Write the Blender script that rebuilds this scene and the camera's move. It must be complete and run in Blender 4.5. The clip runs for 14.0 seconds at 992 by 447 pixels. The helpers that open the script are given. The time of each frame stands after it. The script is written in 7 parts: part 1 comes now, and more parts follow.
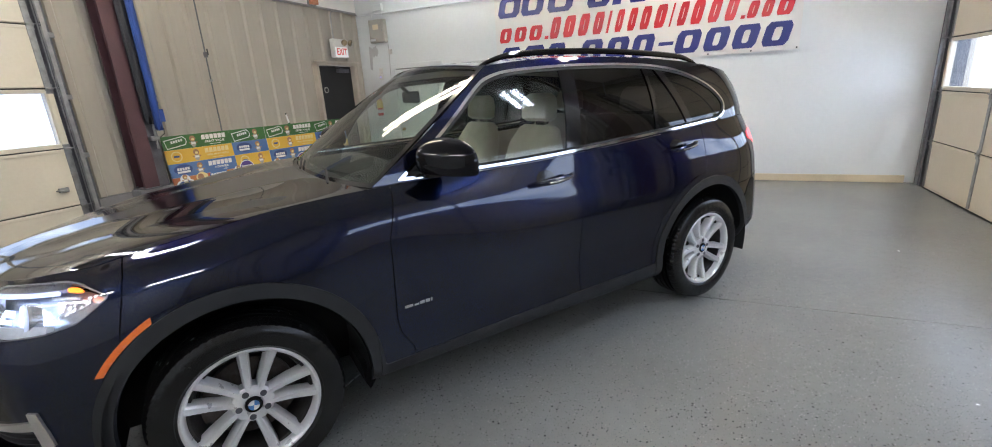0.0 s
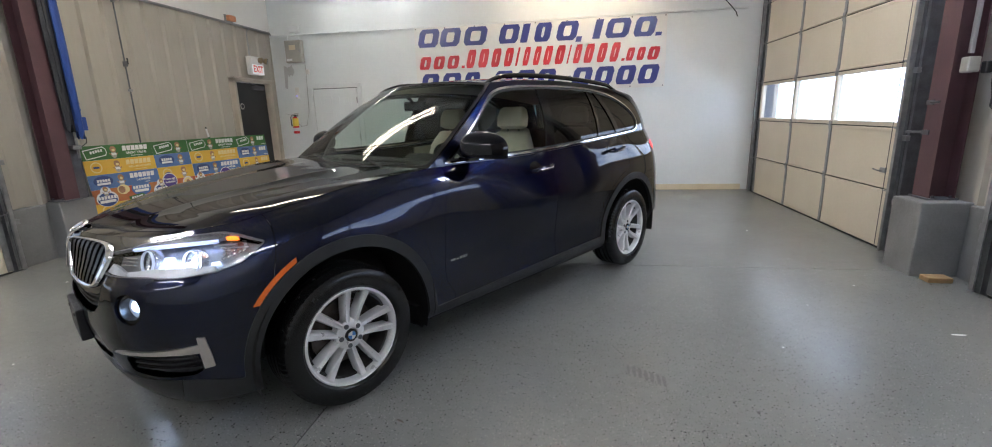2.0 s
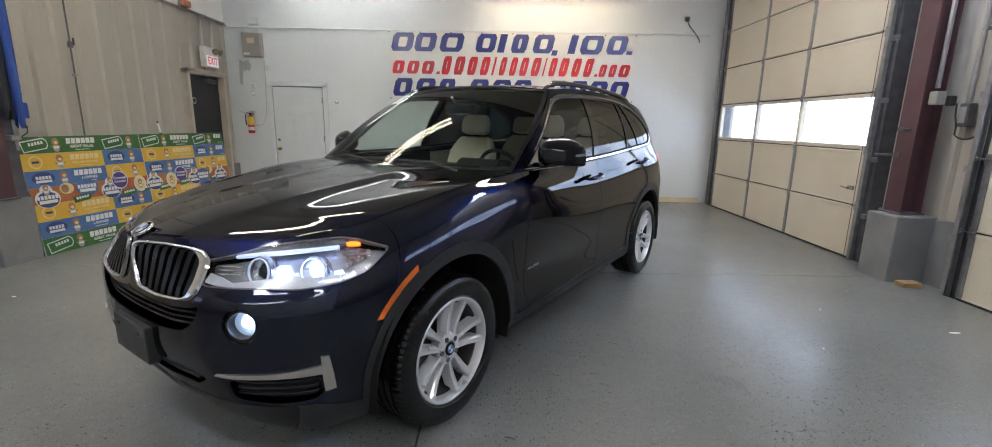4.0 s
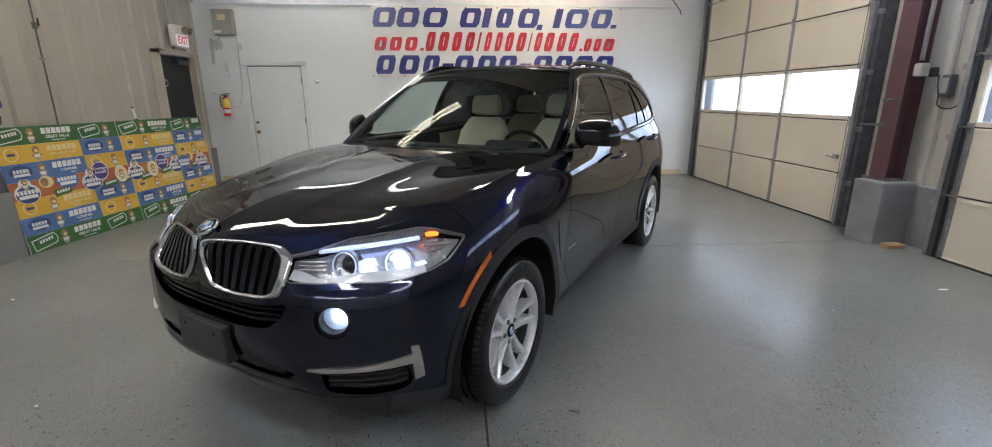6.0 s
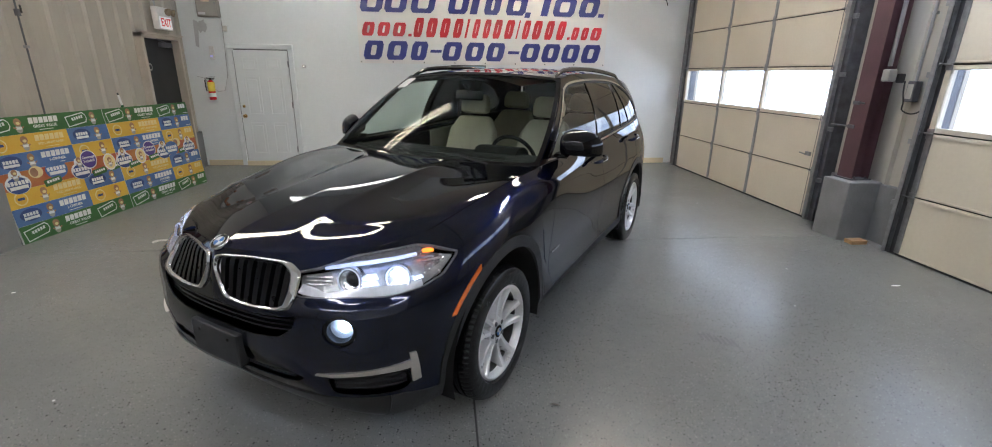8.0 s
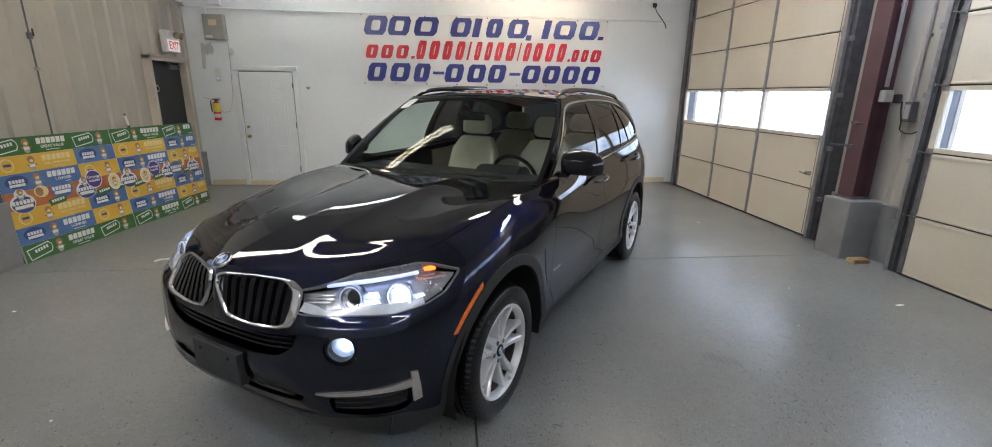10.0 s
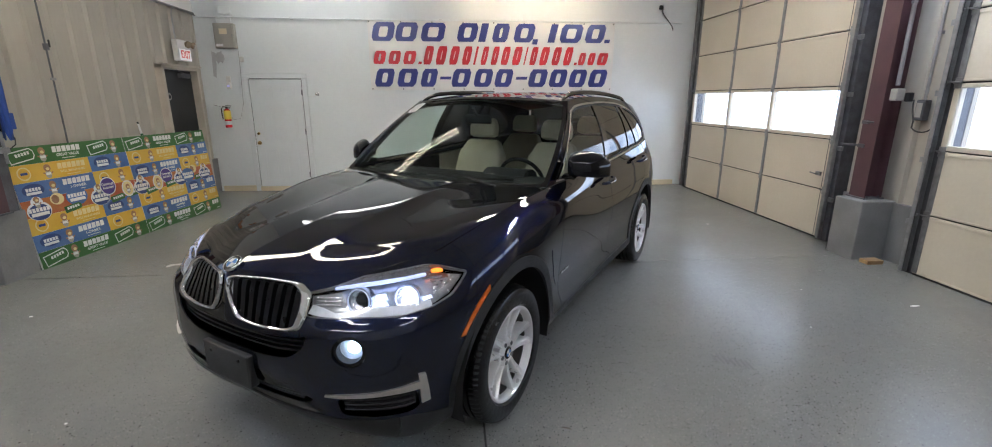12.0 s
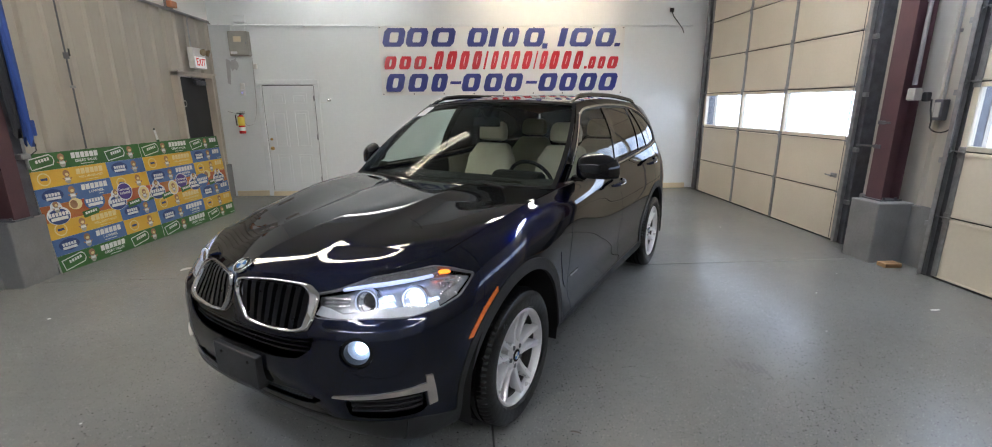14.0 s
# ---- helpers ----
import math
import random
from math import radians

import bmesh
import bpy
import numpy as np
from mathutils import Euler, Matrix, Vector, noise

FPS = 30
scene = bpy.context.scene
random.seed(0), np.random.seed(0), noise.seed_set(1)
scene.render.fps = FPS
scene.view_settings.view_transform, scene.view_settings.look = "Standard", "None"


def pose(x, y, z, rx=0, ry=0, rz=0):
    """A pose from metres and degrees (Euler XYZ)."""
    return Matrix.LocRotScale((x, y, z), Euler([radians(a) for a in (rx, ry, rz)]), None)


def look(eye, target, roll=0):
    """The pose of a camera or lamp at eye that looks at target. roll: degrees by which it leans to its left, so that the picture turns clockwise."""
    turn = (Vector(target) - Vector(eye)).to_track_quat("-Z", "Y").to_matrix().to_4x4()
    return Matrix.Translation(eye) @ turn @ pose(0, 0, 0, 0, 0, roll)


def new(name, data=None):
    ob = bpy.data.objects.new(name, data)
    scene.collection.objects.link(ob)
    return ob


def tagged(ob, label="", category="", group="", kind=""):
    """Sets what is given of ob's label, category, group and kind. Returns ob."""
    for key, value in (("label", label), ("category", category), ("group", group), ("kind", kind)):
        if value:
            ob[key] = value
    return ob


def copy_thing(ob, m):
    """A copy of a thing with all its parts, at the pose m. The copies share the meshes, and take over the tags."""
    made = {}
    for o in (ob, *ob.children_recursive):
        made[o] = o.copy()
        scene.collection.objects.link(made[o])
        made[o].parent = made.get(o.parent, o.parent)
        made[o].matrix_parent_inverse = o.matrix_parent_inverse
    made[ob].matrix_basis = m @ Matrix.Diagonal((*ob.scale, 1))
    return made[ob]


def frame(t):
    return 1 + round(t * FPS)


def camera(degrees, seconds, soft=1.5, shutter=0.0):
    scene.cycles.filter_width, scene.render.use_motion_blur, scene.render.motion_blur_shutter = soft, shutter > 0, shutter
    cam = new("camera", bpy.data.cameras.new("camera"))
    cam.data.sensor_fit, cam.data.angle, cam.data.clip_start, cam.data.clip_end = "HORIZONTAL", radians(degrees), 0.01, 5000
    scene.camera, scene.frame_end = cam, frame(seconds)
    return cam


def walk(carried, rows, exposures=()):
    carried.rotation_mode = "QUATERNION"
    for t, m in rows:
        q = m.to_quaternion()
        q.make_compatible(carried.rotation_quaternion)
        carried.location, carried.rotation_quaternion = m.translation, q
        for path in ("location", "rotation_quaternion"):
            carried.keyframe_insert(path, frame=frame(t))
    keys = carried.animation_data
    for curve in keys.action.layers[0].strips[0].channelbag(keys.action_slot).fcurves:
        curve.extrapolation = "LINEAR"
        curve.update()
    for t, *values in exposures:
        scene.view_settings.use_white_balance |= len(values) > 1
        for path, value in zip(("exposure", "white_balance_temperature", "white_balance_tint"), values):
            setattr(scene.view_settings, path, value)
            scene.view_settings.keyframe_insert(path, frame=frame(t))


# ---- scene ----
cam = camera(93.1, 14.0, 1.0)
PATH = [
    (0, (0.109, 0.007, 1.551), (-0.687, 1.758, 1.003), -3.5),
    (0.5, (0.038, -0.303, 1.54), (-0.687, 1.476, 0.985), -4.3),
    (1, (-0.113, -0.524, 1.521), (-0.732, 1.294, 0.961), -3.6),
    (1.5, (-0.271, -0.746, 1.504), (-0.732, 1.124, 0.963), -3.8),
    (2, (-0.41, -0.996, 1.464), (-0.721, 0.926, 1.008), -1.7),
    (2.2, (-0.488, -1.082, 1.47), (-0.724, 0.859, 1.048), -1.0),
    (3.2, (-0.955, -1.1, 1.453), (-1.055, 0.895, 1.036), 0.3),
    (4.3, (-1.444, -0.964, 1.436), (-1.404, 0.992, 1.017), 1.2),
    (4.5, (-1.523, -0.955, 1.435), (-1.469, 1.001, 1.02), 1.3),
    (5, (-1.677, -0.985, 1.451), (-1.58, 0.969, 1.033), 1.1),
    (5.5, (-1.738, -1.002, 1.471), (-1.614, 0.945, 1.026), 0.4),
    (6, (-1.754, -1.009, 1.484), (-1.608, 0.917, 0.967), -0.2),
    (6.5, (-1.76, -1.08, 1.621), (-1.6, 0.82, 1.02), -0.3),
    (7, (-1.773, -1.143, 1.685), (-1.592, 0.749, 1.063), 0.4),
    (7.5, (-1.78, -1.143, 1.696), (-1.58, 0.749, 1.079), 1.0),
    (8, (-1.785, -1.137, 1.701), (-1.58, 0.757, 1.091), 0.8),
    (8.5, (-1.793, -1.131, 1.702), (-1.583, 0.773, 1.127), 0.7),
    (11, (-1.784, -1.157, 1.697), (-1.599, 0.764, 1.173), 0.6),
    (11.5, (-1.785, -1.157, 1.696), (-1.611, 0.766, 1.178), 0.3),
    (12, (-1.78, -1.156, 1.689), (-1.615, 0.77, 1.176), 0.0),
    (12.5, (-1.778, -1.157, 1.685), (-1.627, 0.771, 1.176), -0.1),
    (13, (-1.775, -1.153, 1.679), (-1.637, 0.778, 1.177), -0.3),
    (13.5, (-1.768, -1.155, 1.675), (-1.64, 0.779, 1.179), -0.4),
    (14, (-1.763, -1.155, 1.672), (-1.645, 0.78, 1.179), -0.5),
]
walk(cam, [(t, look(eye, target, roll)) for t, eye, target, roll in PATH], ((0, 0.62, 5540, 14), (1.0, 0.60, 5540, 14), (1.5, 0.58, 5540, 14), (2.0, 0.34, 5540, 14), (4.5, 0.28, 5540, 14), (14, 0.29, 5540, 14)))

# ---- world, daylight and exposure ----
world = bpy.data.worlds.new("winter_sky")
scene.world = world
world.use_nodes = True
wt = world.node_tree
sky = wt.nodes.new("ShaderNodeTexSky")
sky.sky_type = "NISHITA"
sky.sun_disc = False
sky.sun_elevation = radians(35)
sky.sun_rotation = radians(200)
wt.links.new(sky.outputs[0], wt.nodes["Background"].inputs[0])
wt.nodes["Background"].inputs[1].default_value = 0.12

sun = new("sun", bpy.data.lights.new("sun", "SUN"))
sun.data.energy, sun.data.angle, sun.data.color = 1.0, radians(10), (1.0, 0.95, 0.88)
sun.matrix_world = look((3, -8, 9), (0, 0, 0))


# ---- materials ----


def nodes_of(m):
    m.use_nodes = True
    return m.node_tree, m.node_tree.nodes["Principled BSDF"]


def surf(name, a, b=None, rough=0.5, metal=0.0, scale=6.0, grain=90.0, bump=0.0, bump_scale=60.0, coat=0.0, spread=0.5,
         rough_var=0.08, random_amount=0.0, stretch=(1, 1, 1), coat_rough=0.03):
    """A two-scale noisy surface between the colours a and b, in metres of the object."""
    m = bpy.data.materials.new(name)
    t, p = nodes_of(m)
    b = b or tuple(min(1, c * 0.82) for c in a)
    co = t.nodes.new("ShaderNodeTexCoord")
    mp = t.nodes.new("ShaderNodeMapping")
    mp.inputs["Scale"].default_value = stretch
    t.links.new(co.outputs["Object"], mp.inputs[0])
    big, fine = t.nodes.new("ShaderNodeTexNoise"), t.nodes.new("ShaderNodeTexNoise")
    for n, s, d in ((big, scale, 4), (fine, grain, 3)):
        n.inputs["Scale"].default_value, n.inputs["Detail"].default_value = s, d
        t.links.new(mp.outputs[0], n.inputs["Vector"])
    add = t.nodes.new("ShaderNodeMath")
    add.operation = "MULTIPLY_ADD"
    t.links.new(fine.outputs[0], add.inputs[0])
    add.inputs[1].default_value = 0.45
    t.links.new(big.outputs[0], add.inputs[2])
    rng = t.nodes.new("ShaderNodeMapRange")
    rng.inputs[1].default_value, rng.inputs[2].default_value = 0.72 - spread / 2, 0.72 + spread / 2
    t.links.new(add.outputs[0], rng.inputs[0])
    mix = t.nodes.new("ShaderNodeMix")
    mix.data_type = "RGBA"
    mix.inputs[6].default_value, mix.inputs[7].default_value = (*a, 1), (*b, 1)
    t.links.new(rng.outputs[0], mix.inputs[0])
    out = mix.outputs[2]
    if random_amount:
        info = t.nodes.new("ShaderNodeObjectInfo")
        hsv = t.nodes.new("ShaderNodeHueSaturation")
        rr = t.nodes.new("ShaderNodeMapRange")
        rr.inputs[3].default_value, rr.inputs[4].default_value = 1 - random_amount, 1 + random_amount
        t.links.new(info.outputs["Random"], rr.inputs[0])
        t.links.new(rr.outputs[0], hsv.inputs["Value"])
        t.links.new(out, hsv.inputs["Color"])
        out = hsv.outputs[0]
    t.links.new(out, p.inputs["Base Color"])
    p.inputs["Metallic"].default_value = metal
    rv = t.nodes.new("ShaderNodeMapRange")
    rv.inputs[3].default_value, rv.inputs[4].default_value = max(0.02, rough - rough_var), min(1, rough + rough_var)
    t.links.new(big.outputs[0], rv.inputs[0])
    t.links.new(rv.outputs[0], p.inputs["Roughness"])
    p.inputs["Coat Weight"].default_value = coat
    p.inputs["Coat Roughness"].default_value = coat_rough
    if bump:
        bn = t.nodes.new("ShaderNodeTexNoise")
        bn.inputs["Scale"].default_value, bn.inputs["Detail"].default_value = bump_scale, 3
        t.links.new(mp.outputs[0], bn.inputs["Vector"])
        bp = t.nodes.new("ShaderNodeBump")
        bp.inputs["Strength"].default_value, bp.inputs["Distance"].default_value = bump, 0.004
        t.links.new(bn.outputs[0], bp.inputs["Height"])
        t.links.new(bp.outputs[0], p.inputs["Normal"])
    return m


def glow(name, colour, strength):
    m = bpy.data.materials.new(name)
    t, p = nodes_of(m)
    p.inputs["Base Color"].default_value = (*colour, 1)
    p.inputs["Emission Color"].default_value = (*colour, 1)
    p.inputs["Emission Strength"].default_value = strength
    return m


def pane_material(name, tint, low=0.045, rough=0.0):
    """Clear or tinted glass sheet: see-through, with gloss that grows towards grazing."""
    m = bpy.data.materials.new(name)
    t, p = nodes_of(m)
    out = t.nodes["Material Output"]
    tr, gl, lw, mx = (t.nodes.new("ShaderNode" + k) for k in ("BsdfTransparent", "BsdfGlossy", "LayerWeight", "MixShader"))
    tr.inputs[0].default_value = (*tint, 1)
    gl.inputs["Roughness"].default_value = rough
    lw.inputs[0].default_value = 0.5
    pw = t.nodes.new("ShaderNodeMath")
    pw.operation = "POWER"
    pw.inputs[1].default_value = 5.0
    ma = t.nodes.new("ShaderNodeMath")
    ma.operation = "MULTIPLY_ADD"
    ma.inputs[1].default_value, ma.inputs[2].default_value = 1 - low, low
    t.links.new(lw.outputs["Facing"], pw.inputs[0])
    t.links.new(pw.outputs[0], ma.inputs[0])
    t.links.new(ma.outputs[0], mx.inputs[0])
    t.links.new(tr.outputs[0], mx.inputs[1])
    t.links.new(gl.outputs[0], mx.inputs[2])
    t.links.new(mx.outputs[0], out.inputs[0])
    t.nodes.remove(p)
    return m


def speckled_floor():
    """Grey epoxy paint with scattered dark and light chips, scuffs and a wet-looking gloss."""
    m = surf("grey_epoxy_paint", (0.168, 0.173, 0.162), (0.205, 0.209, 0.196), rough=0.25, scale=0.9, grain=14, bump=0.16, bump_scale=95,
             rough_var=0.06)
    t = m.node_tree
    p = t.nodes["Principled BSDF"]
    link = p.inputs["Base Color"].links[0]
    base = link.from_socket
    co = t.nodes.new("ShaderNodeTexCoord")
    for scale, share, hi, colour in ((62, 0.15, 0.25, (0.025, 0.025, 0.025)), (95, 0.12, 0.25, (0.38, 0.39, 0.37)), (34, 0.09, 0.18, (0.03, 0.03, 0.03)), (130, 0.24, 0.27, (0.06, 0.06, 0.06))):
        v = t.nodes.new("ShaderNodeTexVoronoi")
        v.voronoi_dimensions = "2D"
        v.inputs["Scale"].default_value = scale
        v.inputs["Randomness"].default_value = 1
        off = t.nodes.new("ShaderNodeMapping")
        off.inputs["Location"].default_value = (scale * 0.37, scale * 0.11, 0.4)
        t.links.new(co.outputs["Object"], off.inputs[0])
        t.links.new(off.outputs[0], v.inputs["Vector"])
        # only a share of the cells carries a chip, each of its own size
        sep = t.nodes.new("ShaderNodeSeparateColor")
        t.links.new(v.outputs["Color"], sep.inputs[0])
        n = t.nodes.new("ShaderNodeTexNoise")
        n.inputs["Scale"].default_value = 0.9
        t.links.new(off.outputs[0], n.inputs["Vector"])
        has = t.nodes.new("ShaderNodeMath")
        has.operation = "MULTIPLY_ADD"
        t.links.new(n.outputs[0], has.inputs[0])
        has.inputs[1].default_value = 0.25
        t.links.new(sep.outputs[0], has.inputs[2])
        size = t.nodes.new("ShaderNodeMapRange")
        size.inputs[1].default_value, size.inputs[2].default_value = 1.125 - share, 1.125
        size.inputs[3].default_value, size.inputs[4].default_value = 0.0, hi
        t.links.new(has.outputs[0], size.inputs[0])
        less = t.nodes.new("ShaderNodeMath")
        less.operation = "LESS_THAN"
        t.links.new(v.outputs["Distance"], less.inputs[0])
        t.links.new(size.outputs[0], less.inputs[1])
        mx = t.nodes.new("ShaderNodeMix")
        mx.data_type = "RGBA"
        mx.inputs[7].default_value = (*colour, 1)
        t.links.new(less.outputs[0], mx.inputs[0])
        t.links.new(base, mx.inputs[6])
        base = mx.outputs[2]
    t.links.new(base, p.inputs["Base Color"])
    return m


M_FLOOR = speckled_floor()
M_JOINT = surf("joint_filler", (0.04, 0.04, 0.04), rough=0.9)
M_WHITE = surf("white_wall_paint", (0.73, 0.765, 0.775), (0.67, 0.705, 0.715), rough=0.55, scale=0.7, grain=25, bump=0.12, bump_scale=25)
M_CREAM = surf("cream_baseboard_paint", (0.68, 0.60, 0.42), (0.58, 0.50, 0.34), rough=0.5, scale=3, grain=40)
M_SIDING = surf("beige_steel_siding", (0.410, 0.385, 0.33), (0.36, 0.336, 0.287), rough=0.55, scale=0.8, grain=22, stretch=(1, 1, 0.25), bump=0.06, bump_scale=8)
M_CONCRETE = surf("grey_painted_concrete", (0.225, 0.227, 0.23), (0.165, 0.168, 0.17), rough=0.72, scale=4, grain=70, bump=0.7, bump_scale=30, spread=0.6)
M_CEIL = surf("white_ceiling_liner", (0.82, 0.81, 0.78), (0.76, 0.75, 0.72), rough=0.6, scale=0.6, grain=10)
M_MAROON = surf("maroon_painted_steel", (0.088, 0.040, 0.046), (0.062, 0.030, 0.036), rough=0.45, scale=4, grain=60, bump=0.15)
M_DOORSKIN = surf("cream_insulated_door_skin", (0.63, 0.58, 0.47), (0.57, 0.52, 0.415), rough=0.5, scale=1.2, grain=30, bump=0.1, bump_scale=30)
M_GALV = surf("galvanised_steel", (0.34, 0.345, 0.35), (0.22, 0.225, 0.23), rough=0.42, metal=0.75, scale=14, grain=120, bump=0.1)
M_DARKSTEEL = surf("dark_weathered_steel", (0.13, 0.135, 0.15), (0.08, 0.08, 0.09), rough=0.5, metal=0.4, scale=10, grain=90, bump=0.2)
M_BLACKRUB = surf("black_rubber_seal", (0.018, 0.018, 0.018), rough=0.7)
M_TAN = surf("tan_door_frame_paint", (0.50, 0.45, 0.37), rough=0.45, scale=5)
M_BLACKDOOR = surf("dark_grey_door_paint", (0.012, 0.013, 0.014), (0.009, 0.010, 0.011), rough=0.5, scale=3)
M_DOORWHITE = surf("white_door_paint", (0.72, 0.755, 0.77), (0.68, 0.715, 0.73), rough=0.35, scale=4)
M_BRASS = surf("polished_brass", (0.75, 0.52, 0.20), rough=0.25, metal=1.0)
M_BOXGREY = surf("grey_enamel_cabinet", (0.36, 0.35, 0.31), (0.31, 0.30, 0.27), rough=0.45, scale=6)
M_PLASTIC = surf("white_plastic", (0.72, 0.71, 0.68), rough=0.4, scale=20)
M_CABLE = surf("black_cable", (0.02, 0.02, 0.02), rough=0.5)
M_WINDOW = pane_material("clear_door_glazing", (0.93, 0.95, 0.96), rough=0.22)

# ---- building helpers ----


def finish(bm, name, material, parent=None, label="", smooth=False, angle=35):
    me = bpy.data.meshes.new(name)
    bm.normal_update()
    for f in bm.faces:
        f.smooth = smooth
    if smooth:
        lim = radians(angle)
        for e in bm.edges:
            if len(e.link_faces) == 2 and e.calc_face_angle(0) > lim:
                e.smooth = False
    bm.to_mesh(me)
    bm.free()
    for m in (material if isinstance(material, (list, tuple)) else (material,)):
        me.materials.append(m)
    ob = new(name, me)
    if parent:
        ob.parent = parent
    if label:
        ob["label"] = label
    return ob


def part(name, bm, material, parent, label="", smooth=False, angle=35):
    return finish(bm, name, material, parent, label, smooth, angle)


def thing(name, label, category, m=None, group="", kind=""):
    ob = new(name)
    ob.empty_display_size = 0.1
    if m is not None:
        ob.matrix_world = m
    return tagged(ob, label, category, group, kind)


def box(bm, x0, x1, y0, y1, z0, z1, bevel=0.0, seg=1, mat=None):
    vs = [bm.verts.new(c) for c in ((x0, y0, z0), (x1, y0, z0), (x1, y1, z0), (x0, y1, z0), (x0, y0, z1), (x1, y0, z1), (x1, y1, z1), (x0, y1, z1))]
    fs = [bm.faces.new([vs[i] for i in q]) for q in ((0, 3, 2, 1), (4, 5, 6, 7), (0, 1, 5, 4), (1, 2, 6, 5), (2, 3, 7, 6), (3, 0, 4, 7))]
    if bevel:
        es = list({e for f in fs for e in f.edges})
        r = bmesh.ops.bevel(bm, geom=es, offset=bevel, segments=seg, affect="EDGES", profile=0.5)
        fs = r["faces"]
    return fs


def boxm(*a, **k):
    bm = bmesh.new()
    box(bm, *a, **k)
    return bm


def tube(bm, pts, r, seg=8, caps=True):
    """A round bar along a polyline."""
    pts = [Vector(p) for p in pts]
    rings = []
    up = Vector((0, 0, 1))
    for i, p in enumerate(pts):
        d = (pts[min(i + 1, len(pts) - 1)] - pts[max(i - 1, 0)]).normalized()
        a = d.cross(up if abs(d.z) < 0.95 else Vector((1, 0, 0))).normalized()
        b = d.cross(a)
        rr = r[i] if isinstance(r, (list, tuple)) else r
        rings.append([bm.verts.new(p + rr * (math.cos(2 * math.pi * k / seg) * a + math.sin(2 * math.pi * k / seg) * b)) for k in range(seg)])
    for q, w in zip(rings, rings[1:]):
        for k in range(seg):
            bm.faces.new((q[k], q[(k + 1) % seg], w[(k + 1) % seg], w[k]))
    if caps:
        bm.faces.new(rings[0][::-1])
        bm.faces.new(rings[-1])
    return rings


def tubem(pts, r, seg=8):
    bm = bmesh.new()
    tube(bm, pts, r, seg)
    bmesh.ops.recalc_face_normals(bm, faces=bm.faces)
    return bm


def prism(bm, outline, axis, a, b):
    """A plan outline of pairs pushed along an axis from a to b."""
    def at(p, h):
        return {"x": (h, p[0], p[1]), "y": (p[0], h, p[1]), "z": (p[0], p[1], h)}[axis]
    lo, hi = [bm.verts.new(at(p, a)) for p in outline], [bm.verts.new(at(p, b)) for p in outline]
    n = len(outline)
    fs = [bm.faces.new((lo[i], lo[(i + 1) % n], hi[(i + 1) % n], hi[i])) for i in range(n)]
    fs += [bm.faces.new(lo[::-1]), bm.faces.new(hi)]
    bmesh.ops.recalc_face_normals(bm, faces=fs)
    return fs


def lathe(bm, prof, seg=48, axis="y", start=0.0, close=False):
    """Turns a profile of (radius, height) pairs round an axis."""
    rings = []
    for r, h in prof:
        ring = []
        for k in range(seg):
            a = start + 2 * math.pi * k / seg
            c, s = r * math.cos(a), r * math.sin(a)
            ring.append(bm.verts.new({"y": (c, h, s), "z": (c, s, h), "x": (h, c, s)}[axis]))
        rings.append(ring)
    pairs = list(zip(rings, rings[1:])) + ([(rings[-1], rings[0])] if close else [])
    for q, w in pairs:
        for k in range(seg):
            bm.faces.new((q[k], q[(k + 1) % seg], w[(k + 1) % seg], w[k]))
    bmesh.ops.recalc_face_normals(bm, faces=bm.faces)
    return rings


def disc(bm, c, r, axis, h, seg=24):
    f = prism(bm, [(r * math.cos(2 * math.pi * k / seg), r * math.sin(2 * math.pi * k / seg)) for k in range(seg)], axis, 0, h)
    bmesh.ops.translate(bm, verts=list({v for q in f for v in q.verts}), vec=c)
    return f

# ---- the shell of the hall ----
XL, XR, YB, YF, ZC = -6.10, 2.72, 8.02, -4.6, 4.3
SEC = 0.612        # height of one section of the overhead doors
DOOR_H = 6 * SEC
R1, R2, L1 = (4.13, 7.67), (-0.67, 2.87), (-0.74, 2.80)   # the door openings along y
STEM = 0.62

floor = thing("floor", "glossy grey epoxy-painted concrete floor with saw-cut joints", "floor", kind="structure")
under = part("joint_filler", boxm(XL - 0.5, XR + 0.5, YF - 0.3, YB + 0.3, -0.2, -0.008), M_JOINT, floor, "dark joint filler")
xs, ys = [XL - 0.45, -1.66, XR + 0.45], [YF - 0.2, -0.55, 3.48, YB + 0.2]
for x0, x1 in zip(xs, xs[1:]):
    for y0, y1 in zip(ys, ys[1:]):
        part("slab", boxm(x0 + 0.005, x1 - 0.005, y0 + 0.005, y1 - 0.005, -0.12, 0, bevel=0.002), M_FLOOR, floor)

ceiling = tagged(finish(boxm(XL - 0.4, XR + 0.4, YF - 0.3, YB + 0.3, ZC, ZC + 0.15), "ceiling", M_CEIL), "white lined ceiling of the hall", "ceiling", kind="structure")
wall_back = tagged(finish(boxm(XL - 0.4, XR + 0.4, YB, YB + 0.2, -0.1, ZC), "wall_back", M_WHITE), "white painted back wall", "wall", kind="structure")
wall_front = tagged(finish(boxm(XL - 0.4, XR + 0.4, YF - 0.2, YF, -0.1, ZC), "wall_front", M_WHITE), "white painted wall behind the camera", "wall", kind="structure")
baseboard = tagged(finish(boxm(XL - 0.05, XR - 0.10, YB - 0.018, YB - 0.001, 0.0, 0.10, bevel=0.003), "baseboard", M_CREAM), "cream painted baseboard along the back wall", "baseboard", kind="structure")


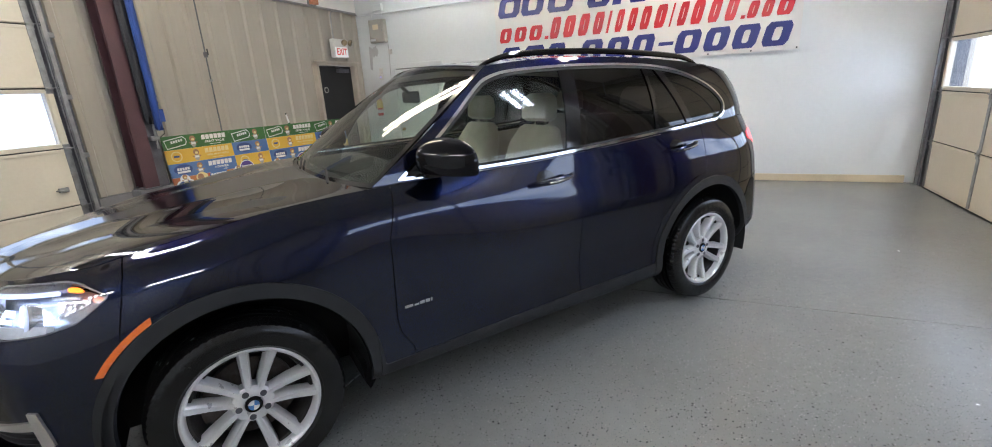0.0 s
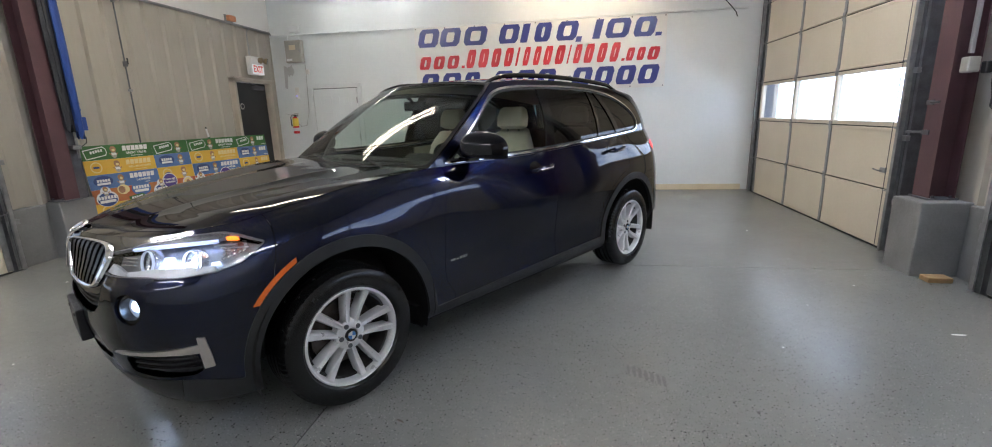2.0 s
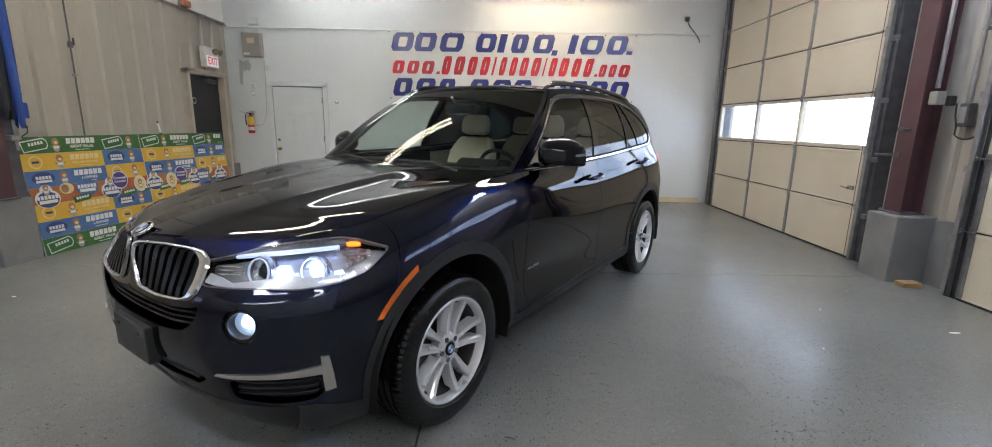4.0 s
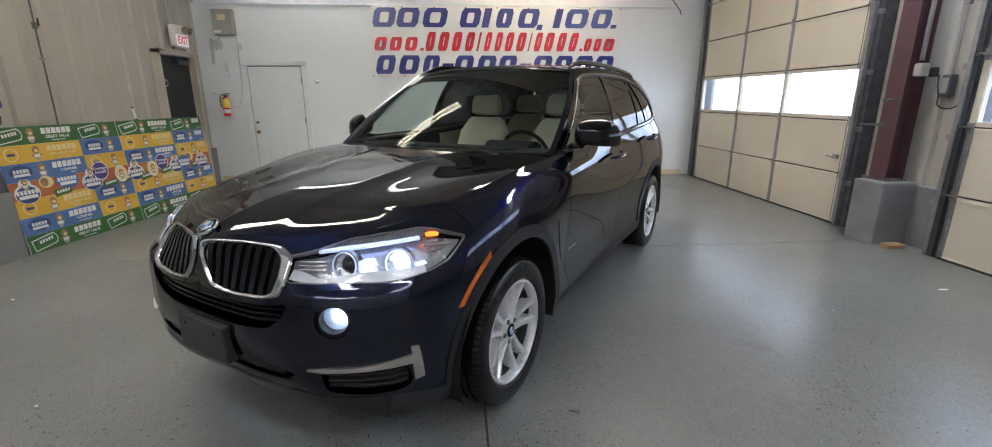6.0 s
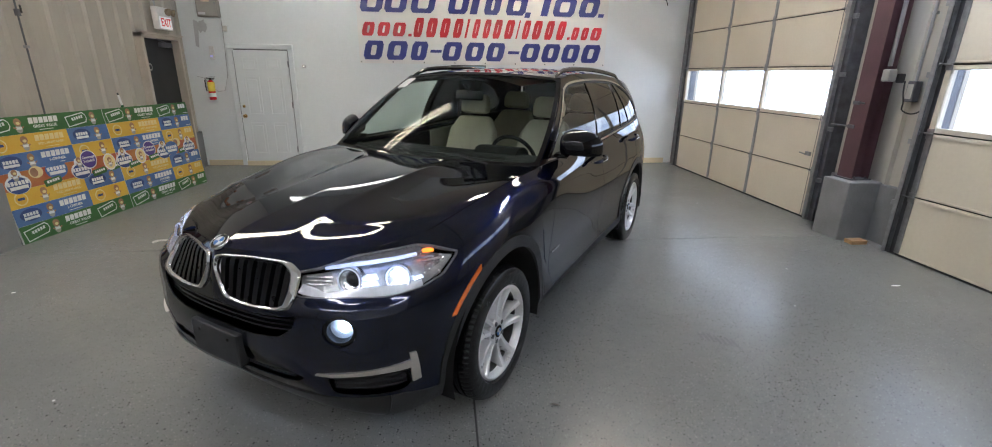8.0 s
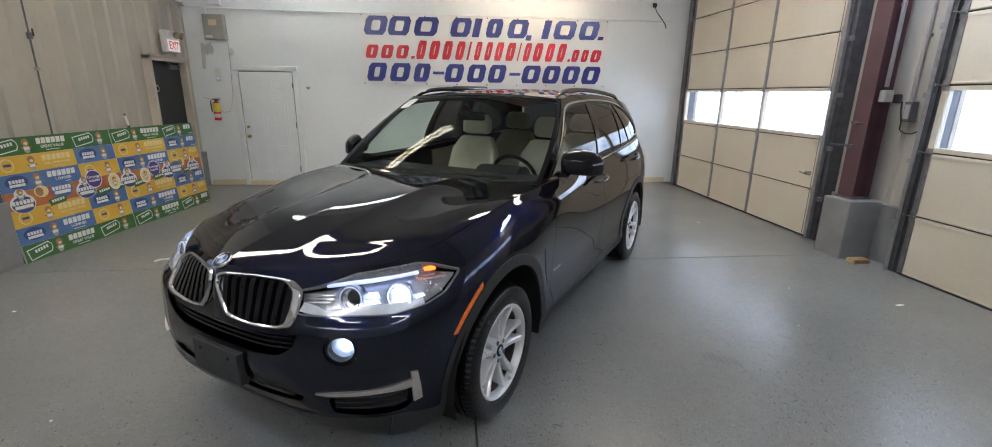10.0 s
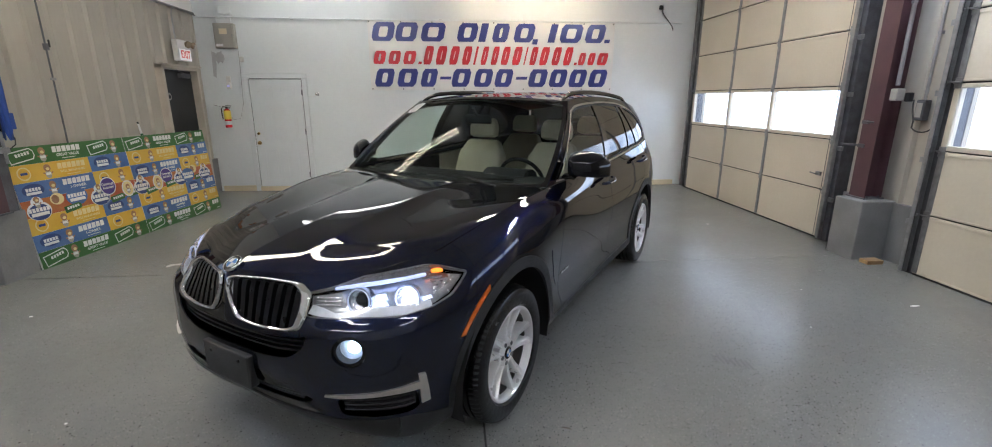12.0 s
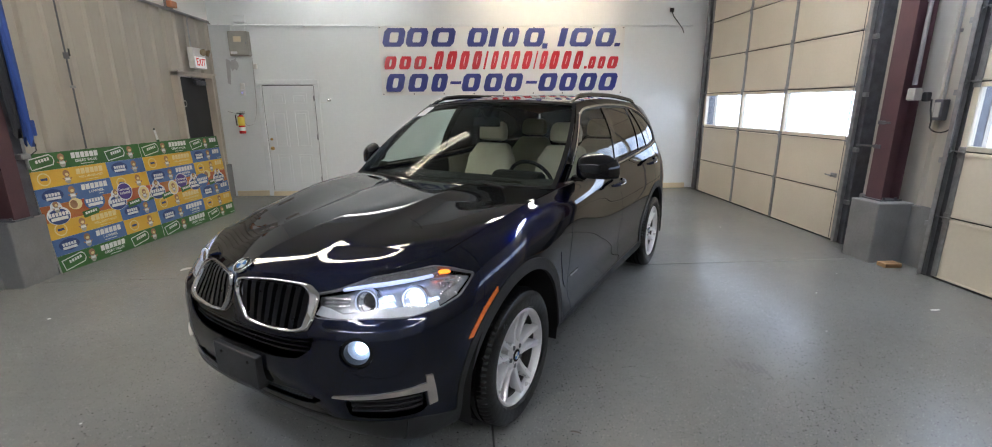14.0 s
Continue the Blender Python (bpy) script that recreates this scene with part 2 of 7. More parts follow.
def siding_profile(y0, y1, depth):
    """Ribbed steel sheet: wide pans with raised trapezoid ribs."""
    pts, pitch = [], 0.305
    k = math.floor(y0 / pitch) - 1
    while k * pitch < y1 + pitch:
        c = k * pitch
        for dy, d in ((-0.055, 0), (-0.030, 1), (0.030, 1), (0.055, 0)):
            pts.append((c + dy, d * depth))
        k += 1
    out = [p for p in pts if y0 < p[0] < y1]

    def at(y):
        for p, q in zip(pts, pts[1:]):
            if p[0] <= y <= q[0]:
                return p[1] + (q[1] - p[1]) * (y - p[0]) / max(1e-6, q[0] - p[0])
        return 0
    return [(y0, at(y0))] + out + [(y1, at(y1))]


def siding(wall, x, inward, y0, y1, z0, z1):
    """Sheets of siding about 0.9 m wide on a side wall; inward is +1 or -1."""
    n = max(1, round((y1 - y0) / 0.915))
    for i in range(n):
        a, b = y0 + (y1 - y0) * i / n, y0 + (y1 - y0) * (i + 1) / n
        bm = bmesh.new()
        face = [(x + inward * d, y) for y, d in siding_profile(a, b, 0.032)]
        back = [(px - inward * 0.003, py) for px, py in face]
        lo = [[bm.verts.new((px, py, z)) for px, py in face] for z in (z0, z1)]
        hi = [[bm.verts.new((px, py, z)) for px, py in back] for z in (z0, z1)]
        for j in range(len(face) - 1):
            bm.faces.new((lo[0][j], lo[0][j + 1], lo[1][j + 1], lo[1][j]))
            bm.faces.new((hi[0][j + 1], hi[0][j], hi[1][j], hi[1][j + 1]))
        bmesh.ops.recalc_face_normals(bm, faces=bm.faces)
        part("siding_sheet", bm, M_SIDING, wall)


def side_wall(name, label, x, inward, openings, doorway=None, top=ZC):
    """A framed side wall with openings for overhead doors, a concrete stem and ribbed sheets."""
    w = thing(name, label, "wall", kind="structure")
    xb, xo = x - inward * 0.11, x - inward * 0.16
    lo, hi = min(xb, xo), max(xb, xo)
    s0, s1 = min(x - inward * 0.30, x - inward * 0.03), max(x - inward * 0.30, x - inward * 0.03)
    cuts = sorted(openings)
    y = YF
    for a, b in cuts + [(YB, YB)]:
        if a > y:
            if doorway and y <= doorway[0] < a:
                d0, d1, dz = doorway
                for c0, c1, z0 in ((y, d0, -0.1), (d0, d1, dz), (d1, a, -0.1)):
                    part("core", boxm(lo, hi, c0, c1, z0, ZC), M_TAN, w)
                    if z0 < 0:
                        part("stem", boxm(s0, s1, c0, c1, -0.1, STEM, bevel=0.008), M_CONCRETE, w, "grey concrete stem wall")
                    siding(w, x - inward * 0.10, inward, c0, c1, max(z0, STEM), top)
            else:
                part("core", boxm(lo, hi, y, a, -0.1, ZC), M_TAN, w)
                part("stem", boxm(s0, s1, y, a, -0.1, STEM, bevel=0.008), M_CONCRETE, w, "grey concrete stem wall")
                siding(w, x - inward * 0.10, inward, y, a, STEM, top)
        if b > a:
            part("core", boxm(lo, hi, a, b, DOOR_H, ZC), M_TAN, w)
            siding(w, x - inward * 0.10, inward, a, b, DOOR_H, ZC)
        y = b
    if top < ZC:
        for c0, c1 in zip([YF] + [b for _, b in cuts], [a for a, _ in cuts] + [YB]):
            part("liner", boxm(min(xb, xb + inward * 0.02), max(xb, xb + inward * 0.02), c0, c1, top, ZC), M_CEIL, w, "pale grey wall liner")
    return w


wall_right = side_wall("wall_right", "beige ribbed steel wall over a grey concrete stem", XR + 0.08, -1, [R1, R2])
wall_left = side_wall("wall_left", "beige ribbed steel wall over a grey concrete stem", XL - 0.06, 1, [L1], (6.70, 7.68, 2.16), 3.12)


def overhead_door(name, width):
    """A sectional door facing +x in its own frame, y from 0 to width, the inner skin at x = 0."""
    d = thing(name, "cream insulated sectional overhead door with a row of windows", "overhead door", kind="structure")
    stiles = [0.0, 1.21, 2.28, width - 0.0]
    skin = [None, None]
    for k in range(6):
        z0, z1 = k * SEC + 0.015 * (k == 0), (k + 1) * SEC - 0.013
        if k == 2:
            bm = bmesh.new()
            box(bm, -0.05, 0, 0, width, z0, z0 + 0.045, bevel=0.004)
            box(bm, -0.05, 0, 0, width, z1 - 0.04, z1, bevel=0.004)
            for s0, s1 in ((0, 0.05), (stiles[1] - 0.03, stiles[1] + 0.03), (stiles[2] - 0.03, stiles[2] + 0.03), (width - 0.06, width)):
                box(bm, -0.048, -0.002, s0, s1, z0 + 0.02, z1 - 0.02)
            sec = part("window_section", bm, M_DOORSKIN, d)
            for s0, s1 in ((0.05, stiles[1] - 0.03), (stiles[1] + 0.03, stiles[2] - 0.03), (stiles[2] + 0.03, width - 0.06)):
                pane = part("pane", boxm(-0.028, -0.022, s0, s1, z0 + 0.04, z1 - 0.035), M_WINDOW, sec, "clear window pane")
                pane.visible_shadow = False
        else:
            bm = bmesh.new()
            box(bm, -0.05, 0, 0, width, z0, z1, bevel=0.006, seg=2)
            box(bm, 0.001, 0.008, 0.0, width, z1 - 0.034, z1 - 0.008, bevel=0.002)
            box(bm, 0.001, 0.006, 0.0, width, z0 + 0.006, z0 + 0.022, bevel=0.002)
            sec = part("door_section", bm, M_DOORSKIN, d)
        for s in (0.02, stiles[1], stiles[2], width - 0.02):
            half = 0.028
            part("stile", boxm(0.0005, 0.010, s - half, s + half, z0 + 0.01, z1 - 0.004, bevel=0.002), M_GALV if k != 2 else M_DOORSKIN, sec, "pressed steel stile")
        if k < 5:
            part("section_seal", boxm(-0.046, -0.018, 0.004, width - 0.004, z1 - 0.004, z1 + 0.017), M_BLACKRUB, sec, "black joint seal")
            for s in (0.02, stiles[1], stiles[2], width - 0.02):
                bm = bmesh.new()
                box(bm, 0.010, 0.018, s - 0.032, s + 0.032, z1 - 0.045, z1 + 0.050, bevel=0.002)
                tube(bm, [(0.024, s - 0.034, z1 + 0.003), (0.024, s + 0.034, z1 + 0.003)], 0.008, 8)
                part("hinge", bm, M_GALV, sec, "galvanised hinge")
    part("bottom_seal", boxm(-0.04, 0.004, 0, width, -0.004, 0.03, bevel=0.006), M_BLACKRUB, d, "black rubber bottom seal")
    bm = bmesh.new()
    box(bm, 0.004, 0.022, 3.34, 3.43, 0.77, 0.82, bevel=0.004)
    tube(bm, [(0.02, 3.38, 0.79), (0.055, 3.38, 0.79), (0.06, 3.30, 0.80)], 0.008, 8)
    part("lift_handle", bm, M_GALV, d, "steel lift handle")
    part("header", boxm(-0.20, -0.052, -0.16, width + 0.16, DOOR_H - 0.01, DOOR_H + 0.25), M_TAN, d, "tan door header")
    # tracks, jamb angles, rollers
    for side, y in ((-1, 0.0), (1, width)):
        tr = part("track", boxm(0.03, 0.034, y + side * 0.03, y + side * 0.085, 0.02, DOOR_H + 0.4), M_GALV, d, "galvanised roller track")
        part("track_flange", boxm(0.034, 0.075, y + side * 0.081, y + side * 0.085, 0.02, DOOR_H + 0.4), M_GALV, tr)
        part("track_lip", boxm(0.071, 0.075, y + side * 0.045, y + side * 0.081, 0.02, DOOR_H + 0.4), M_GALV, tr)
        part("jamb_angle", boxm(-0.12, 0.012, y + side * 0.088, y + side * 0.096, 0.0, DOOR_H), M_DARKSTEEL, d, "dark steel jamb")
        part("jamb_leg", boxm(-0.002, 0.006, y + side * 0.097, y + side * 0.135, 0.0, DOOR_H), M_DARKSTEEL, d, "dark steel jamb")
        part("jamb_filler", boxm(-0.20, -0.003, min(y + side * 0.001, y + side * 0.134), max(y + side * 0.001, y + side * 0.134), -0.02, DOOR_H + 0.1), M_DARKSTEEL, d, "dark jamb filler")
        for k in range(6):
            z = (k + 1) * SEC - 0.003 if k < 5 else 5.9 * SEC
            part("track_bracket", boxm(0.006, 0.04, y + side * 0.086, y + side * 0.15, z - 0.12, z - 0.07, bevel=0.002), M_GALV, d)
            bm = bmesh.new()
            tube(bm, [(0.05, y - side * 0.06, z), (0.05, y + side * 0.07, z)], 0.006, 8)
            disc(bm, (0.05, y + side * 0.05, z), 0.022, "y", side * 0.016, 16)
            part("roller", bm, M_GALV, d)
        bm = bmesh.new()
        tube(bm, [(0.09, y + side * 0.02, 0.05), (0.09, y + side * 0.02, DOOR_H + 0.3)], 0.003, 6)
        part("lift_cable", bm, M_DARKSTEEL, d)
    return d


door_a = overhead_door("overhead_door", R1[1] - R1[0])
door_a.matrix_world = pose(XR, R1[1], 0, 0, 0, 180)
tagged(door_a, group="overhead doors")
copy_thing(door_a, pose(XR, R2[1], 0, 0, 0, 180))
copy_thing(door_a, pose(XL, L1[0], 0))

# ---- lamps ----


def strip_light(x, y, z, length, turn, tube_mat, tubes=(-0.085, 0.085)):
    """A hanging fluorescent fixture with sloping reflector wings."""
    f = thing("strip_light", "white fluorescent strip light under the ceiling, some of the set added as fill", "ceiling light", pose(x, y, z, 0, 0, turn), group="ceiling strip lights")
    wide = len(tubes) > 1
    k = 1.5 if wide else 1.0
    bm = bmesh.new()
    prism(bm, [(y * k, z) for y, z in ((-0.118, -0.012), (-0.115, -0.018), (-0.03, 0.022), (0.03, 0.022), (0.115, -0.018), (0.118, -0.012), (0.05, 0.062), (-0.05, 0.062))], "x", -length / 2, length / 2)
    part("fixture_body", bm, M_PLASTIC, f)
    for o in (-length * 0.4, length * 0.4):
        part("hanger", tubem([(o, 0, 0.055), (o, 0, ZC - z)], 0.006, 6), M_GALV, f, "thin steel hanger")
    for o in tubes:
        if wide:
            # a prismatic cover over each tube
            bm = bmesh.new()
            prism(bm, [(o + 0.052 * math.cos(a), -0.020 + 0.034 * math.sin(a)) for a in np.linspace(math.pi, 2 * math.pi, 13)], "x", -length / 2 + 0.03, length / 2 - 0.03)
            part("lamp_cover", bm, tube_mat, f, "lit prismatic lamp cover", smooth=True, angle=30)
        else:
            part("tube", tubem([(-length / 2 + 0.03, o, -0.024), (length / 2 - 0.03, o, -0.024)], 0.019, 10), tube_mat, f, "lit fluorescent tube")
    return f


M_WARMTUBE = glow("lit_warm_tube", (1.0, 0.74, 0.43), 30.0)
M_TUBE = glow("lit_tube", (1.0, 0.87, 0.65), 38.0)
M_LEFTTUBE = glow("lit_left_tube", (1.0, 0.84, 0.57), 22.0)
# the next two light unseen fixtures, added to brighten left wall, board and floor
M_FILLTUBE = glow("lit_fill_tube", (1.0, 0.91, 0.78), 29.0)
M_SIDEFILL = glow("lit_side_fill_tube", (1.0, 0.92, 0.80), 33.0)
M_COOLTUBE = glow("lit_cool_tube", (0.95, 0.97, 1.0), 44.0)
M_WALLTUBE = glow("lit_wall_side_tube", (1.0, 0.92, 0.76), 15.0)
# the three fixtures at y below 2 are unseen and added as fill
for x, y, z, length, mat in ((-4.02, 7.5, 3.66, 2.4, M_WALLTUBE), (-0.35, 7.45, 3.64, 2.4, M_WARMTUBE), (-4.05, 3.85, ZC - 0.2, 2.5, M_LEFTTUBE), (-0.1, 4.2, ZC - 0.2, 2.4, M_TUBE), (-5.0, 1.3, ZC - 0.2, 2.4, M_FILLTUBE),
                             (0.6, -3.0, ZC - 0.2, 2.4, M_SIDEFILL), (-4.0, -2.6, ZC - 0.2, 2.4, M_FILLTUBE), (2.0, 2.8, ZC - 0.45, 1.2, M_COOLTUBE)):
    strip_light(x, y, z, length, 0, mat, (0.0,) if y > 7 else (-0.085, 0.085))


def snowy_distance(name, strength):
    """Blown-out winter daylight seen through hazy film, with soft grey-blue mottling."""
    m = glow(name, (0.9, 0.94, 1.0), strength)
    t = m.node_tree
    p = t.nodes["Principled BSDF"]
    co, n, r = (t.nodes.new("ShaderNode" + k) for k in ("TexCoord", "TexNoise", "ValToRGB"))
    n.inputs["Scale"].default_value, n.inputs["Detail"].default_value = 1.6, 6
    r.color_ramp.elements[0].position, r.color_ramp.elements[0].color = 0.38, (0.50, 0.57, 0.70, 1)
    r.color_ramp.elements[1].position, r.color_ramp.elements[1].color = 0.60, (0.95, 0.97, 1.0, 1)
    t.links.new(co.outputs["Object"], n.inputs["Vector"])
    t.links.new(n.outputs[0], r.inputs[0])
    t.links.new(r.outputs[0], p.inputs["Emission Color"])
    p.inputs["Base Color"].default_value = (0.2, 0.2, 0.2, 1)
    return m


for name, x, mat in (("backdrop_east", XR + 3.0, snowy_distance("bright_snowy_distance", 4.0)), ("backdrop_west", XL - 3.0, snowy_distance("hazy_snowy_distance", 1.7))):
    tagged(finish(boxm(x - 0.05, x + 0.05, YF - 20, YB + 20, -0.5, 7.0), name, mat), "overexposed snowy daylight outside", "backdrop", kind="structure")

# ---- the car: paint, glass and trim ----


def car_paint():
    m = bpy.data.materials.new("dark_blue_metallic_paint")
    t, p = nodes_of(m)
    co = t.nodes.new("ShaderNodeTexCoord")
    fl = t.nodes.new("ShaderNodeTexVoronoi")
    fl.inputs["Scale"].default_value = 900
    t.links.new(co.outputs["Object"], fl.inputs["Vector"])
    mix = t.nodes.new("ShaderNodeMix")
    mix.data_type = "RGBA"
    mix.inputs[6].default_value, mix.inputs[7].default_value = (0.0020, 0.0030, 0.0098, 1), (0.0076, 0.0128, 0.047, 1)
    t.links.new(fl.outputs["Color"], mix.inputs[0])
    t.links.new(mix.outputs[2], p.inputs["Base Color"])
    p.inputs["Metallic"].default_value = 1.0
    p.inputs["Specular Tint"].default_value = (0.06, 0.07, 0.14, 1)
    p.inputs["Roughness"].default_value = 0.28
    p.inputs["Coat Weight"].default_value = 1.0
    p.inputs["Coat Roughness"].default_value = 0.015
    n = t.nodes.new("ShaderNodeTexNoise")
    n.inputs["Scale"].default_value = 260
    t.links.new(co.outputs["Object"], n.inputs["Vector"])
    b = t.nodes.new("ShaderNodeBump")
    b.inputs["Strength"].default_value, b.inputs["Distance"].default_value = 0.02, 0.001
    t.links.new(n.outputs[0], b.inputs["Height"])
    t.links.new(b.outputs[0], p.inputs["Coat Normal"])
    return m


M_PAINT = car_paint()
M_CLAD = surf("dark_grey_textured_plastic", (0.030, 0.031, 0.033), (0.023, 0.024, 0.026), rough=0.5, scale=8, grain=300, bump=0.25, bump_scale=500)
M_LIP = surf("black_lower_plastic", (0.009, 0.009, 0.010), (0.006, 0.006, 0.007), rough=0.4, scale=8, grain=300, bump=0.15, bump_scale=500)
M_GLOSSBLACK = surf("gloss_black_trim", (0.005, 0.005, 0.006), rough=0.08, coat=0.0, scale=20, rough_var=0.02)
M_MIRRORCAP = surf("gloss_black_mirror_cap", (0.003, 0.003, 0.005), rough=0.04, scale=20, rough_var=0.01)
M_MIRRORCAP.node_tree.nodes["Principled BSDF"].inputs["Specular IOR Level"].default_value = 0.35
M_CHROME = surf("satin_chrome_trim", (0.78, 0.78, 0.79), (0.72, 0.72, 0.73), rough=0.07, metal=1.0, scale=30, rough_var=0.03)
M_RINGCHROME = surf("bright_grille_chrome", (0.52, 0.52, 0.53), (0.45, 0.45, 0.46), rough=0.05, metal=1.0, scale=30, rough_var=0.02)
M_BLADE = surf("satin_silver_bumper_trim", (0.52, 0.50, 0.47), (0.45, 0.43, 0.41), rough=0.38, metal=0.8, scale=20)
M_ALLOY = surf("silver_painted_alloy", (0.70, 0.70, 0.71), (0.63, 0.63, 0.64), rough=0.30, metal=0.4, scale=18, grain=150)
M_TYRE = surf("black_tyre_rubber", (0.004, 0.004, 0.004), (0.006, 0.006, 0.006), rough=0.24, scale=30, grain=200, bump=0.05, bump_scale=150)
M_LINER = surf("black_wheel_liner", (0.010, 0.010, 0.010), rough=0.85)
M_BRAKE = surf("brake_disc_steel", (0.10, 0.09, 0.085), (0.06, 0.045, 0.035), rough=0.45, metal=0.7, scale=30)
M_GLASS_F = pane_material("light_green_tinted_glass", (0.74, 0.81, 0.77), 0.014)
M_GLASS_SIDE = pane_material("green_tinted_door_glass", (0.77, 0.84, 0.80), 0.045)
M_GLASS_R = pane_material("dark_privacy_glass", (0.045, 0.047, 0.050), 0.06)
M_LENS = pane_material("clear_lamp_lens", (0.94, 0.95, 0.97), 0.04)
M_REFLECT = surf("lamp_reflector_chrome", (0.80, 0.81, 0.84), (0.55, 0.56, 0.60), rough=0.20, metal=0.9, scale=45, bump=0.5, bump_scale=90)
M_LAMPDARK = surf("lamp_housing_silver", (0.50, 0.51, 0.54), (0.74, 0.76, 0.80), rough=0.24, metal=0.6, scale=22, spread=0.4, bump=0.3, bump_scale=45)
M_LIT = glow("lit_headlamp_lens", (0.78, 0.88, 1.0), 11.0)
# barrel and back plate coloured dark for the shade behind the spokes
M_BARREL = surf("shade_dark_wheel_barrel", (0.045, 0.044, 0.042), (0.025, 0.023, 0.020), rough=0.5, metal=0.5, scale=25)
M_FOGLIT = glow("lit_fog_lamp", (0.72, 0.86, 1.0), 9.0)
M_LITDIM = glow("lit_light_guide", (0.70, 0.76, 1.0), 0.50)
M_RINGLIT = glow("faintly_lit_ring", (0.78, 0.84, 1.0), 0.16)
M_TRAY = surf("silver_lamp_tray", (0.74, 0.77, 0.82), (0.60, 0.63, 0.68), rough=0.32, metal=0.25, scale=40, bump=0.3, bump_scale=120)
# emission in place of bulb light thrown back by the reflector
M_STEPGLOW = glow("reflector_step_glow", (0.80, 0.88, 1.0), 0.85)
M_AMBER = glow("lit_amber_marker", (1.0, 0.22, 0.01), 1.8)
M_AMBERREF = surf("amber_reflector_plastic", (0.75, 0.17, 0.02), (0.62, 0.12, 0.015), rough=0.25, coat=0.5, scale=60)
M_REDLENS = glow("lit_red_tail_lens", (1.0, 0.05, 0.05), 3.0)
M_LEATHER = surf("beige_perforated_leather", (0.55, 0.50, 0.40), (0.47, 0.42, 0.33), rough=0.5, scale=9, grain=160, bump=0.2, bump_scale=300)
M_DASH = surf("black_soft_dash", (0.018, 0.018, 0.019), (0.012, 0.012, 0.013), rough=0.6, scale=20, bump=0.2, bump_scale=400)
M_HEADLINER = surf("light_grey_headliner", (0.42, 0.41, 0.38), rough=0.8, scale=20)
M_BLUE = surf("blue_badge_enamel", (0.06, 0.20, 0.55), rough=0.3, coat=0.5)
M_BADGEWHITE = surf("white_badge_enamel", (0.75, 0.76, 0.78), rough=0.3, coat=0.5)


M_TYRE.node_tree.nodes["Principled BSDF"].inputs["Specular IOR Level"].default_value = 0.38
for m in (M_CLAD, M_LINER, M_DASH):
    m.node_tree.nodes["Principled BSDF"].inputs["Specular IOR Level"].default_value = 0.22


def spline(keys, x):
    """A smooth curve through (x, value...) keys, sampled at the array x."""
    k = np.array(keys, float)
    kx, kv = k[:, 0], k[:, 1:]
    sl = np.gradient(kv, kx, axis=0)
    x = np.clip(np.asarray(x, float), kx[0], kx[-1])
    i = np.clip(np.searchsorted(kx, x, side="right") - 1, 0, len(kx) - 2)
    h = (kx[i + 1] - kx[i])
    t = ((x - kx[i]) / h)[..., None]
    h = h[..., None]
    out = (2 * t ** 3 - 3 * t ** 2 + 1) * kv[i] + (t ** 3 - 2 * t ** 2 + t) * h * sl[i] + (3 * t ** 2 - 2 * t ** 3) * kv[i + 1] + (t ** 3 - t ** 2) * h * sl[i + 1]
    return out[..., 0] if kv.shape[1] == 1 else out


class Sheet:
    """Rows x, y, z, arc, nx, ny, nz and faces."""
    def __init__(self, v, f):
        self.v, self.f = v, f

    def cut(self, value):
        """What lies where value >= 0, cut along its zero line."""
        v, new_f, rows, seen, extra = self.v, [], [], {}, []
        n = len(v)
        for face in self.f:
            s = [value[i] >= 0 for i in face]
            if all(s):
                new_f.append(face)
                continue
            if not any(s):
                continue
            poly = []
            for a, b, sa, sb in zip(face, face[1:] + face[:1], s, s[1:] + s[:1]):
                if sa:
                    poly.append(a)
                if sa != sb:
                    key = (min(a, b), max(a, b))
                    if key not in seen:
                        q, w = key
                        t = value[q] / (value[q] - value[w])
                        seen[key] = n + len(extra)
                        extra.append(v[q] + (v[w] - v[q]) * t)
                    poly.append(seen[key])
            if len(poly) > 2:
                new_f.append(tuple(poly))
        allv = np.vstack([v, np.array(extra)]) if extra else v
        used = sorted({i for f in new_f for i in f})
        remap = {o: k for k, o in enumerate(used)}
        return Sheet(allv[used] if used else np.zeros((0, v.shape[1])), [tuple(remap[i] for i in f) for f in new_f])

    def where(self, fn):
        return self.cut(fn(self.v)) if len(self.v) else self


def grid_sheet(P, arc=None):
    """A sheet from an array of points (i, j, 3); the outside is on the side of d/di x d/dj."""
    gi, gj = np.gradient(P, axis=0), np.gradient(P, axis=1)
    nr = np.cross(gi, gj)
    nr /= np.maximum(1e-9, np.linalg.norm(nr, axis=2))[..., None]
    mid = np.abs(P[..., 1]) < 1e-6
    nr[mid, 1] = 0
    nr /= np.maximum(1e-9, np.linalg.norm(nr, axis=2))[..., None]
    a, b = P.shape[:2]
    arc = np.zeros((a, b)) if arc is None else arc
    v = np.concatenate([P, arc[..., None], nr], axis=2).reshape(a * b, 7)
    f = [(i * b + j, (i + 1) * b + j, (i + 1) * b + j + 1, i * b + j + 1) for i in range(a - 1) for j in range(b - 1)]
    return Sheet(v, f)


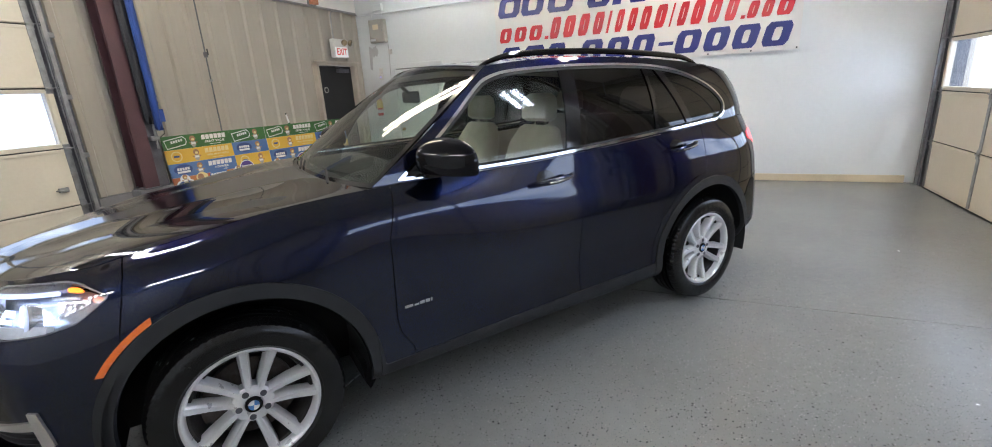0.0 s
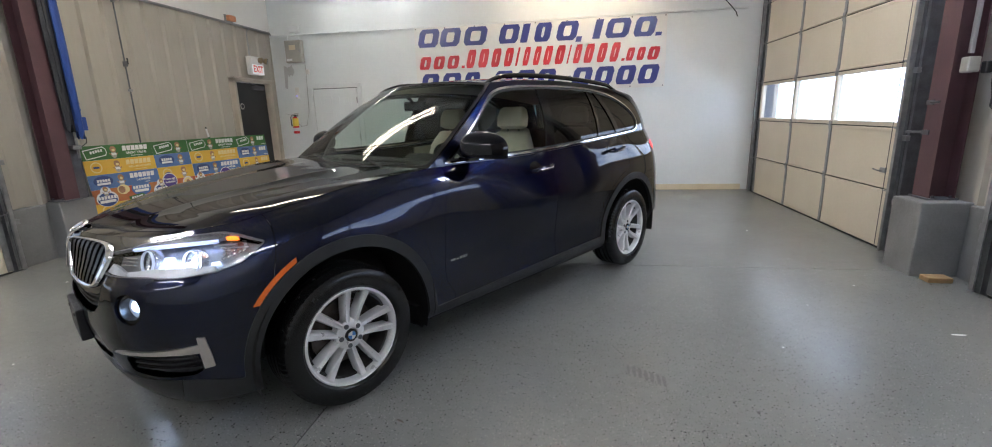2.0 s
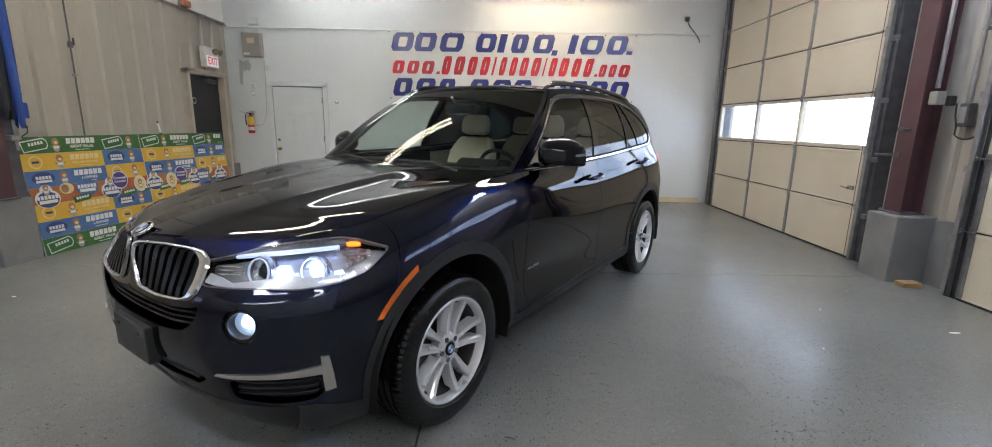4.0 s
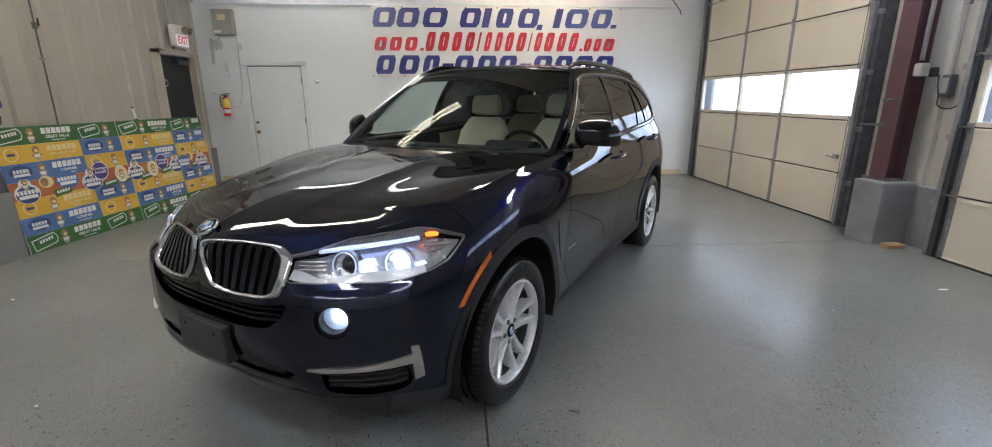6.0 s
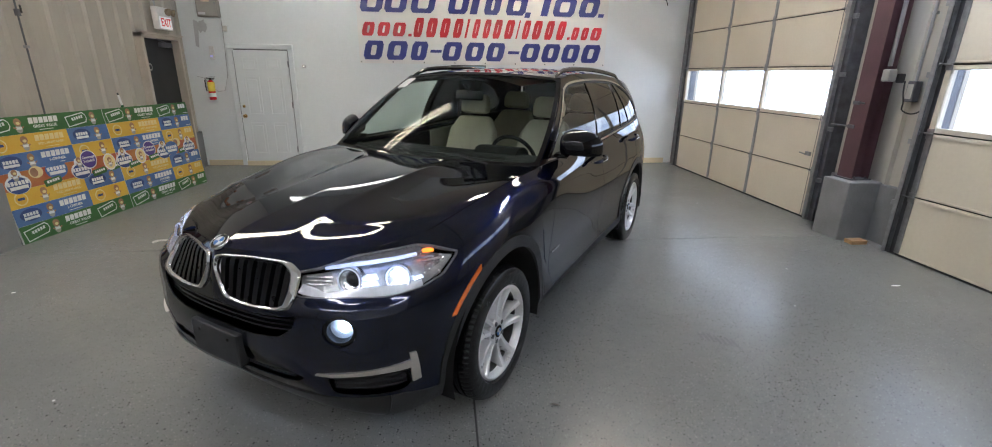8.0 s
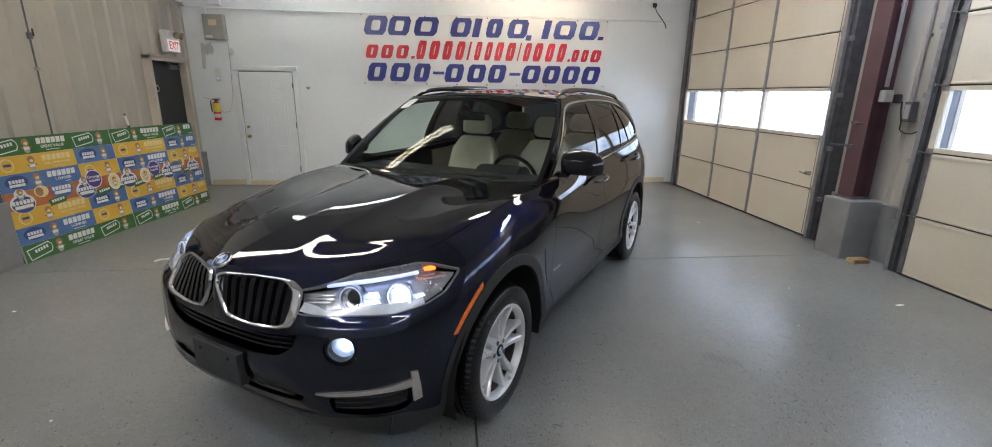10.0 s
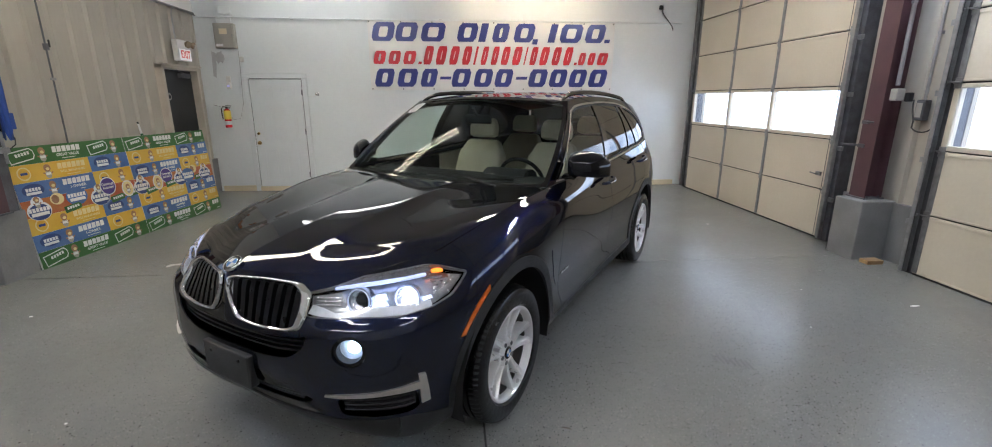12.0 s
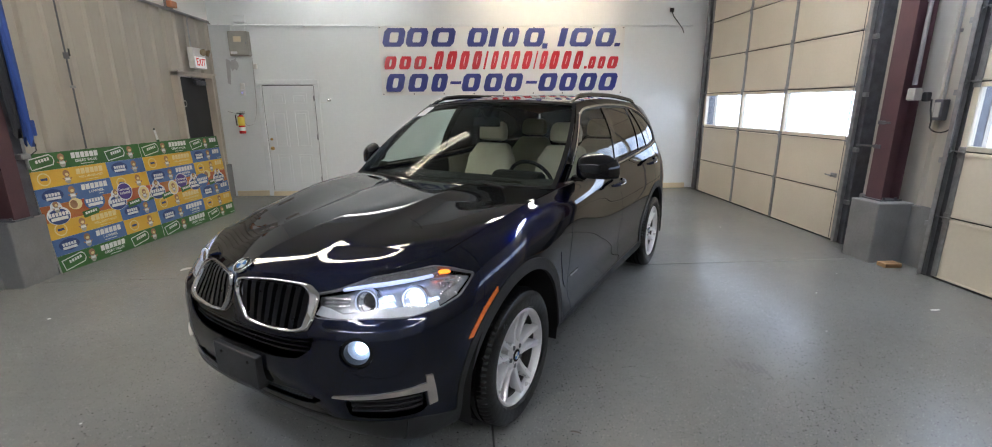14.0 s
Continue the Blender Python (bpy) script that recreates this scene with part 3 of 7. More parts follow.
def panel(name, sheet, material, parent, label="", side="left", out=0.0, flange=0.012, domed=False):
    """Makes a sheet, or its mirror image, or both halves, into a body panel with turned-in edges."""
    P, N = sheet.v[:, :3] + np.reshape(out, (-1, 1)) * sheet.v[:, 4:7], sheet.v[:, 4:7]
    verts, norms, faces = [], [], []
    for sgn in {"left": (1,), "right": (-1,), "both": (1, -1)}[side]:
        k = np.array((1, sgn, 1))
        base = len(verts)
        verts += list(P * k)
        norms += list(N * k)
        faces += [tuple(base + i for i in (f if sgn > 0 else f[::-1])) for f in sheet.f]
        if flange:
            count = {}
            for f in sheet.f:
                for a, b in zip(f, f[1:] + f[:1]):
                    if (b, a) in count:
                        del count[(b, a)]
                    else:
                        count[(a, b)] = 1
            for a, b in count:
                if side == "both" and abs(P[a][1]) < 1e-5 and abs(P[b][1]) < 1e-5:
                    continue
                e = P[b] - P[a]
                nn = np.cross(e, N[a])
                nn = nn / max(1e-9, np.linalg.norm(nn)) * (1 if flange > 0 else -1)
                i0 = len(verts)
                verts += [P[a] * k, P[b] * k, (P[b] - flange * N[b]) * k, (P[a] - flange * N[a]) * k]
                norms += [nn * k] * 4
                q = (i0 + 1, i0, i0 + 3, i0 + 2)
                faces.append(q if (sgn > 0) == (flange > 0) else q[::-1])
    me = bpy.data.meshes.new(name)
    me.from_pydata([tuple(map(float, p)) for p in verts], [], faces)
    me.polygons.foreach_set("use_smooth", [True] * len(me.polygons))
    if not domed:
        me.normals_split_custom_set_from_vertices([tuple(map(float, n)) for n in norms])
    me.materials.append(material)
    ob = new(name, me)
    ob.parent = parent
    if label:
        ob["label"] = label
    return ob


def poly_field(a, b, pts):
    """Signed distance to a closed polygon in a plane, positive inside."""
    pts = np.array(pts, float)
    d = np.full(len(a), 1e9)
    inside = np.zeros(len(a), bool)
    for (x0, y0), (x1, y1) in zip(pts, np.roll(pts, -1, axis=0)):
        ex, ey = x1 - x0, y1 - y0
        t = np.clip(((a - x0) * ex + (b - y0) * ey) / max(1e-12, ex * ex + ey * ey), 0, 1)
        d = np.minimum(d, np.hypot(a - x0 - t * ex, b - y0 - t * ey))
        c = (y0 <= b) != (y1 <= b)
        with np.errstate(divide="ignore", invalid="ignore"):
            inside ^= c & (a < x0 + (b - y0) * ex / (ey if ey else 1e-12))
    return np.where(inside, d, -d)


def rounded(pts, n=6, soft=0.28):
    """A closed outline with softened corners through control points."""
    pts = [np.array(p, float) for p in pts]
    out = []
    m = len(pts)
    for i in range(m):
        a, b, c = pts[i - 1], pts[i], pts[(i + 1) % m]
        p, q = b + (a - b) * soft, b + (c - b) * soft
        for k in range(n + 1):
            t = k / n
            out.append((1 - t) ** 2 * p + 2 * t * (1 - t) * b + t * t * q)
    return out

# ---- the car: body surfaces in its own frame, x ahead from the front axle, y to its left ----
WB, TYRE_R = 2.933, 0.369
PLAN = [(0.948, 0.0), (0.933, 0.30), (0.871, 0.575), (0.712, 0.793), (0.475, 0.900), (0.22, 0.945), (-0.30, 0.955), (-1.5, 0.952),
        (-2.6, 0.957), (-3.1, 0.950), (-3.45, 0.915), (-3.72, 0.80), (-3.87, 0.52), (-3.935, 0.0)]
PLAN_KEYS = [(-0.6, 0.947, -0.20)] + [(i, x, y) for i, (x, y) in enumerate(PLAN)] + [(13.6, -3.93, -0.30)]
# inward set and height of the section at stations round the plan, sill to top edge
SEC_NOSE = [(.19, .325), (.10, .338), (.055, .380), (.022, .46), (.002, .55), (.00, .64), (.002, .72), (.007, .78), (.017, .86), (.030, .93), (.055, .975)]
SEC_LAMP = [(.15, .300), (.07, .314), (.034, .36), (.012, .45), (.00, .55), (.003, .65), (.009, .73), (.026, .795), (.076, .87), (.122, .93), (.18, .978)]
SEC_CORNER = [(.10, .262), (.035, .275), (.005, .335), (.004, .45), (.00, .55), (.003, .65), (.009, .74), (.028, .81), (.080, .90), (.133, .96), (.195, 1.0)]
SEC_WINGTIP = [(.10, .23), (.05, .27), (.02, .36), (.008, .45), (.00, .55), (.000, .68), (.006, .80), (.026, .89), (.064, .955), (.12, 1.0), (.18, 1.03)]
SEC_WING = [(.20, .262), (.07, .280), (.024, .335), (.010, .42), (.00, .55), (-.006, .72), (-.006, .85), (.004, .945), (.032, 1.015), (.085, 1.066), (.155, 1.095)]
SEC_COWL = [(.20, .262), (.07, .280), (.024, .335), (.022, .42), (.024, .55), (.012, .72), (.000, .88), (.003, .99), (.017, 1.06), (.052, 1.12), (.108, 1.160)]
SEC_WINGREAR = [(.20, .262), (.07, .280), (.024, .335), (.018, .42), (.016, .55), (.006, .72), (-.004, .87), (.010, .975), (.030, 1.045), (.064, 1.105), (.122, 1.142)]
SEC_DOOR = [(.20, .262), (.07, .280), (.024, .335), (.028, .42), (.034, .55), (.014, .71), (.003, .845), (.026, .985), (.043, 1.058), (.055, 1.105), (.072, 1.174)]
SEC_REARDOOR = [(.20, .262), (.07, .280), (.024, .335), (.020, .44), (.020, .56), (.008, .72), (.000, .865), (.021, 1.01), (.037, 1.088), (.051, 1.150), (.075, 1.226)]
SEC_QUARTER = [(.17, .29), (.08, .315), (.028, .385), (.000, .46), (.00, .58), (.000, .72), (-.003, .88), (.016, 1.02), (.042, 1.115), (.072, 1.185), (.105, 1.262)]
SEC_TAIL = [(.19, .345), (.09, .365), (.025, .42), (.000, .50), (.00, .60), (.005, .72), (.020, .86), (.036, .98), (.066, 1.08), (.105, 1.17), (.150, 1.265)]
SEC_REAR = [(.20, .345), (.09, .365), (.025, .42), (.000, .50), (.00, .60), (.010, .72), (.050, .86), (.060, .98), (.090, 1.08), (.120, 1.17), (.160, 1.265)]
STATIONS = [(0, SEC_NOSE), (1.9, SEC_LAMP), (3.1, SEC_CORNER), (4.4, SEC_WINGTIP), (5.5, SEC_WING), (6.0, SEC_WINGREAR), (6.28, SEC_COWL), (7, SEC_DOOR),
            (8, SEC_REARDOOR), (9.5, SEC_QUARTER), (11, SEC_TAIL), (13, SEC_REAR)]


def tub_points(nu=300, nv=64):
    u = np.concatenate([np.linspace(0, 4.6, 110, endpoint=False), np.linspace(4.6, 10, nu - 150, endpoint=False), np.linspace(10, 13, 40)])
    c = spline(PLAN_KEYS, u)
    c[0, 1] = c[-1, 1] = 0
    tx = spline(PLAN_KEYS, u + 0.01) - spline(PLAN_KEYS, u - 0.01)
    tx /= np.linalg.norm(tx, axis=1)[:, None]
    nrm = np.stack([tx[:, 1], -tx[:, 0]], axis=1)
    nrm[0], nrm[-1] = (1, 0), (-1, 0)
    v = np.linspace(0, 10, nv)
    secs = np.array([[spline([(i, *p) for i, p in enumerate(s)], v)] for _, s in STATIONS])[:, 0]
    flat = secs.reshape(len(STATIONS), -1)
    rows = spline([(k[0], *r) for k, r in zip(STATIONS, flat)], u).reshape(len(u), nv, 2)
    P = np.zeros((len(u), nv, 3))
    P[..., 0] = c[:, None, 0] - rows[..., 0] * nrm[:, None, 0]
    P[..., 1] = np.maximum(0, c[:, None, 1] - rows[..., 0] * nrm[:, None, 1])
    P[..., 2] = rows[..., 1]
    arc = np.concatenate([[0], np.cumsum(np.linalg.norm(np.diff(c, axis=0), axis=1))])
    return P, np.repeat(arc[:, None], nv, axis=1), u


TUB_P, TUB_ARC, TUB_U = tub_points()
tub = grid_sheet(TUB_P, TUB_ARC)
TOP = TUB_P[:, -1]                      # the top edge of the tub: bonnet edge, then window line
IDX_SIDE = [i for i in range(len(TOP)) if 4.6 < TUB_U[i] < 11.3]
TOP_X, TOP_Y, TOP_Z = TOP[IDX_SIDE, 0][::-1], TOP[IDX_SIDE, 1][::-1], TOP[IDX_SIDE, 2][::-1]


def belt(x):
    return np.interp(x, TOP_X, TOP_Y), np.interp(x, TOP_X, TOP_Z)


def facing(sheet, way):
    """Turns a sheet so that its outside looks along way."""
    if (sheet.v[:, 4:7] @ np.array(way, float)).sum() < 0:
        sheet.v[:, 4:7] *= -1
        sheet.f = [f[::-1] for f in sheet.f]
    return sheet


def outward(sheet, way):
    """Makes faces and stored normals agree, then turns the sheet along way."""
    f = sheet.f[len(sheet.f) // 2]
    a, b, c = (sheet.v[i, :3] for i in f[:3])
    if np.cross(b - a, c - a) @ sheet.v[f[0], 4:7] < 0:
        sheet.v[:, 4:7] *= -1
    return facing(sheet, way)


GAP = 0.0022
X, Y, Z, A = (lambda v: v[:, 0]), (lambda v: v[:, 1]), (lambda v: v[:, 2]), (lambda v: v[:, 3])


def r_front(v):
    return np.hypot(v[:, 0] + 0.022, v[:, 2] - TYRE_R)


def r_rear(v):
    return np.hypot(v[:, 0] + WB, v[:, 2] - TYRE_R)


ARCH_IN, ARCH_OUT = 0.470, 0.530
body = tub.where(lambda v: r_front(v) - ARCH_IN).where(lambda v: r_rear(v) - ARCH_IN)


def clad_field(v):
    """Positive on the unpainted plastic round the wheel arches and along the sills."""
    x, z = v[:, 0], v[:, 2]
    sill = np.interp(x, [-3.95, -3.4, -2.4, -0.5, 0.30, 0.42, 0.56, 0.68, 0.95], [0.50, 0.47, 0.390, 0.352, 0.34, 0.325, 0.36, 0.395, 0.40])
    return np.maximum(np.maximum(ARCH_OUT - r_front(v), ARCH_OUT - r_rear(v)), sill - z)


car = thing("car", "dark blue metallic sport utility car with lit headlamps", "car", pose(-2.273, 1.608, 0, 0, 0, -124.36))

cladding = body.where(clad_field)
for side in ("left", "right"):
    panel("front_arch_cladding", cladding.where(lambda v: v[:, 0] + 0.53).where(lambda v: 0.72 - v[:, 0]).where(lambda v: v[:, 1] - 0.4), M_CLAD, car, "dark grey plastic arch cladding", side, 0.006, 0.03)
    panel("sill_cladding", cladding.where(lambda v: -0.534 - v[:, 0]).where(lambda v: v[:, 0] + 2.40), M_CLAD, car, "dark grey plastic sill", side, 0.006, 0.02)
    panel("rear_arch_cladding", cladding.where(lambda v: -2.404 - v[:, 0]).where(lambda v: v[:, 0] + 3.46), M_CLAD, car, "dark grey plastic arch cladding", side, 0.006, 0.03)
panel("front_lip", cladding.where(lambda v: v[:, 0] - 0.723), M_LIP, car, "black plastic lower lip", "both", 0.006, 0.03)
panel("rear_skirt", cladding.where(lambda v: -3.463 - v[:, 0]), M_CLAD, car, "dark grey plastic rear skirt", "both", 0.006, 0.03)

painted = body.where(lambda v: -clad_field(v) - 0.001)


def gap_a(v):
    """Wing to front door."""
    return v[:, 0] - np.interp(v[:, 2], [0.40, 0.48, 0.56, 0.95, 1.18], [-0.70, -0.648, -0.636, -0.640, -0.705])


def gap_c(v):
    """Rear door edge, round the rear arch."""
    up = v[:, 0] + 2.872
    return np.where(v[:, 2] > 0.93, up, np.minimum(up, r_rear(v) - 0.575))


def gap_bumper(v):
    return v[:, 0] - np.interp(v[:, 2], [0.6, 0.80, 0.92, 1.0], [0.36, 0.345, 0.315, 0.30])


LAMP = rounded([(0.432, 0.833), (0.414, 0.916), (0.555, 0.943), (0.70, 0.975), (0.88, 0.988), (1.08, 0.993), (1.14, 0.982), (1.248, 0.948), (1.132, 0.871), (1.03, 0.846), (0.86, 0.834), (0.73, 0.840)], 4, 0.14)
KIDNEY = rounded([(0.014, 0.900), (0.018, 0.953), (0.20, 0.957), (0.38, 0.947), (0.453, 0.915), (0.453, 0.830), (0.436, 0.785), (0.36, 0.768), (0.21, 0.765), (0.085, 0.775), (0.045, 0.830)], 5, 0.30)
KIDNEY_HOLE = rounded([(0.029, 0.892), (0.034, 0.940), (0.20, 0.945), (0.35, 0.935), (0.405, 0.906), (0.413, 0.839), (0.404, 0.796), (0.36, 0.780), (0.214, 0.775), (0.099, 0.786), (0.060, 0.837)], 5, 0.30)
INTAKE = rounded([(-0.2, 0.648), (-0.2, 0.738), (0.04, 0.740), (0.29, 0.740), (0.43, 0.752), (0.474, 0.772), (0.442, 0.705), (0.372, 0.658), (0.24, 0.645)], 3, 0.2)
LOWER = rounded([(-0.2, 0.446), (-0.2, 0.504), (0.17, 0.504), (0.36, 0.507), (0.488, 0.482), (0.42, 0.448), (0.15, 0.445)], 3, 0.2)
POCKET = rounded([(0.60, 0.420), (0.585, 0.498), (0.74, 0.508), (0.918, 0.506), (0.932, 0.432), (0.90, 0.413), (0.74, 0.408)], 3, 0.2)
FOG = [(0.653 + 0.068 * math.cos(2 * math.pi * k / 28), 0.712 + 0.064 * math.sin(2 * math.pi * k / 28)) for k in range(28)]


def on_front(pts, grow=0.0):
    return lambda v: np.where(v[:, 0] > 0.1, poly_field(v[:, 3], v[:, 2], pts), -1.0) + grow


def not_(fn, g=0.0):
    return lambda v: -fn(v) - g


front = painted.where(lambda v: gap_bumper(v) - GAP)
for region in (LAMP, KIDNEY, INTAKE, LOWER, POCKET, FOG):
    front = front.where(not_(on_front(region), 0.0015))


def bumper_ledge(sheet):
    """The pressed ledge that runs under the headlamp: how far it stands out, with the normals turned to suit."""
    a, z = sheet.v[:, 3], sheet.v[:, 2]
    ease = lambda x: np.clip(x, 0, 1) ** 2 * (3 - 2 * np.clip(x, 0, 1))
    span = ease((a - 0.47) / 0.06) * ease((1.02 - a) / 0.2)
    depth = lambda h: 0.013 * span / (1 + np.exp(np.clip((h - 0.800 - 0.06 * np.abs(a - 0.70)) / 0.006, -60, 60))) * np.exp(-np.clip(0.82 - h, 0, 1) / 0.13)
    slope = (depth(z + 0.001) - depth(z - 0.001)) / 0.002
    n = sheet.v[:, 4:7].copy()
    n[:, 2] -= slope
    sheet.v[:, 4:7] = n / np.linalg.norm(n, axis=1, keepdims=True)
    return depth(z)


panel("front_bumper", front, M_PAINT, car, side="both", out=bumper_ledge(front), flange=0.028)
for side in ("left", "right"):
    wing = painted.where(lambda v: -gap_bumper(v) - GAP).where(lambda v: gap_a(v) - GAP).where(not_(on_front(LAMP), 0.0015))
    panel("front_wing", wing, M_PAINT, car, side=side)
    doors = painted.where(lambda v: -gap_a(v) - GAP).where(lambda v: gap_c(v) - GAP)
    panel("front_door", doors.where(lambda v: v[:, 0] + 1.752 - GAP), M_PAINT, car, side=side)
    panel("rear_door", doors.where(lambda v: -1.752 - v[:, 0] - GAP), M_PAINT, car, side=side)
    rear_end = painted.where(lambda v: -gap_c(v) - GAP)
    TAIL = rounded([(5.00, 1.10), (5.02, 1.145), (5.30, 1.16), (5.62, 1.13), (5.60, 0.98), (5.36, 0.975), (5.20, 1.06)], 3)

    def tail_field(v):
        return np.where(v[:, 0] < -3, poly_field(v[:, 3] - TAIL_SHIFT, v[:, 2], TAIL), -1.0)
    TAIL_SHIFT = float(np.interp(3.47, -TUB_P[150:, 30, 0], TUB_ARC[150:, 30])) - 5.0
    quarter = rear_end.where(not_(tail_field, 0.001))
    panel("quarter_panel", quarter.where(lambda v: np.where(v[:, 0] > -3.0, 1.0, v[:, 2] - np.interp(v[:, 0], [-3.95, -3.36], [0.86, 0.80]) - GAP)).where(lambda v: v[:, 1] - 0.60), M_PAINT, car, side=side)
    tail = panel("tail_lamp", rear_end.where(tail_field), M_REDLENS, car, "lit red tail lamp", side, 0.004, 0.03)
    # wheel house liners
    for x, nm in ((0.0, "wheel_liner"), (-WB, "wheel_liner")):
        bm = bmesh.new()
        s = 1 if side == "left" else -1
        prof = [(0.482, 0.935), (0.482, 0.56), (0.02, 0.555)]
        n = 40
        rings = [[bm.verts.new((x + r * math.cos(a), s * y, max(0.255, TYRE_R + r * math.sin(a)))) for r, y in prof] for a in (math.radians(-14 + 208 * k / n) for k in range(n + 1))]
        for p, q in zip(rings, rings[1:]):
            for j in range(len(prof) - 1):
                bm.faces.new((p[j], p[j + 1], q[j + 1], q[j]))
        bmesh.ops.remove_doubles(bm, verts=bm.verts, dist=1e-5)
        part(nm, bm, M_LINER, car, "black wheel house liner", smooth=True)
    bm = bmesh.new()
    prism(bm, [(-0.455, 0.36), (-0.520, 0.36), (-0.515, 0.25), (-0.490, 0.215), (-0.470, 0.24)], "y", *sorted((sg_ * 0.70 for sg_ in ((0.86 / 0.70, 1) if side == "left" else (-0.86 / 0.70, -1)))))
    part("air_flap", bm, M_LINER, car, "black flap behind the wheel")
rear_low = painted.where(lambda v: -gap_c(v) - GAP).where(lambda v: -3.0 - v[:, 0]).where(lambda v: np.interp(v[:, 0], [-3.95, -3.36], [0.86, 0.80]) - v[:, 2] - GAP)
panel("rear_bumper", rear_low, M_PAINT, car, side="both")
hatch = painted.where(lambda v: -3.3 - v[:, 0]).where(lambda v: v[:, 2] - 0.868).where(lambda v: 0.597 - v[:, 1])
panel("tailgate", hatch, M_PAINT, car, side="both")
# dark inner shell behind the gaps and openings
inner = tub.where(lambda v: r_front(v) - 0.488).where(lambda v: r_rear(v) - 0.488).where(lambda v: v[:, 2] - 0.24)
for region in (LAMP, FOG, INTAKE, LOWER, POCKET):
    inner = inner.where(not_(on_front(region), 0.004))
panel("inner_shell", inner, M_LINER, car, "black inner body shell", "both", -0.045, 0)
bm = bmesh.new()
box(bm, -3.30, -0.48, -0.80, 0.80, 0.22, 0.27)
box(bm, -2.42, -0.52, -0.74, 0.74, 0.25, 0.30)
box(bm, -0.5, 0.70, -0.54, 0.54, 0.24, 0.30)
part("floor_pan", bm, M_LINER, car, "black underbody")

# ---- bonnet ----
I_CORNER = int(np.argmin(np.abs(TUB_U - 3.15)))
I_COWL = int(np.argmin(np.abs(TOP[:, 0] + 0.60) + 10 * (TUB_U > 8)))


def edge(i0, i1, n):
    pts = TOP[min(i0, i1):max(i0, i1) + 1]
    d = np.concatenate([[0], np.cumsum(np.linalg.norm(np.diff(pts, axis=0), axis=1))])
    q = np.linspace(0, d[-1], n)
    return np.stack([np.interp(q, d, pts[:, k]) for k in range(3)], axis=1)


def coons(bottom, top, left, right, power=1.0):
    """A patch from four edges: bottom and top run along i, left and right along j."""
    n, m = len(bottom), len(left)
    i, j = np.linspace(0, 1, n)[:, None, None], np.linspace(0, 1, m)[None, :, None]
    B, T, L, R = bottom[:, None], top[:, None], left[None], right[None]
    lin = (1 - j) * B + j * T + (1 - i) * L + i * R
    cor = (1 - i) * (1 - j) * bottom[0] + i * (1 - j) * bottom[-1] + (1 - i) * j * top[0] + i * j * top[-1]
    return lin - cor


NH = 111
front_edge, side_edge = edge(0, I_CORNER, NH), edge(I_CORNER, I_COWL, NH)
cw = side_edge[-1]
tt = np.linspace(0, 1, NH)
x0 = front_edge[0][0]
centre_x = x0 + (-0.47 - x0) * tt
centre = np.stack([centre_x, 0 * tt, spline([(0, 0.975), (0.08, 1.0), (0.3, 1.052), (0.6, 1.108), (0.85, 1.150), (1, 1.168)], tt)], axis=1)
back = np.stack([-0.47 + (cw[0] + 0.47) * tt ** 2, cw[1] * tt, 1.168 + (cw[2] - 1.168) * tt ** 2], axis=1)
hood_P = coons(centre, side_edge, front_edge, back)        # i: nose to windscreen, j: centre to edge
hj = np.linspace(0, 1, NH)[None, :]
hi = np.linspace(0, 1, NH)[:, None]
hood_P[..., 2] += 0.01 * np.sin(np.pi * hj) * hj ** 0.6 * np.clip(hi * 6, 0, 1) * (1 - 0.4 * hi)
# the nose bends down early, and a crease on each side bounds the middle field
crease = 0.243 + 0.04 * np.clip(0.2 - hood_P[..., 0], 0, 1)
fall = np.clip(np.logaddexp(0, (hood_P[..., 1] - crease) / 0.006) * 0.006 / np.maximum(hood_P[:, -1:, 1] - crease, 0.05), 0, 1)
hood_P[..., 2] += 9.48 * hi * (1 - hi) ** 3 * (0.018 * (1 - hj ** 4) + 0.018 * 4 * fall * (1 - fall)) + 0.004 * 12.2 * hi ** 4 * (1 - hi) * (1 - hj ** 4)
hood_P[..., 2] -= 0.02 * 6.75 * fall * (1 - fall) ** 2 * np.clip(hi * 5, 0, 1) * np.clip((1 - hi) * 4, 0, 1)
hood = outward(grid_sheet(hood_P), (0, 0, 1))
hood_q = np.repeat(hj, NH, axis=0).reshape(-1)
hood.v[:, 3] = hood_q
hood = hood.cut(0.994 - hood_q)
panel("bonnet", hood, M_PAINT, car, side="both", out=0.001, flange=0.02)
inner_hood = outward(grid_sheet(hood_P), (0, 0, 1))
panel("bonnet_frame", inner_hood, M_LINER, car, "black inner panel", "both", -0.03, 0)

# ---- upper body ----
A_LOW, A_HIGH = (-0.62, 1.165), (-1.335, 1.668)


def roof_edge_z(x):
    return spline([(-3.75, 1.52), (-3.5, 1.575), (-3.1, 1.640), (-2.6, 1.685), (-2.0, 1.705), (-1.6, 1.695), (-1.335, 1.668), (-1.2, 1.645)], x)


def side_y(x, z):
    yb, zb = belt(x)
    q = np.clip((z - zb) / (1.68 - zb), -0.1, 1.2)
    return yb - 0.004 - (0.050 * q + 0.150 * q * q) - 0.035 * np.clip((-2.4 - x) / 1.3, 0, 1) ** 2 * q


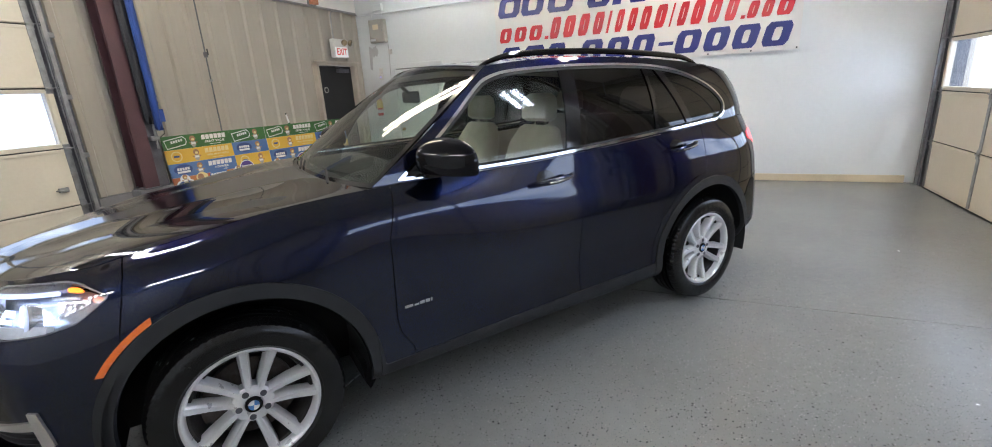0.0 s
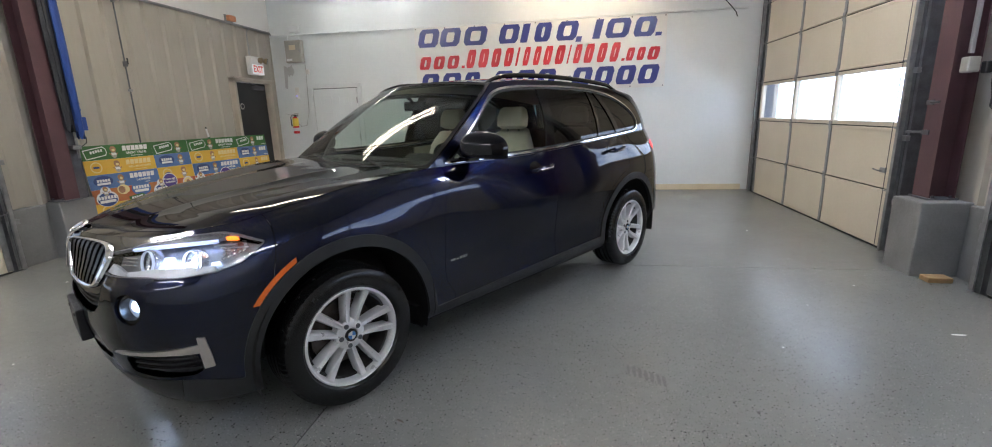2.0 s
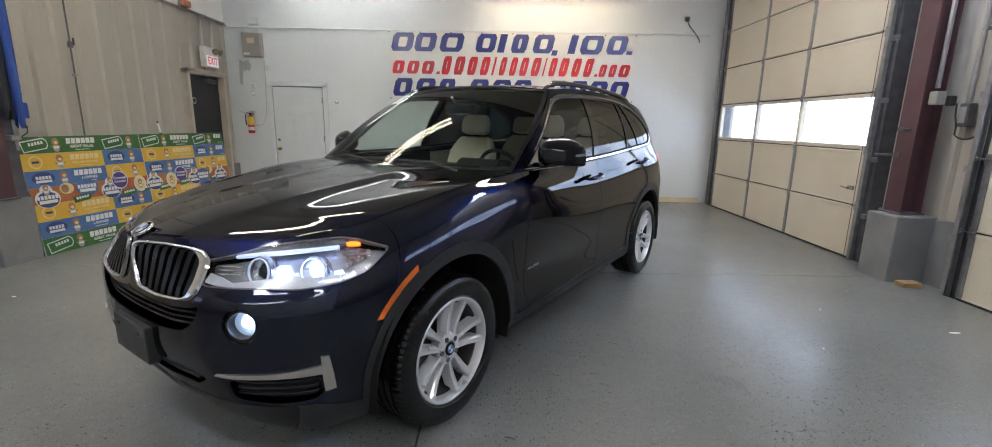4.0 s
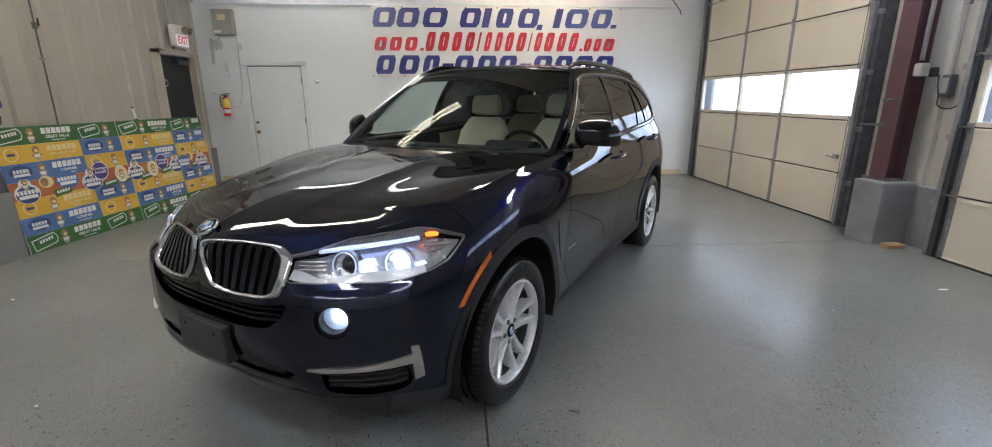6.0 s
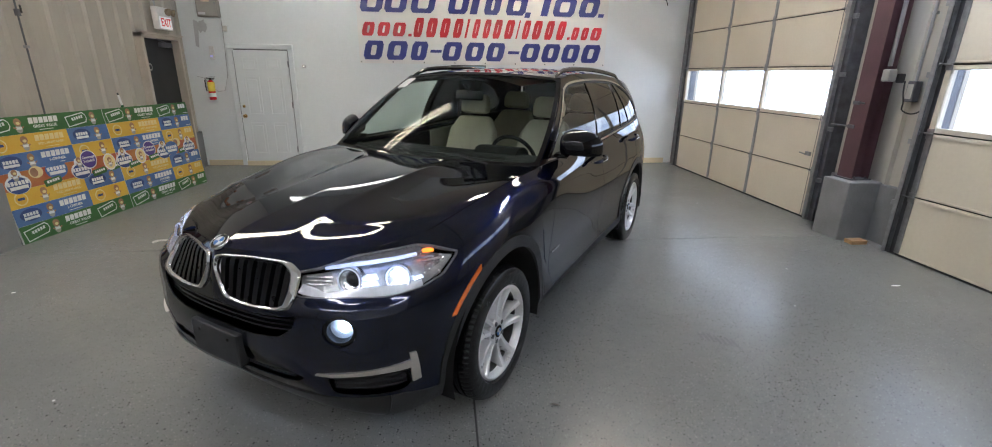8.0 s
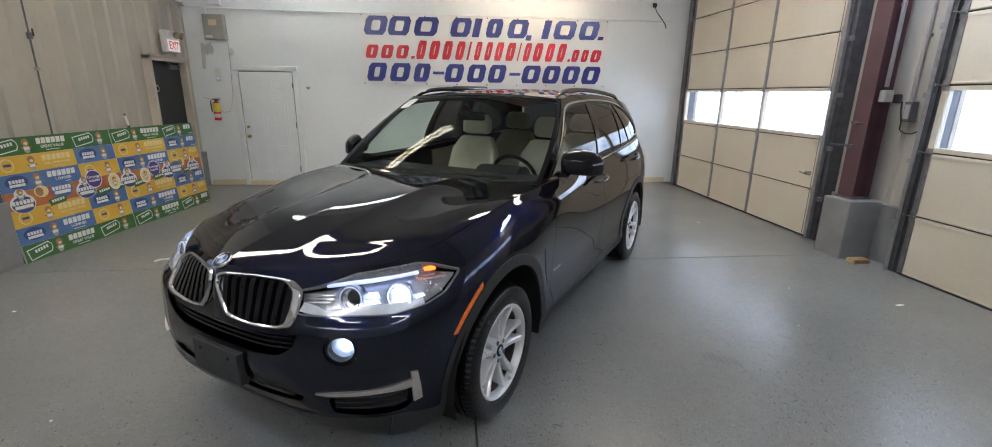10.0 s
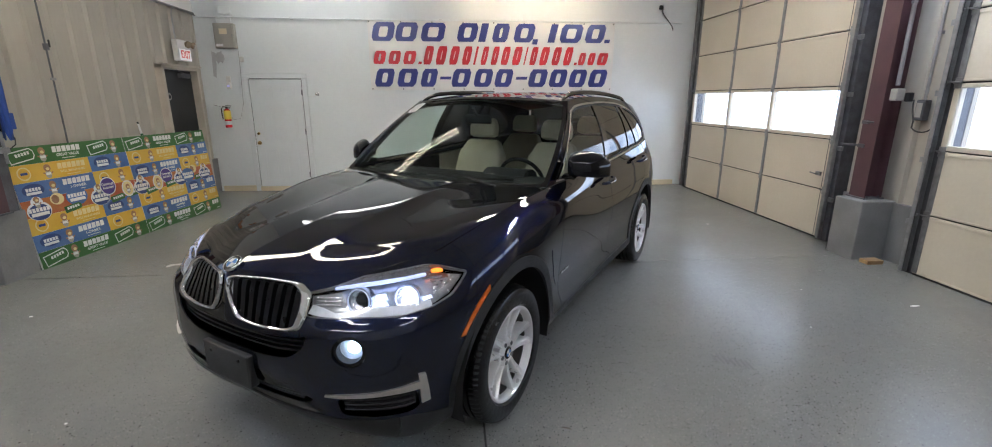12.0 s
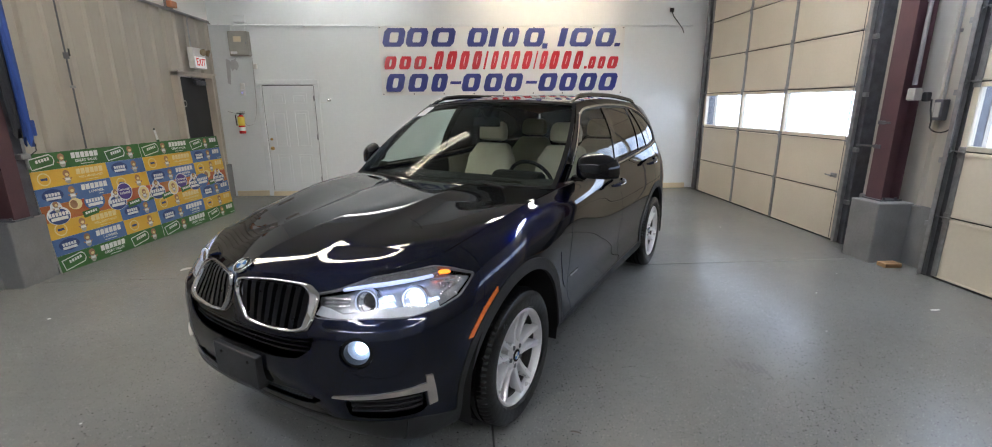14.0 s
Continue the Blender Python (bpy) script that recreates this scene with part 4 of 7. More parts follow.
ng, mg = 170, 56
gx = np.linspace(-0.60, -3.70, ng)
z_hi = np.where(gx > A_HIGH[0], A_LOW[1] + (gx - A_LOW[0]) / (A_HIGH[0] - A_LOW[0]) * (A_HIGH[1] - A_LOW[1]) + 0.03, roof_edge_z(gx))
z_lo = belt(gx)[1] + 0.002
G = np.zeros((ng, mg, 3))
for j in range(mg):
    z = z_lo + (z_hi - z_lo) * j / (mg - 1)
    G[:, j] = np.stack([gx, side_y(gx, z), z], axis=1)
cabin = grid_sheet(G)


def a_edge(v):
    """Positive behind the windscreen's side edge."""
    return ((A_LOW[0] - v[:, 0]) * (A_HIGH[1] - A_LOW[1]) - (v[:, 2] - A_LOW[1]) * (A_LOW[0] - A_HIGH[0])) / 0.874


def rear_edge(v):
    return v[:, 0] - np.interp(v[:, 2], [1.25, 1.40, 1.54, 1.60], [-3.64, -3.57, -3.48, -3.43])


cabin = cabin.where(lambda v: np.where(v[:, 0] > A_HIGH[0] - 0.1, a_edge(v), 1.0)).where(rear_edge)
WLINE = [(-0.738, 1.180), (-1.003, 1.384), (-1.225, 1.562), (-1.33, 1.618), (-1.50, 1.648), (-1.90, 1.664), (-2.30, 1.660), (-2.60, 1.640), (-2.84, 1.595),
         (-3.05, 1.512), (-3.165, 1.430), (-3.205, 1.358), (-3.165, 1.290), (-3.06, 1.258)]
WIN = [tuple(p) for p in spline([(i, *p) for i, p in enumerate(WLINE)], np.linspace(0, len(WLINE) - 1, 90))]
WIN += [(float(x), float(belt(x)[1] + 0.010)) for x in np.linspace(-2.96, -0.80, 30)]


def win(v):
    return poly_field(v[:, 0], v[:, 2], WIN)


def bar(v, p, q, half):
    """Positive on a straight pillar from p (x, z) to q."""
    dx, dz = q[0] - p[0], q[1] - p[1]
    n = math.hypot(dx, dz)
    return half - np.abs(((v[:, 0] - p[0]) * dz - (v[:, 2] - p[1]) * dx) / n)


def pil_b(v):
    return bar(v, (-1.752, 1.18), (-1.850, 1.66), 0.048)


def pil_c(v):
    return bar(v, (-2.444, 1.22), (-2.480, 1.66), 0.014)


def pil_d(v):
    return bar(v, (-2.785, 1.24), (-2.585, 1.65), 0.030)


frame_sheet = cabin.where(lambda v: -win(v))
trim = cabin.where(win).where(lambda v: 0.014 - win(v))
inside = cabin.where(lambda v: win(v) - 0.014)
seal = inside.where(lambda v: 0.013 - (win(v) - 0.014))
glass = inside.where(lambda v: win(v) - 0.027)
panes = glass.where(not_(pil_b)).where(not_(pil_c)).where(not_(pil_d))
for side in ("left", "right"):
    panel("upper_side_frame", frame_sheet, M_PAINT, car, side=side, flange=0.01)
    panel("window_trim", trim, M_CHROME, car, "satin chrome window surround", side, 0.005, 0.012)
    panel("window_seal", seal, M_BLACKRUB, car, "black window seal", side, 0.000, 0.01)
    panel("front_door_glass", panes.where(lambda v: v[:, 0] + 1.80), M_GLASS_SIDE, car, "lightly tinted door glass", side, -0.006, 0)
    rear_panes = panes.where(lambda v: -1.80 - v[:, 0])
    panel("rear_door_glass", rear_panes.where(lambda v: v[:, 0] + 2.462), M_GLASS_R, car, "dark privacy glass", side, -0.006, 0)
    fixed = rear_panes.where(lambda v: -2.462 - v[:, 0])
    d_line = lambda v: bar(v, (-2.785, 1.24), (-2.585, 1.65), 0.0)
    signed = lambda v: ((v[:, 0] + 2.785) * 0.41 - (v[:, 2] - 1.24) * 0.20)
    panel("rear_door_quarter_glass", fixed.where(signed), M_GLASS_R, car, "dark privacy glass", side, -0.006, 0)
    panel("rear_quarter_glass", fixed.where(lambda v: -signed(v)), M_GLASS_R, car, "dark privacy glass", side, -0.006, 0)
    for fn, nm in ((pil_b, "b_pillar"), (pil_c, "window_divider"), (pil_d, "c_pillar")):
        panel(nm, glass.where(fn), M_GLOSSBLACK, car, "gloss black pillar trim", side, 0.001, 0.012)

# windscreen and roof
nw = 41
t = np.linspace(0, 1, nw)
side_line = np.stack([A_LOW[0] + (A_HIGH[0] - A_LOW[0]) * t, 0 * t, A_LOW[1] + (A_HIGH[1] - A_LOW[1]) * t], axis=1)
side_line[:, 0] += 0.018 * np.sin(np.pi * t)
side_line[:, 1] = side_y(side_line[:, 0], side_line[:, 2]) - 0.004
mid_line = np.stack([-0.50 + (-1.255 + 0.50) * t + 0.028 * np.sin(np.pi * t), 0 * t, 1.150 + (1.706 - 1.150) * t + 0.022 * np.sin(np.pi * t)], axis=1)


def across(p, q, n, power=2.0):
    s = np.linspace(0, 1, n)
    return np.stack([p[0] + (q[0] - p[0]) * s ** power, p[1] + (q[1] - p[1]) * s, p[2] + (q[2] - p[2]) * s ** power], axis=1)


def fan(line_a, line_b, n, power=2.0):
    return np.stack([across(a, b, n, power) for a, b in zip(line_a, line_b)], axis=1)


ws = grid_sheet(np.flip(fan(mid_line, side_line, nw), axis=0))
ws = outward(ws, (1, 0, 0.5))
W_q = np.repeat(np.linspace(1, 0, nw)[:, None], nw, axis=1).reshape(-1)
W_p = np.repeat(np.linspace(0, 1, nw)[None, :], nw, axis=0).reshape(-1)
border = np.minimum(np.minimum(0.965 - W_q, 0.965 - W_p), W_p - 0.03)
panel("windscreen", ws.cut(border), M_GLASS_F, car, "lightly tinted windscreen", "both", 0.0, 0)
panel("windscreen_border", ws.cut(-border), M_GLOSSBLACK, car, "black windscreen border", "both", 0.0005, 0.01)

nr = 90
rx_mid = np.linspace(-1.255, -3.50, nr)
rx_side = np.linspace(A_HIGH[0], -3.46, nr)
mid_z = spline([(-3.65, 1.615), (-3.4, 1.658), (-2.9, 1.715), (-2.3, 1.742), (-1.7, 1.738), (-1.255, 1.706)], rx_mid)
mids = np.stack([rx_mid, 0 * rx_mid, mid_z], axis=1)
sides = np.stack([rx_side, side_y(rx_side, roof_edge_z(rx_side)), roof_edge_z(rx_side)], axis=1)
roof_P = np.flip(fan(mids, sides, 40, 2.4), axis=0)       # i: edge to centre, j: front to rear
roof_P = np.flip(np.transpose(fan(mids, sides, 40, 2.4), (1, 0, 2)), axis=0)
roof = grid_sheet(roof_P)
roof = outward(roof, (0, 0, 1))
glass_roof = lambda v: np.minimum(np.minimum(0.47 - v[:, 1], -1.42 - v[:, 0]), v[:, 0] + 2.75)
panel("roof", roof.where(lambda v: -glass_roof(v) - 0.002), M_PAINT, car, "dark blue roof skin", "both", 0.0, 0.01)
panel("glass_roof", roof.where(glass_roof), M_GLASS_R, car, "dark panoramic glass roof", "both", 0.001, 0.01)
# rear window and spoiler lip
tail_top = np.stack([np.interp(np.linspace(0, 1, 30), [0, 1], [-3.50, -3.46]), np.linspace(0, sides[-1][1] - 0.02, 30), np.interp(np.linspace(0, 1, 30) ** 2, [0, 1], [mids[-1][2], sides[-1][2]])], axis=1)
tail_low = np.stack([np.interp(np.linspace(0, 1, 30) ** 2, [0, 1], [-3.775, -3.59]), np.linspace(0, 0.672, 30), np.full(30, 1.262)], axis=1)
tg = grid_sheet(np.stack([tail_low + (tail_top - tail_low) * k for k in np.linspace(0, 1, 16)], axis=1))
tg = outward(tg, (-1, 0, 0.3))
panel("rear_window", tg, M_GLASS_R, car, "dark rear window", "both", 0, 0.01)
bm = bmesh.new()
prism(bm, [(-3.42, 1.650), (-3.48, 1.641), (-3.545, 1.620), (-3.535, 1.605), (-3.46, 1.612)], "y", -0.46, 0.46)
part("roof_spoiler", bm, M_PAINT, car)
panel("headliner", roof, M_HEADLINER, car, "light grey headliner", "both", -0.035, 0)

# ---- the car: wheels ----


def front_at(arc, z):
    """The body's surface and its outward way at a distance round from the nose's middle and a height."""
    d = (tub.v[:, 3] - arc) ** 2 + (tub.v[:, 2] - z) ** 2
    i = int(np.argmin(d))
    return Vector(tub.v[i, :3]), Vector(tub.v[i, 4:7])


def skin(arc, z):
    """A point of the tub and its normal at a distance round from the nose's middle and a height."""
    ui = float(np.interp(arc, TUB_ARC[:, 0], np.arange(len(TUB_ARC))))
    i = min(int(ui), len(TUB_ARC) - 2)
    f = ui - i
    n = tub.v[:, 4:7].reshape(TUB_P.shape)
    row, nrow = TUB_P[i] * (1 - f) + TUB_P[i + 1] * f, n[i] * (1 - f) + n[i + 1] * f
    k = np.arange(row.shape[0])
    vi = float(np.interp(z, row[:, 2], k))
    p = np.array([np.interp(vi, k, row[:, c]) for c in range(3)])
    q = np.array([np.interp(vi, k, nrow[:, c]) for c in range(3)])
    return p, q / np.linalg.norm(q)


def ribbon(name, rows, material, parent, label="", side="left", out=0.0, thick=0.01, n=36, m=4, both=False):
    """A strip laid on the body between (arc, z) pairs: rows of lower arc, lower z, upper arc, upper z."""
    keys = np.array([(i, *r) for i, r in enumerate(rows)], float)
    P, N = np.zeros((n, m, 3)), np.zeros((n, m, 3))
    for i, u in enumerate(np.linspace(0, len(rows) - 1, n)):
        a0, z0, a1, z1 = (np.interp(u, keys[:, 0], keys[:, c]) for c in range(1, 5))
        for j in range(m):
            g = j / (m - 1)
            P[i, j], N[i, j] = skin(abs(a0 + (a1 - a0) * g), z0 + (z1 - z0) * g)
            if a0 + (a1 - a0) * g < 0:
                P[i, j, 1] *= -1
                N[i, j, 1] *= -1
    sh = grid_sheet(P)
    sh.v[:, 4:7] = N.reshape(-1, 3)
    f = sh.f[len(sh.f) // 2]
    a, b, c = (sh.v[i, :3] for i in f[:3])
    if np.cross(b - a, c - a) @ sh.v[f[0], 4:7] < 0:
        sh.f = [q[::-1] for q in sh.f]
    return panel(name, sh, material, parent, label, side, out, thick)


def turn_to(bm, at, way):
    """Moves a mesh built along +z so that it stands at a place and looks along way."""
    m = Matrix.Translation(at) @ Vector((0, 0, 1)).rotation_difference(Vector(way)).to_matrix().to_4x4()
    bmesh.ops.transform(bm, matrix=m, verts=bm.verts)
    return bm


def tyre_mesh():
    bm = bmesh.new()
    R, seg = TYRE_R, 288
    prof = [(0.242, 0.098), (0.256, 0.110), (0.267, 0.1165), (0.2715, 0.1225), (0.285, 0.126), (0.315, 0.1275), (0.338, 0.122), (0.3545, 0.114), (0.3645, 0.098), (0.3692, 0.080)]
    for g in (0.062, 0.022, -0.022, -0.062):
        prof += [(R, g + 0.006), (R - 0.008, g + 0.005), (R - 0.008, g - 0.005), (R, g - 0.006)]
    prof += [(r, -h) for r, h in prof[9::-1]]
    rings = lathe(bm, prof, seg)
    # grooves between the shoulder blocks of the tread
    for side, first in ((0, 0), (1, 2)):
        for j in (7, 8, 9):
            for v in rings[len(prof) - 1 - j if side else j][first::4]:
                c = 1 - 0.004 / math.hypot(v.co.x, v.co.z)
                v.co.x, v.co.z = v.co.x * c, v.co.z * c
    for j in (4, 5):
        for v in rings[j]:
            v.co.y += 0.0006 * math.sin(40 * math.atan2(v.co.z, v.co.x))
    return bm


def rim_mesh():
    bm = bmesh.new()
    prof = [(0.247, 0.106), (0.249, 0.112), (0.245, 0.116), (0.238, 0.115), (0.232, 0.106), (0.227, 0.088), (0.2245, 0.072), (0.231, 0.070), (0.240, 0.09)]
    lathe(bm, [(r * 1.042, h) for r, h in prof], 96, close=True)
    return bm


def barrel_mesh():
    bm = bmesh.new()
    lathe(bm, [(0.230, 0.0715), (0.2225, 0.0715), (0.214, 0.035), (0.205, 0.01), (0.200, -0.09), (0.235, -0.11), (0.247, -0.11), (0.246, 0.0705)], 96, close=True)
    lathe(bm, [(0.0001, -0.055), (0.20, -0.055), (0.20, -0.06), (0.0001, -0.06)], 48)
    return bm


def spoke_mesh(angle):
    bm = bmesh.new()
    rows = []
    for f, r in ((0, 0.058), (0.25, 0.10), (0.5, 0.145), (0.75, 0.188), (0.93, 0.226), (1, 0.243)):
        w = 0.0142 + 0.0070 * f
        top = 0.082 + 0.024 * f - 0.010 * math.sin(math.pi * f)
        rows.append([(r, -w - 0.004, top - 0.055), (r, -w, top - 0.010), (r, -w * 0.62, top), (r, 0.0, top - 0.003), (r, w * 0.62, top), (r, w, top - 0.010), (r, w + 0.004, top - 0.055)])
    base = angle[0]
    split = angle[1]
    verts = []
    for row in rows:
        ring = []
        for r, w, h in row:
            # the pair starts side by side at the hub and spreads towards the rim
            off = split * (0.0215 + 0.185 * (r - 0.058))
            x, z = r, w + off
            c, s = math.cos(base), math.sin(base)
            ring.append(bm.verts.new((x * c - z * s, h, x * s + z * c)))
        verts.append(ring)
    for p, q in zip(verts, verts[1:]):
        for j in range(6):
            bm.faces.new((p[j], q[j], q[j + 1], p[j + 1]))
        bm.faces.new((p[6], q[6], q[0], p[0]))
    bm.faces.new(verts[0][::-1])
    bm.faces.new(verts[-1])
    bmesh.ops.recalc_face_normals(bm, faces=bm.faces)
    return bm


def wheel_at(x, y, turn):
    w = new("wheel")
    w.parent = car
    w.matrix_local = pose(x, y, TYRE_R, 0, turn[1], turn[0])
    return w


def build_wheel(w):
    part("tyre", tyre_mesh(), M_TYRE, w, "black ribbed tyre", smooth=True, angle=25)
    part("rim", rim_mesh(), M_ALLOY, w, "silver alloy rim", smooth=True)
    part("barrel", barrel_mesh(), M_BARREL, w, "inner barrel coloured dark for the shade behind the spokes", smooth=True)
    for k in range(5):
        a = math.radians(90 + 72 * k)
        for s in (-1, 1):
            part("spoke", spoke_mesh((a, s)), M_ALLOY, w, smooth=True, angle=30)
    bm = bmesh.new()
    lathe(bm, [(0.034, 0.080), (0.040, 0.086), (0.066, 0.084), (0.080, 0.074), (0.084, 0.03), (0.034, 0.03)], 60, close=True)
    part("hub", bm, M_ALLOY, w, smooth=True)
    for k in range(5):
        a = math.radians(54 + 72 * k)
        bm = bmesh.new()
        lathe(bm, [(0.0001, 0.0862), (0.0085, 0.0862), (0.013, 0.0858), (0.0130, 0.07), (0.0001, 0.07)], 14)
        bmesh.ops.translate(bm, verts=bm.verts, vec=(0.056 * math.cos(a), 0.0012, 0.056 * math.sin(a)))
        part("wheel_bolt", bm, M_DARKSTEEL, w, "dark recessed wheel bolt", smooth=True)
    bm = bmesh.new()
    lathe(bm, [(0.0001, 0.084), (0.031, 0.084), (0.034, 0.088), (0.033, 0.090), (0.029, 0.091), (0.0001, 0.0905)], 40)
    cap = part("centre_cap", bm, M_GLOSSBLACK, w, "black centre cap", smooth=True)
    for k in range(4):
        bm = bmesh.new()
        a0 = math.pi / 2 * k
        pts = [(0.0, 0.0)] + [(0.0215 * math.cos(a0 + math.pi / 2 * j / 8), 0.0215 * math.sin(a0 + math.pi / 2 * j / 8)) for j in range(9)]
        prism(bm, pts, "y", 0.0905, 0.0925)
        part("cap_field", bm, M_BLUE if k % 2 else M_BADGEWHITE, w)
    bm = bmesh.new()
    lathe(bm, [(0.07, 0.0), (0.172, 0.0), (0.172, -0.025), (0.07, -0.025)], 60, close=True)
    part("brake_disc", bm, M_BRAKE, w, "worn steel brake disc", smooth=True)
    bm = bmesh.new()
    prism(bm, [(0.186 * math.cos(a), 0.186 * math.sin(a)) for a in np.linspace(-0.5, 0.5, 9)] + [(0.11 * math.cos(a), 0.11 * math.sin(a)) for a in np.linspace(0.5, -0.5, 9)], "y", -0.04, 0.025)
    part("brake_caliper", bm, M_BRAKE, w, "grey brake caliper")


wheel = wheel_at(0.0, 0.822, (0, -13))
build_wheel(wheel)


def copy_wheel(x, y, rz, ry):
    made = copy_thing(wheel, pose(x, y, TYRE_R, 0, ry, rz))
    return made


copy_wheel(-WB, 0.822, 0, 31)
copy_wheel(0.0, -0.822, 180, 15)
copy_wheel(-WB, -0.822, 180, 50)

# ---- the car: nose ----
M_SLAT = surf("satin_black_slat", (0.005, 0.005, 0.006), rough=0.3, scale=30)
M_SLAT.node_tree.nodes["Principled BSDF"].inputs["Specular IOR Level"].default_value = 0.15
M_BROW = surf("dark_ribbed_brow", (0.30, 0.30, 0.33), (0.16, 0.16, 0.18), rough=0.3, metal=0.4, scale=60)
KID_ARCS, KID_HEIGHTS = np.linspace(0.0, 0.47, 120), np.linspace(0.755, 0.968, 56)
kid_grid = [[skin(a, z) for z in KID_HEIGHTS] for a in KID_ARCS]
fine_nose = grid_sheet(np.array([[p for p, n in row] for row in kid_grid]), np.repeat(KID_ARCS[:, None], len(KID_HEIGHTS), axis=1))
fine_nose.v[:, 4:7] = np.array([[n for p, n in row] for row in kid_grid]).reshape(-1, 3)


def rounded_ring(sheet, inner, outer, low, high, width):
    """Swells a flat ring into a rounded bar, with the normals that the swelling gives."""
    def lift(v):
        c = np.clip(np.minimum(outer(v), -inner(v)) / width, 0, 1)
        return low + high * (1 - (1 - c) ** 2)
    v = sheet.v
    e = 0.0015
    da, dz = np.zeros(7), np.zeros(7)
    da[3], dz[2] = e, e
    sa, sz = (lift(v + da) - lift(v - da)) / (2 * e), (lift(v + dz) - lift(v - dz)) / (2 * e)
    n = v[:, 4:7].copy()
    along = np.cross((0, 0, 1), n)
    along /= np.linalg.norm(along, axis=1, keepdims=True)
    turned = n - 0.7 * sa[:, None] * along - 0.7 * sz[:, None] * np.array((0, 0, 1))
    v[:, :3] += lift(v)[:, None] * n
    v[:, 4:7] = turned / np.linalg.norm(turned, axis=1, keepdims=True)
    return sheet


for side, sg in (("left", 1), ("right", -1)):
    kid = fine_nose.where(on_front(KIDNEY))
    hole = on_front(KIDNEY_HOLE)
    rim_sheet = kid.where(not_(hole))
    ring = panel("kidney_surround", rounded_ring(rim_sheet, hole, on_front(KIDNEY), 0.003, 0.011, 0.007), M_RINGCHROME, car, "chrome grille surround", side, 0.0, 0.03)
    well = kid.where(hole)
    back_plate = panel("grille_backing", well, M_LINER, car, "black grille backing", side, -0.035, -0.035)
    for k in range(8):
        a = 0.068 + 0.0455 * k
        slat = kid.where(lambda v: hole(v) - 0.001).where(lambda v: 0.0125 - np.abs(v[:, 3] - a - 0.05 * (0.86 - v[:, 2])))
        if len(slat.f) > 3:
            panel("grille_slat", slat, M_SLAT, ring, "black grille slat", side, 0.002, 0.03)
    lamp = tub.where(on_front(LAMP))
    dl = on_front(LAMP)
    lens = panel("headlamp", lamp, M_LENS, car, "clear headlamp with lit rings", side, 0.002, 0.0)
    lens.visible_shadow = False
    panel("lamp_bowl", lamp.where(lambda v: dl(v) - 0.003), M_LAMPDARK, lens, "bright lamp housing", side, -0.055, -0.052)
    panel("lamp_edge", lamp.where(lambda v: 0.0035 - dl(v)), M_BROW, lens, "dark lens edge", side, 0.0005, 0.02)
    ribbon("light_brow", [(0.60, 0.951, 0.60, 0.957), (0.72, 0.962, 0.72, 0.974), (0.88, 0.968, 0.88, 0.986), (1.06, 0.973, 1.06, 0.991), (1.09, 0.975, 1.09, 0.990)], M_BROW, lens, "dark ribbed brow", side, -0.008, 0.02)
    ribbon("light_guide", [(0.555, 0.934, 0.555, 0.942), (0.70, 0.947, 0.70, 0.9565), (0.86, 0.957, 0.86, 0.9665), (1.055, 0.962, 1.055, 0.970)], M_LITDIM, lens, "lit white light guide", side, -0.006, 0.012)
    ribbon("lower_reflector", [(0.58, 0.843, 0.58, 0.855), (0.74, 0.842, 0.74, 0.874), (0.90, 0.841, 0.90, 0.876), (1.03, 0.850, 1.03, 0.874)], M_TRAY, lens, "bright lower reflector", side, -0.010, 0.03)
    ribbon("chrome_wedge", [(0.448, 0.846, 0.462, 0.878), (0.50, 0.842, 0.510, 0.872), (0.60, 0.841, 0.60, 0.852)], M_TRAY, lens, "bright wedge", side, -0.008, 0.02, n=12)
    for k in range(3):
        ribbon("inner_fin", [(0.46, 0.878 + 0.014 * k, 0.46, 0.881 + 0.014 * k), (0.60, 0.884 + 0.012 * k, 0.60, 0.889 + 0.012 * k)], M_REFLECT, lens, "thin clear fin", side, -0.022, 0.012, n=8)
    for k in range(5):
        for j in range(3):
            a, zz = 1.055 + 0.022 * k + 0.006 * j, 0.892 + 0.018 * j + 0.008 * k
            if zz < 0.950:
                ribbon("lamp_facet", [(a, zz, a + 0.003, zz + 0.010), (a + 0.013, zz + 0.003, a + 0.016, zz + 0.013)], M_REFLECT, lens, "small bright facet", side, -0.020 - 0.004 * (k % 2), 0.01, n=3, m=3)
    # no lamps: these steps glow to give the housing its glare
    for a, z, w, h in ((0.790, 0.912, 0.034, 0.022), (0.786, 0.888, 0.040, 0.016), (0.800, 0.868, 0.050, 0.010), (1.030, 0.885, 0.022, 0.016)):
        ribbon("reflector_step", [(a - w, z - h * 0.5, a - w * 0.8, z + h * 0.5), (a + w, z - h * 0.3, a + w * 0.7, z + h * 0.6)], M_STEPGLOW, lens, "reflector step with the lamp's glare put in as glow", side, -0.030, 0.012, n=6)
    for a0, a1, z in ((1.03, 1.12, 0.952), (1.06, 1.17, 0.938)):
        ribbon("outer_blade", [(a0, z, a0, z + 0.006), (a1, z - 0.006, a1, z + 0.002)], M_REFLECT, lens, "bright blade", side, -0.014, 0.012, n=8)
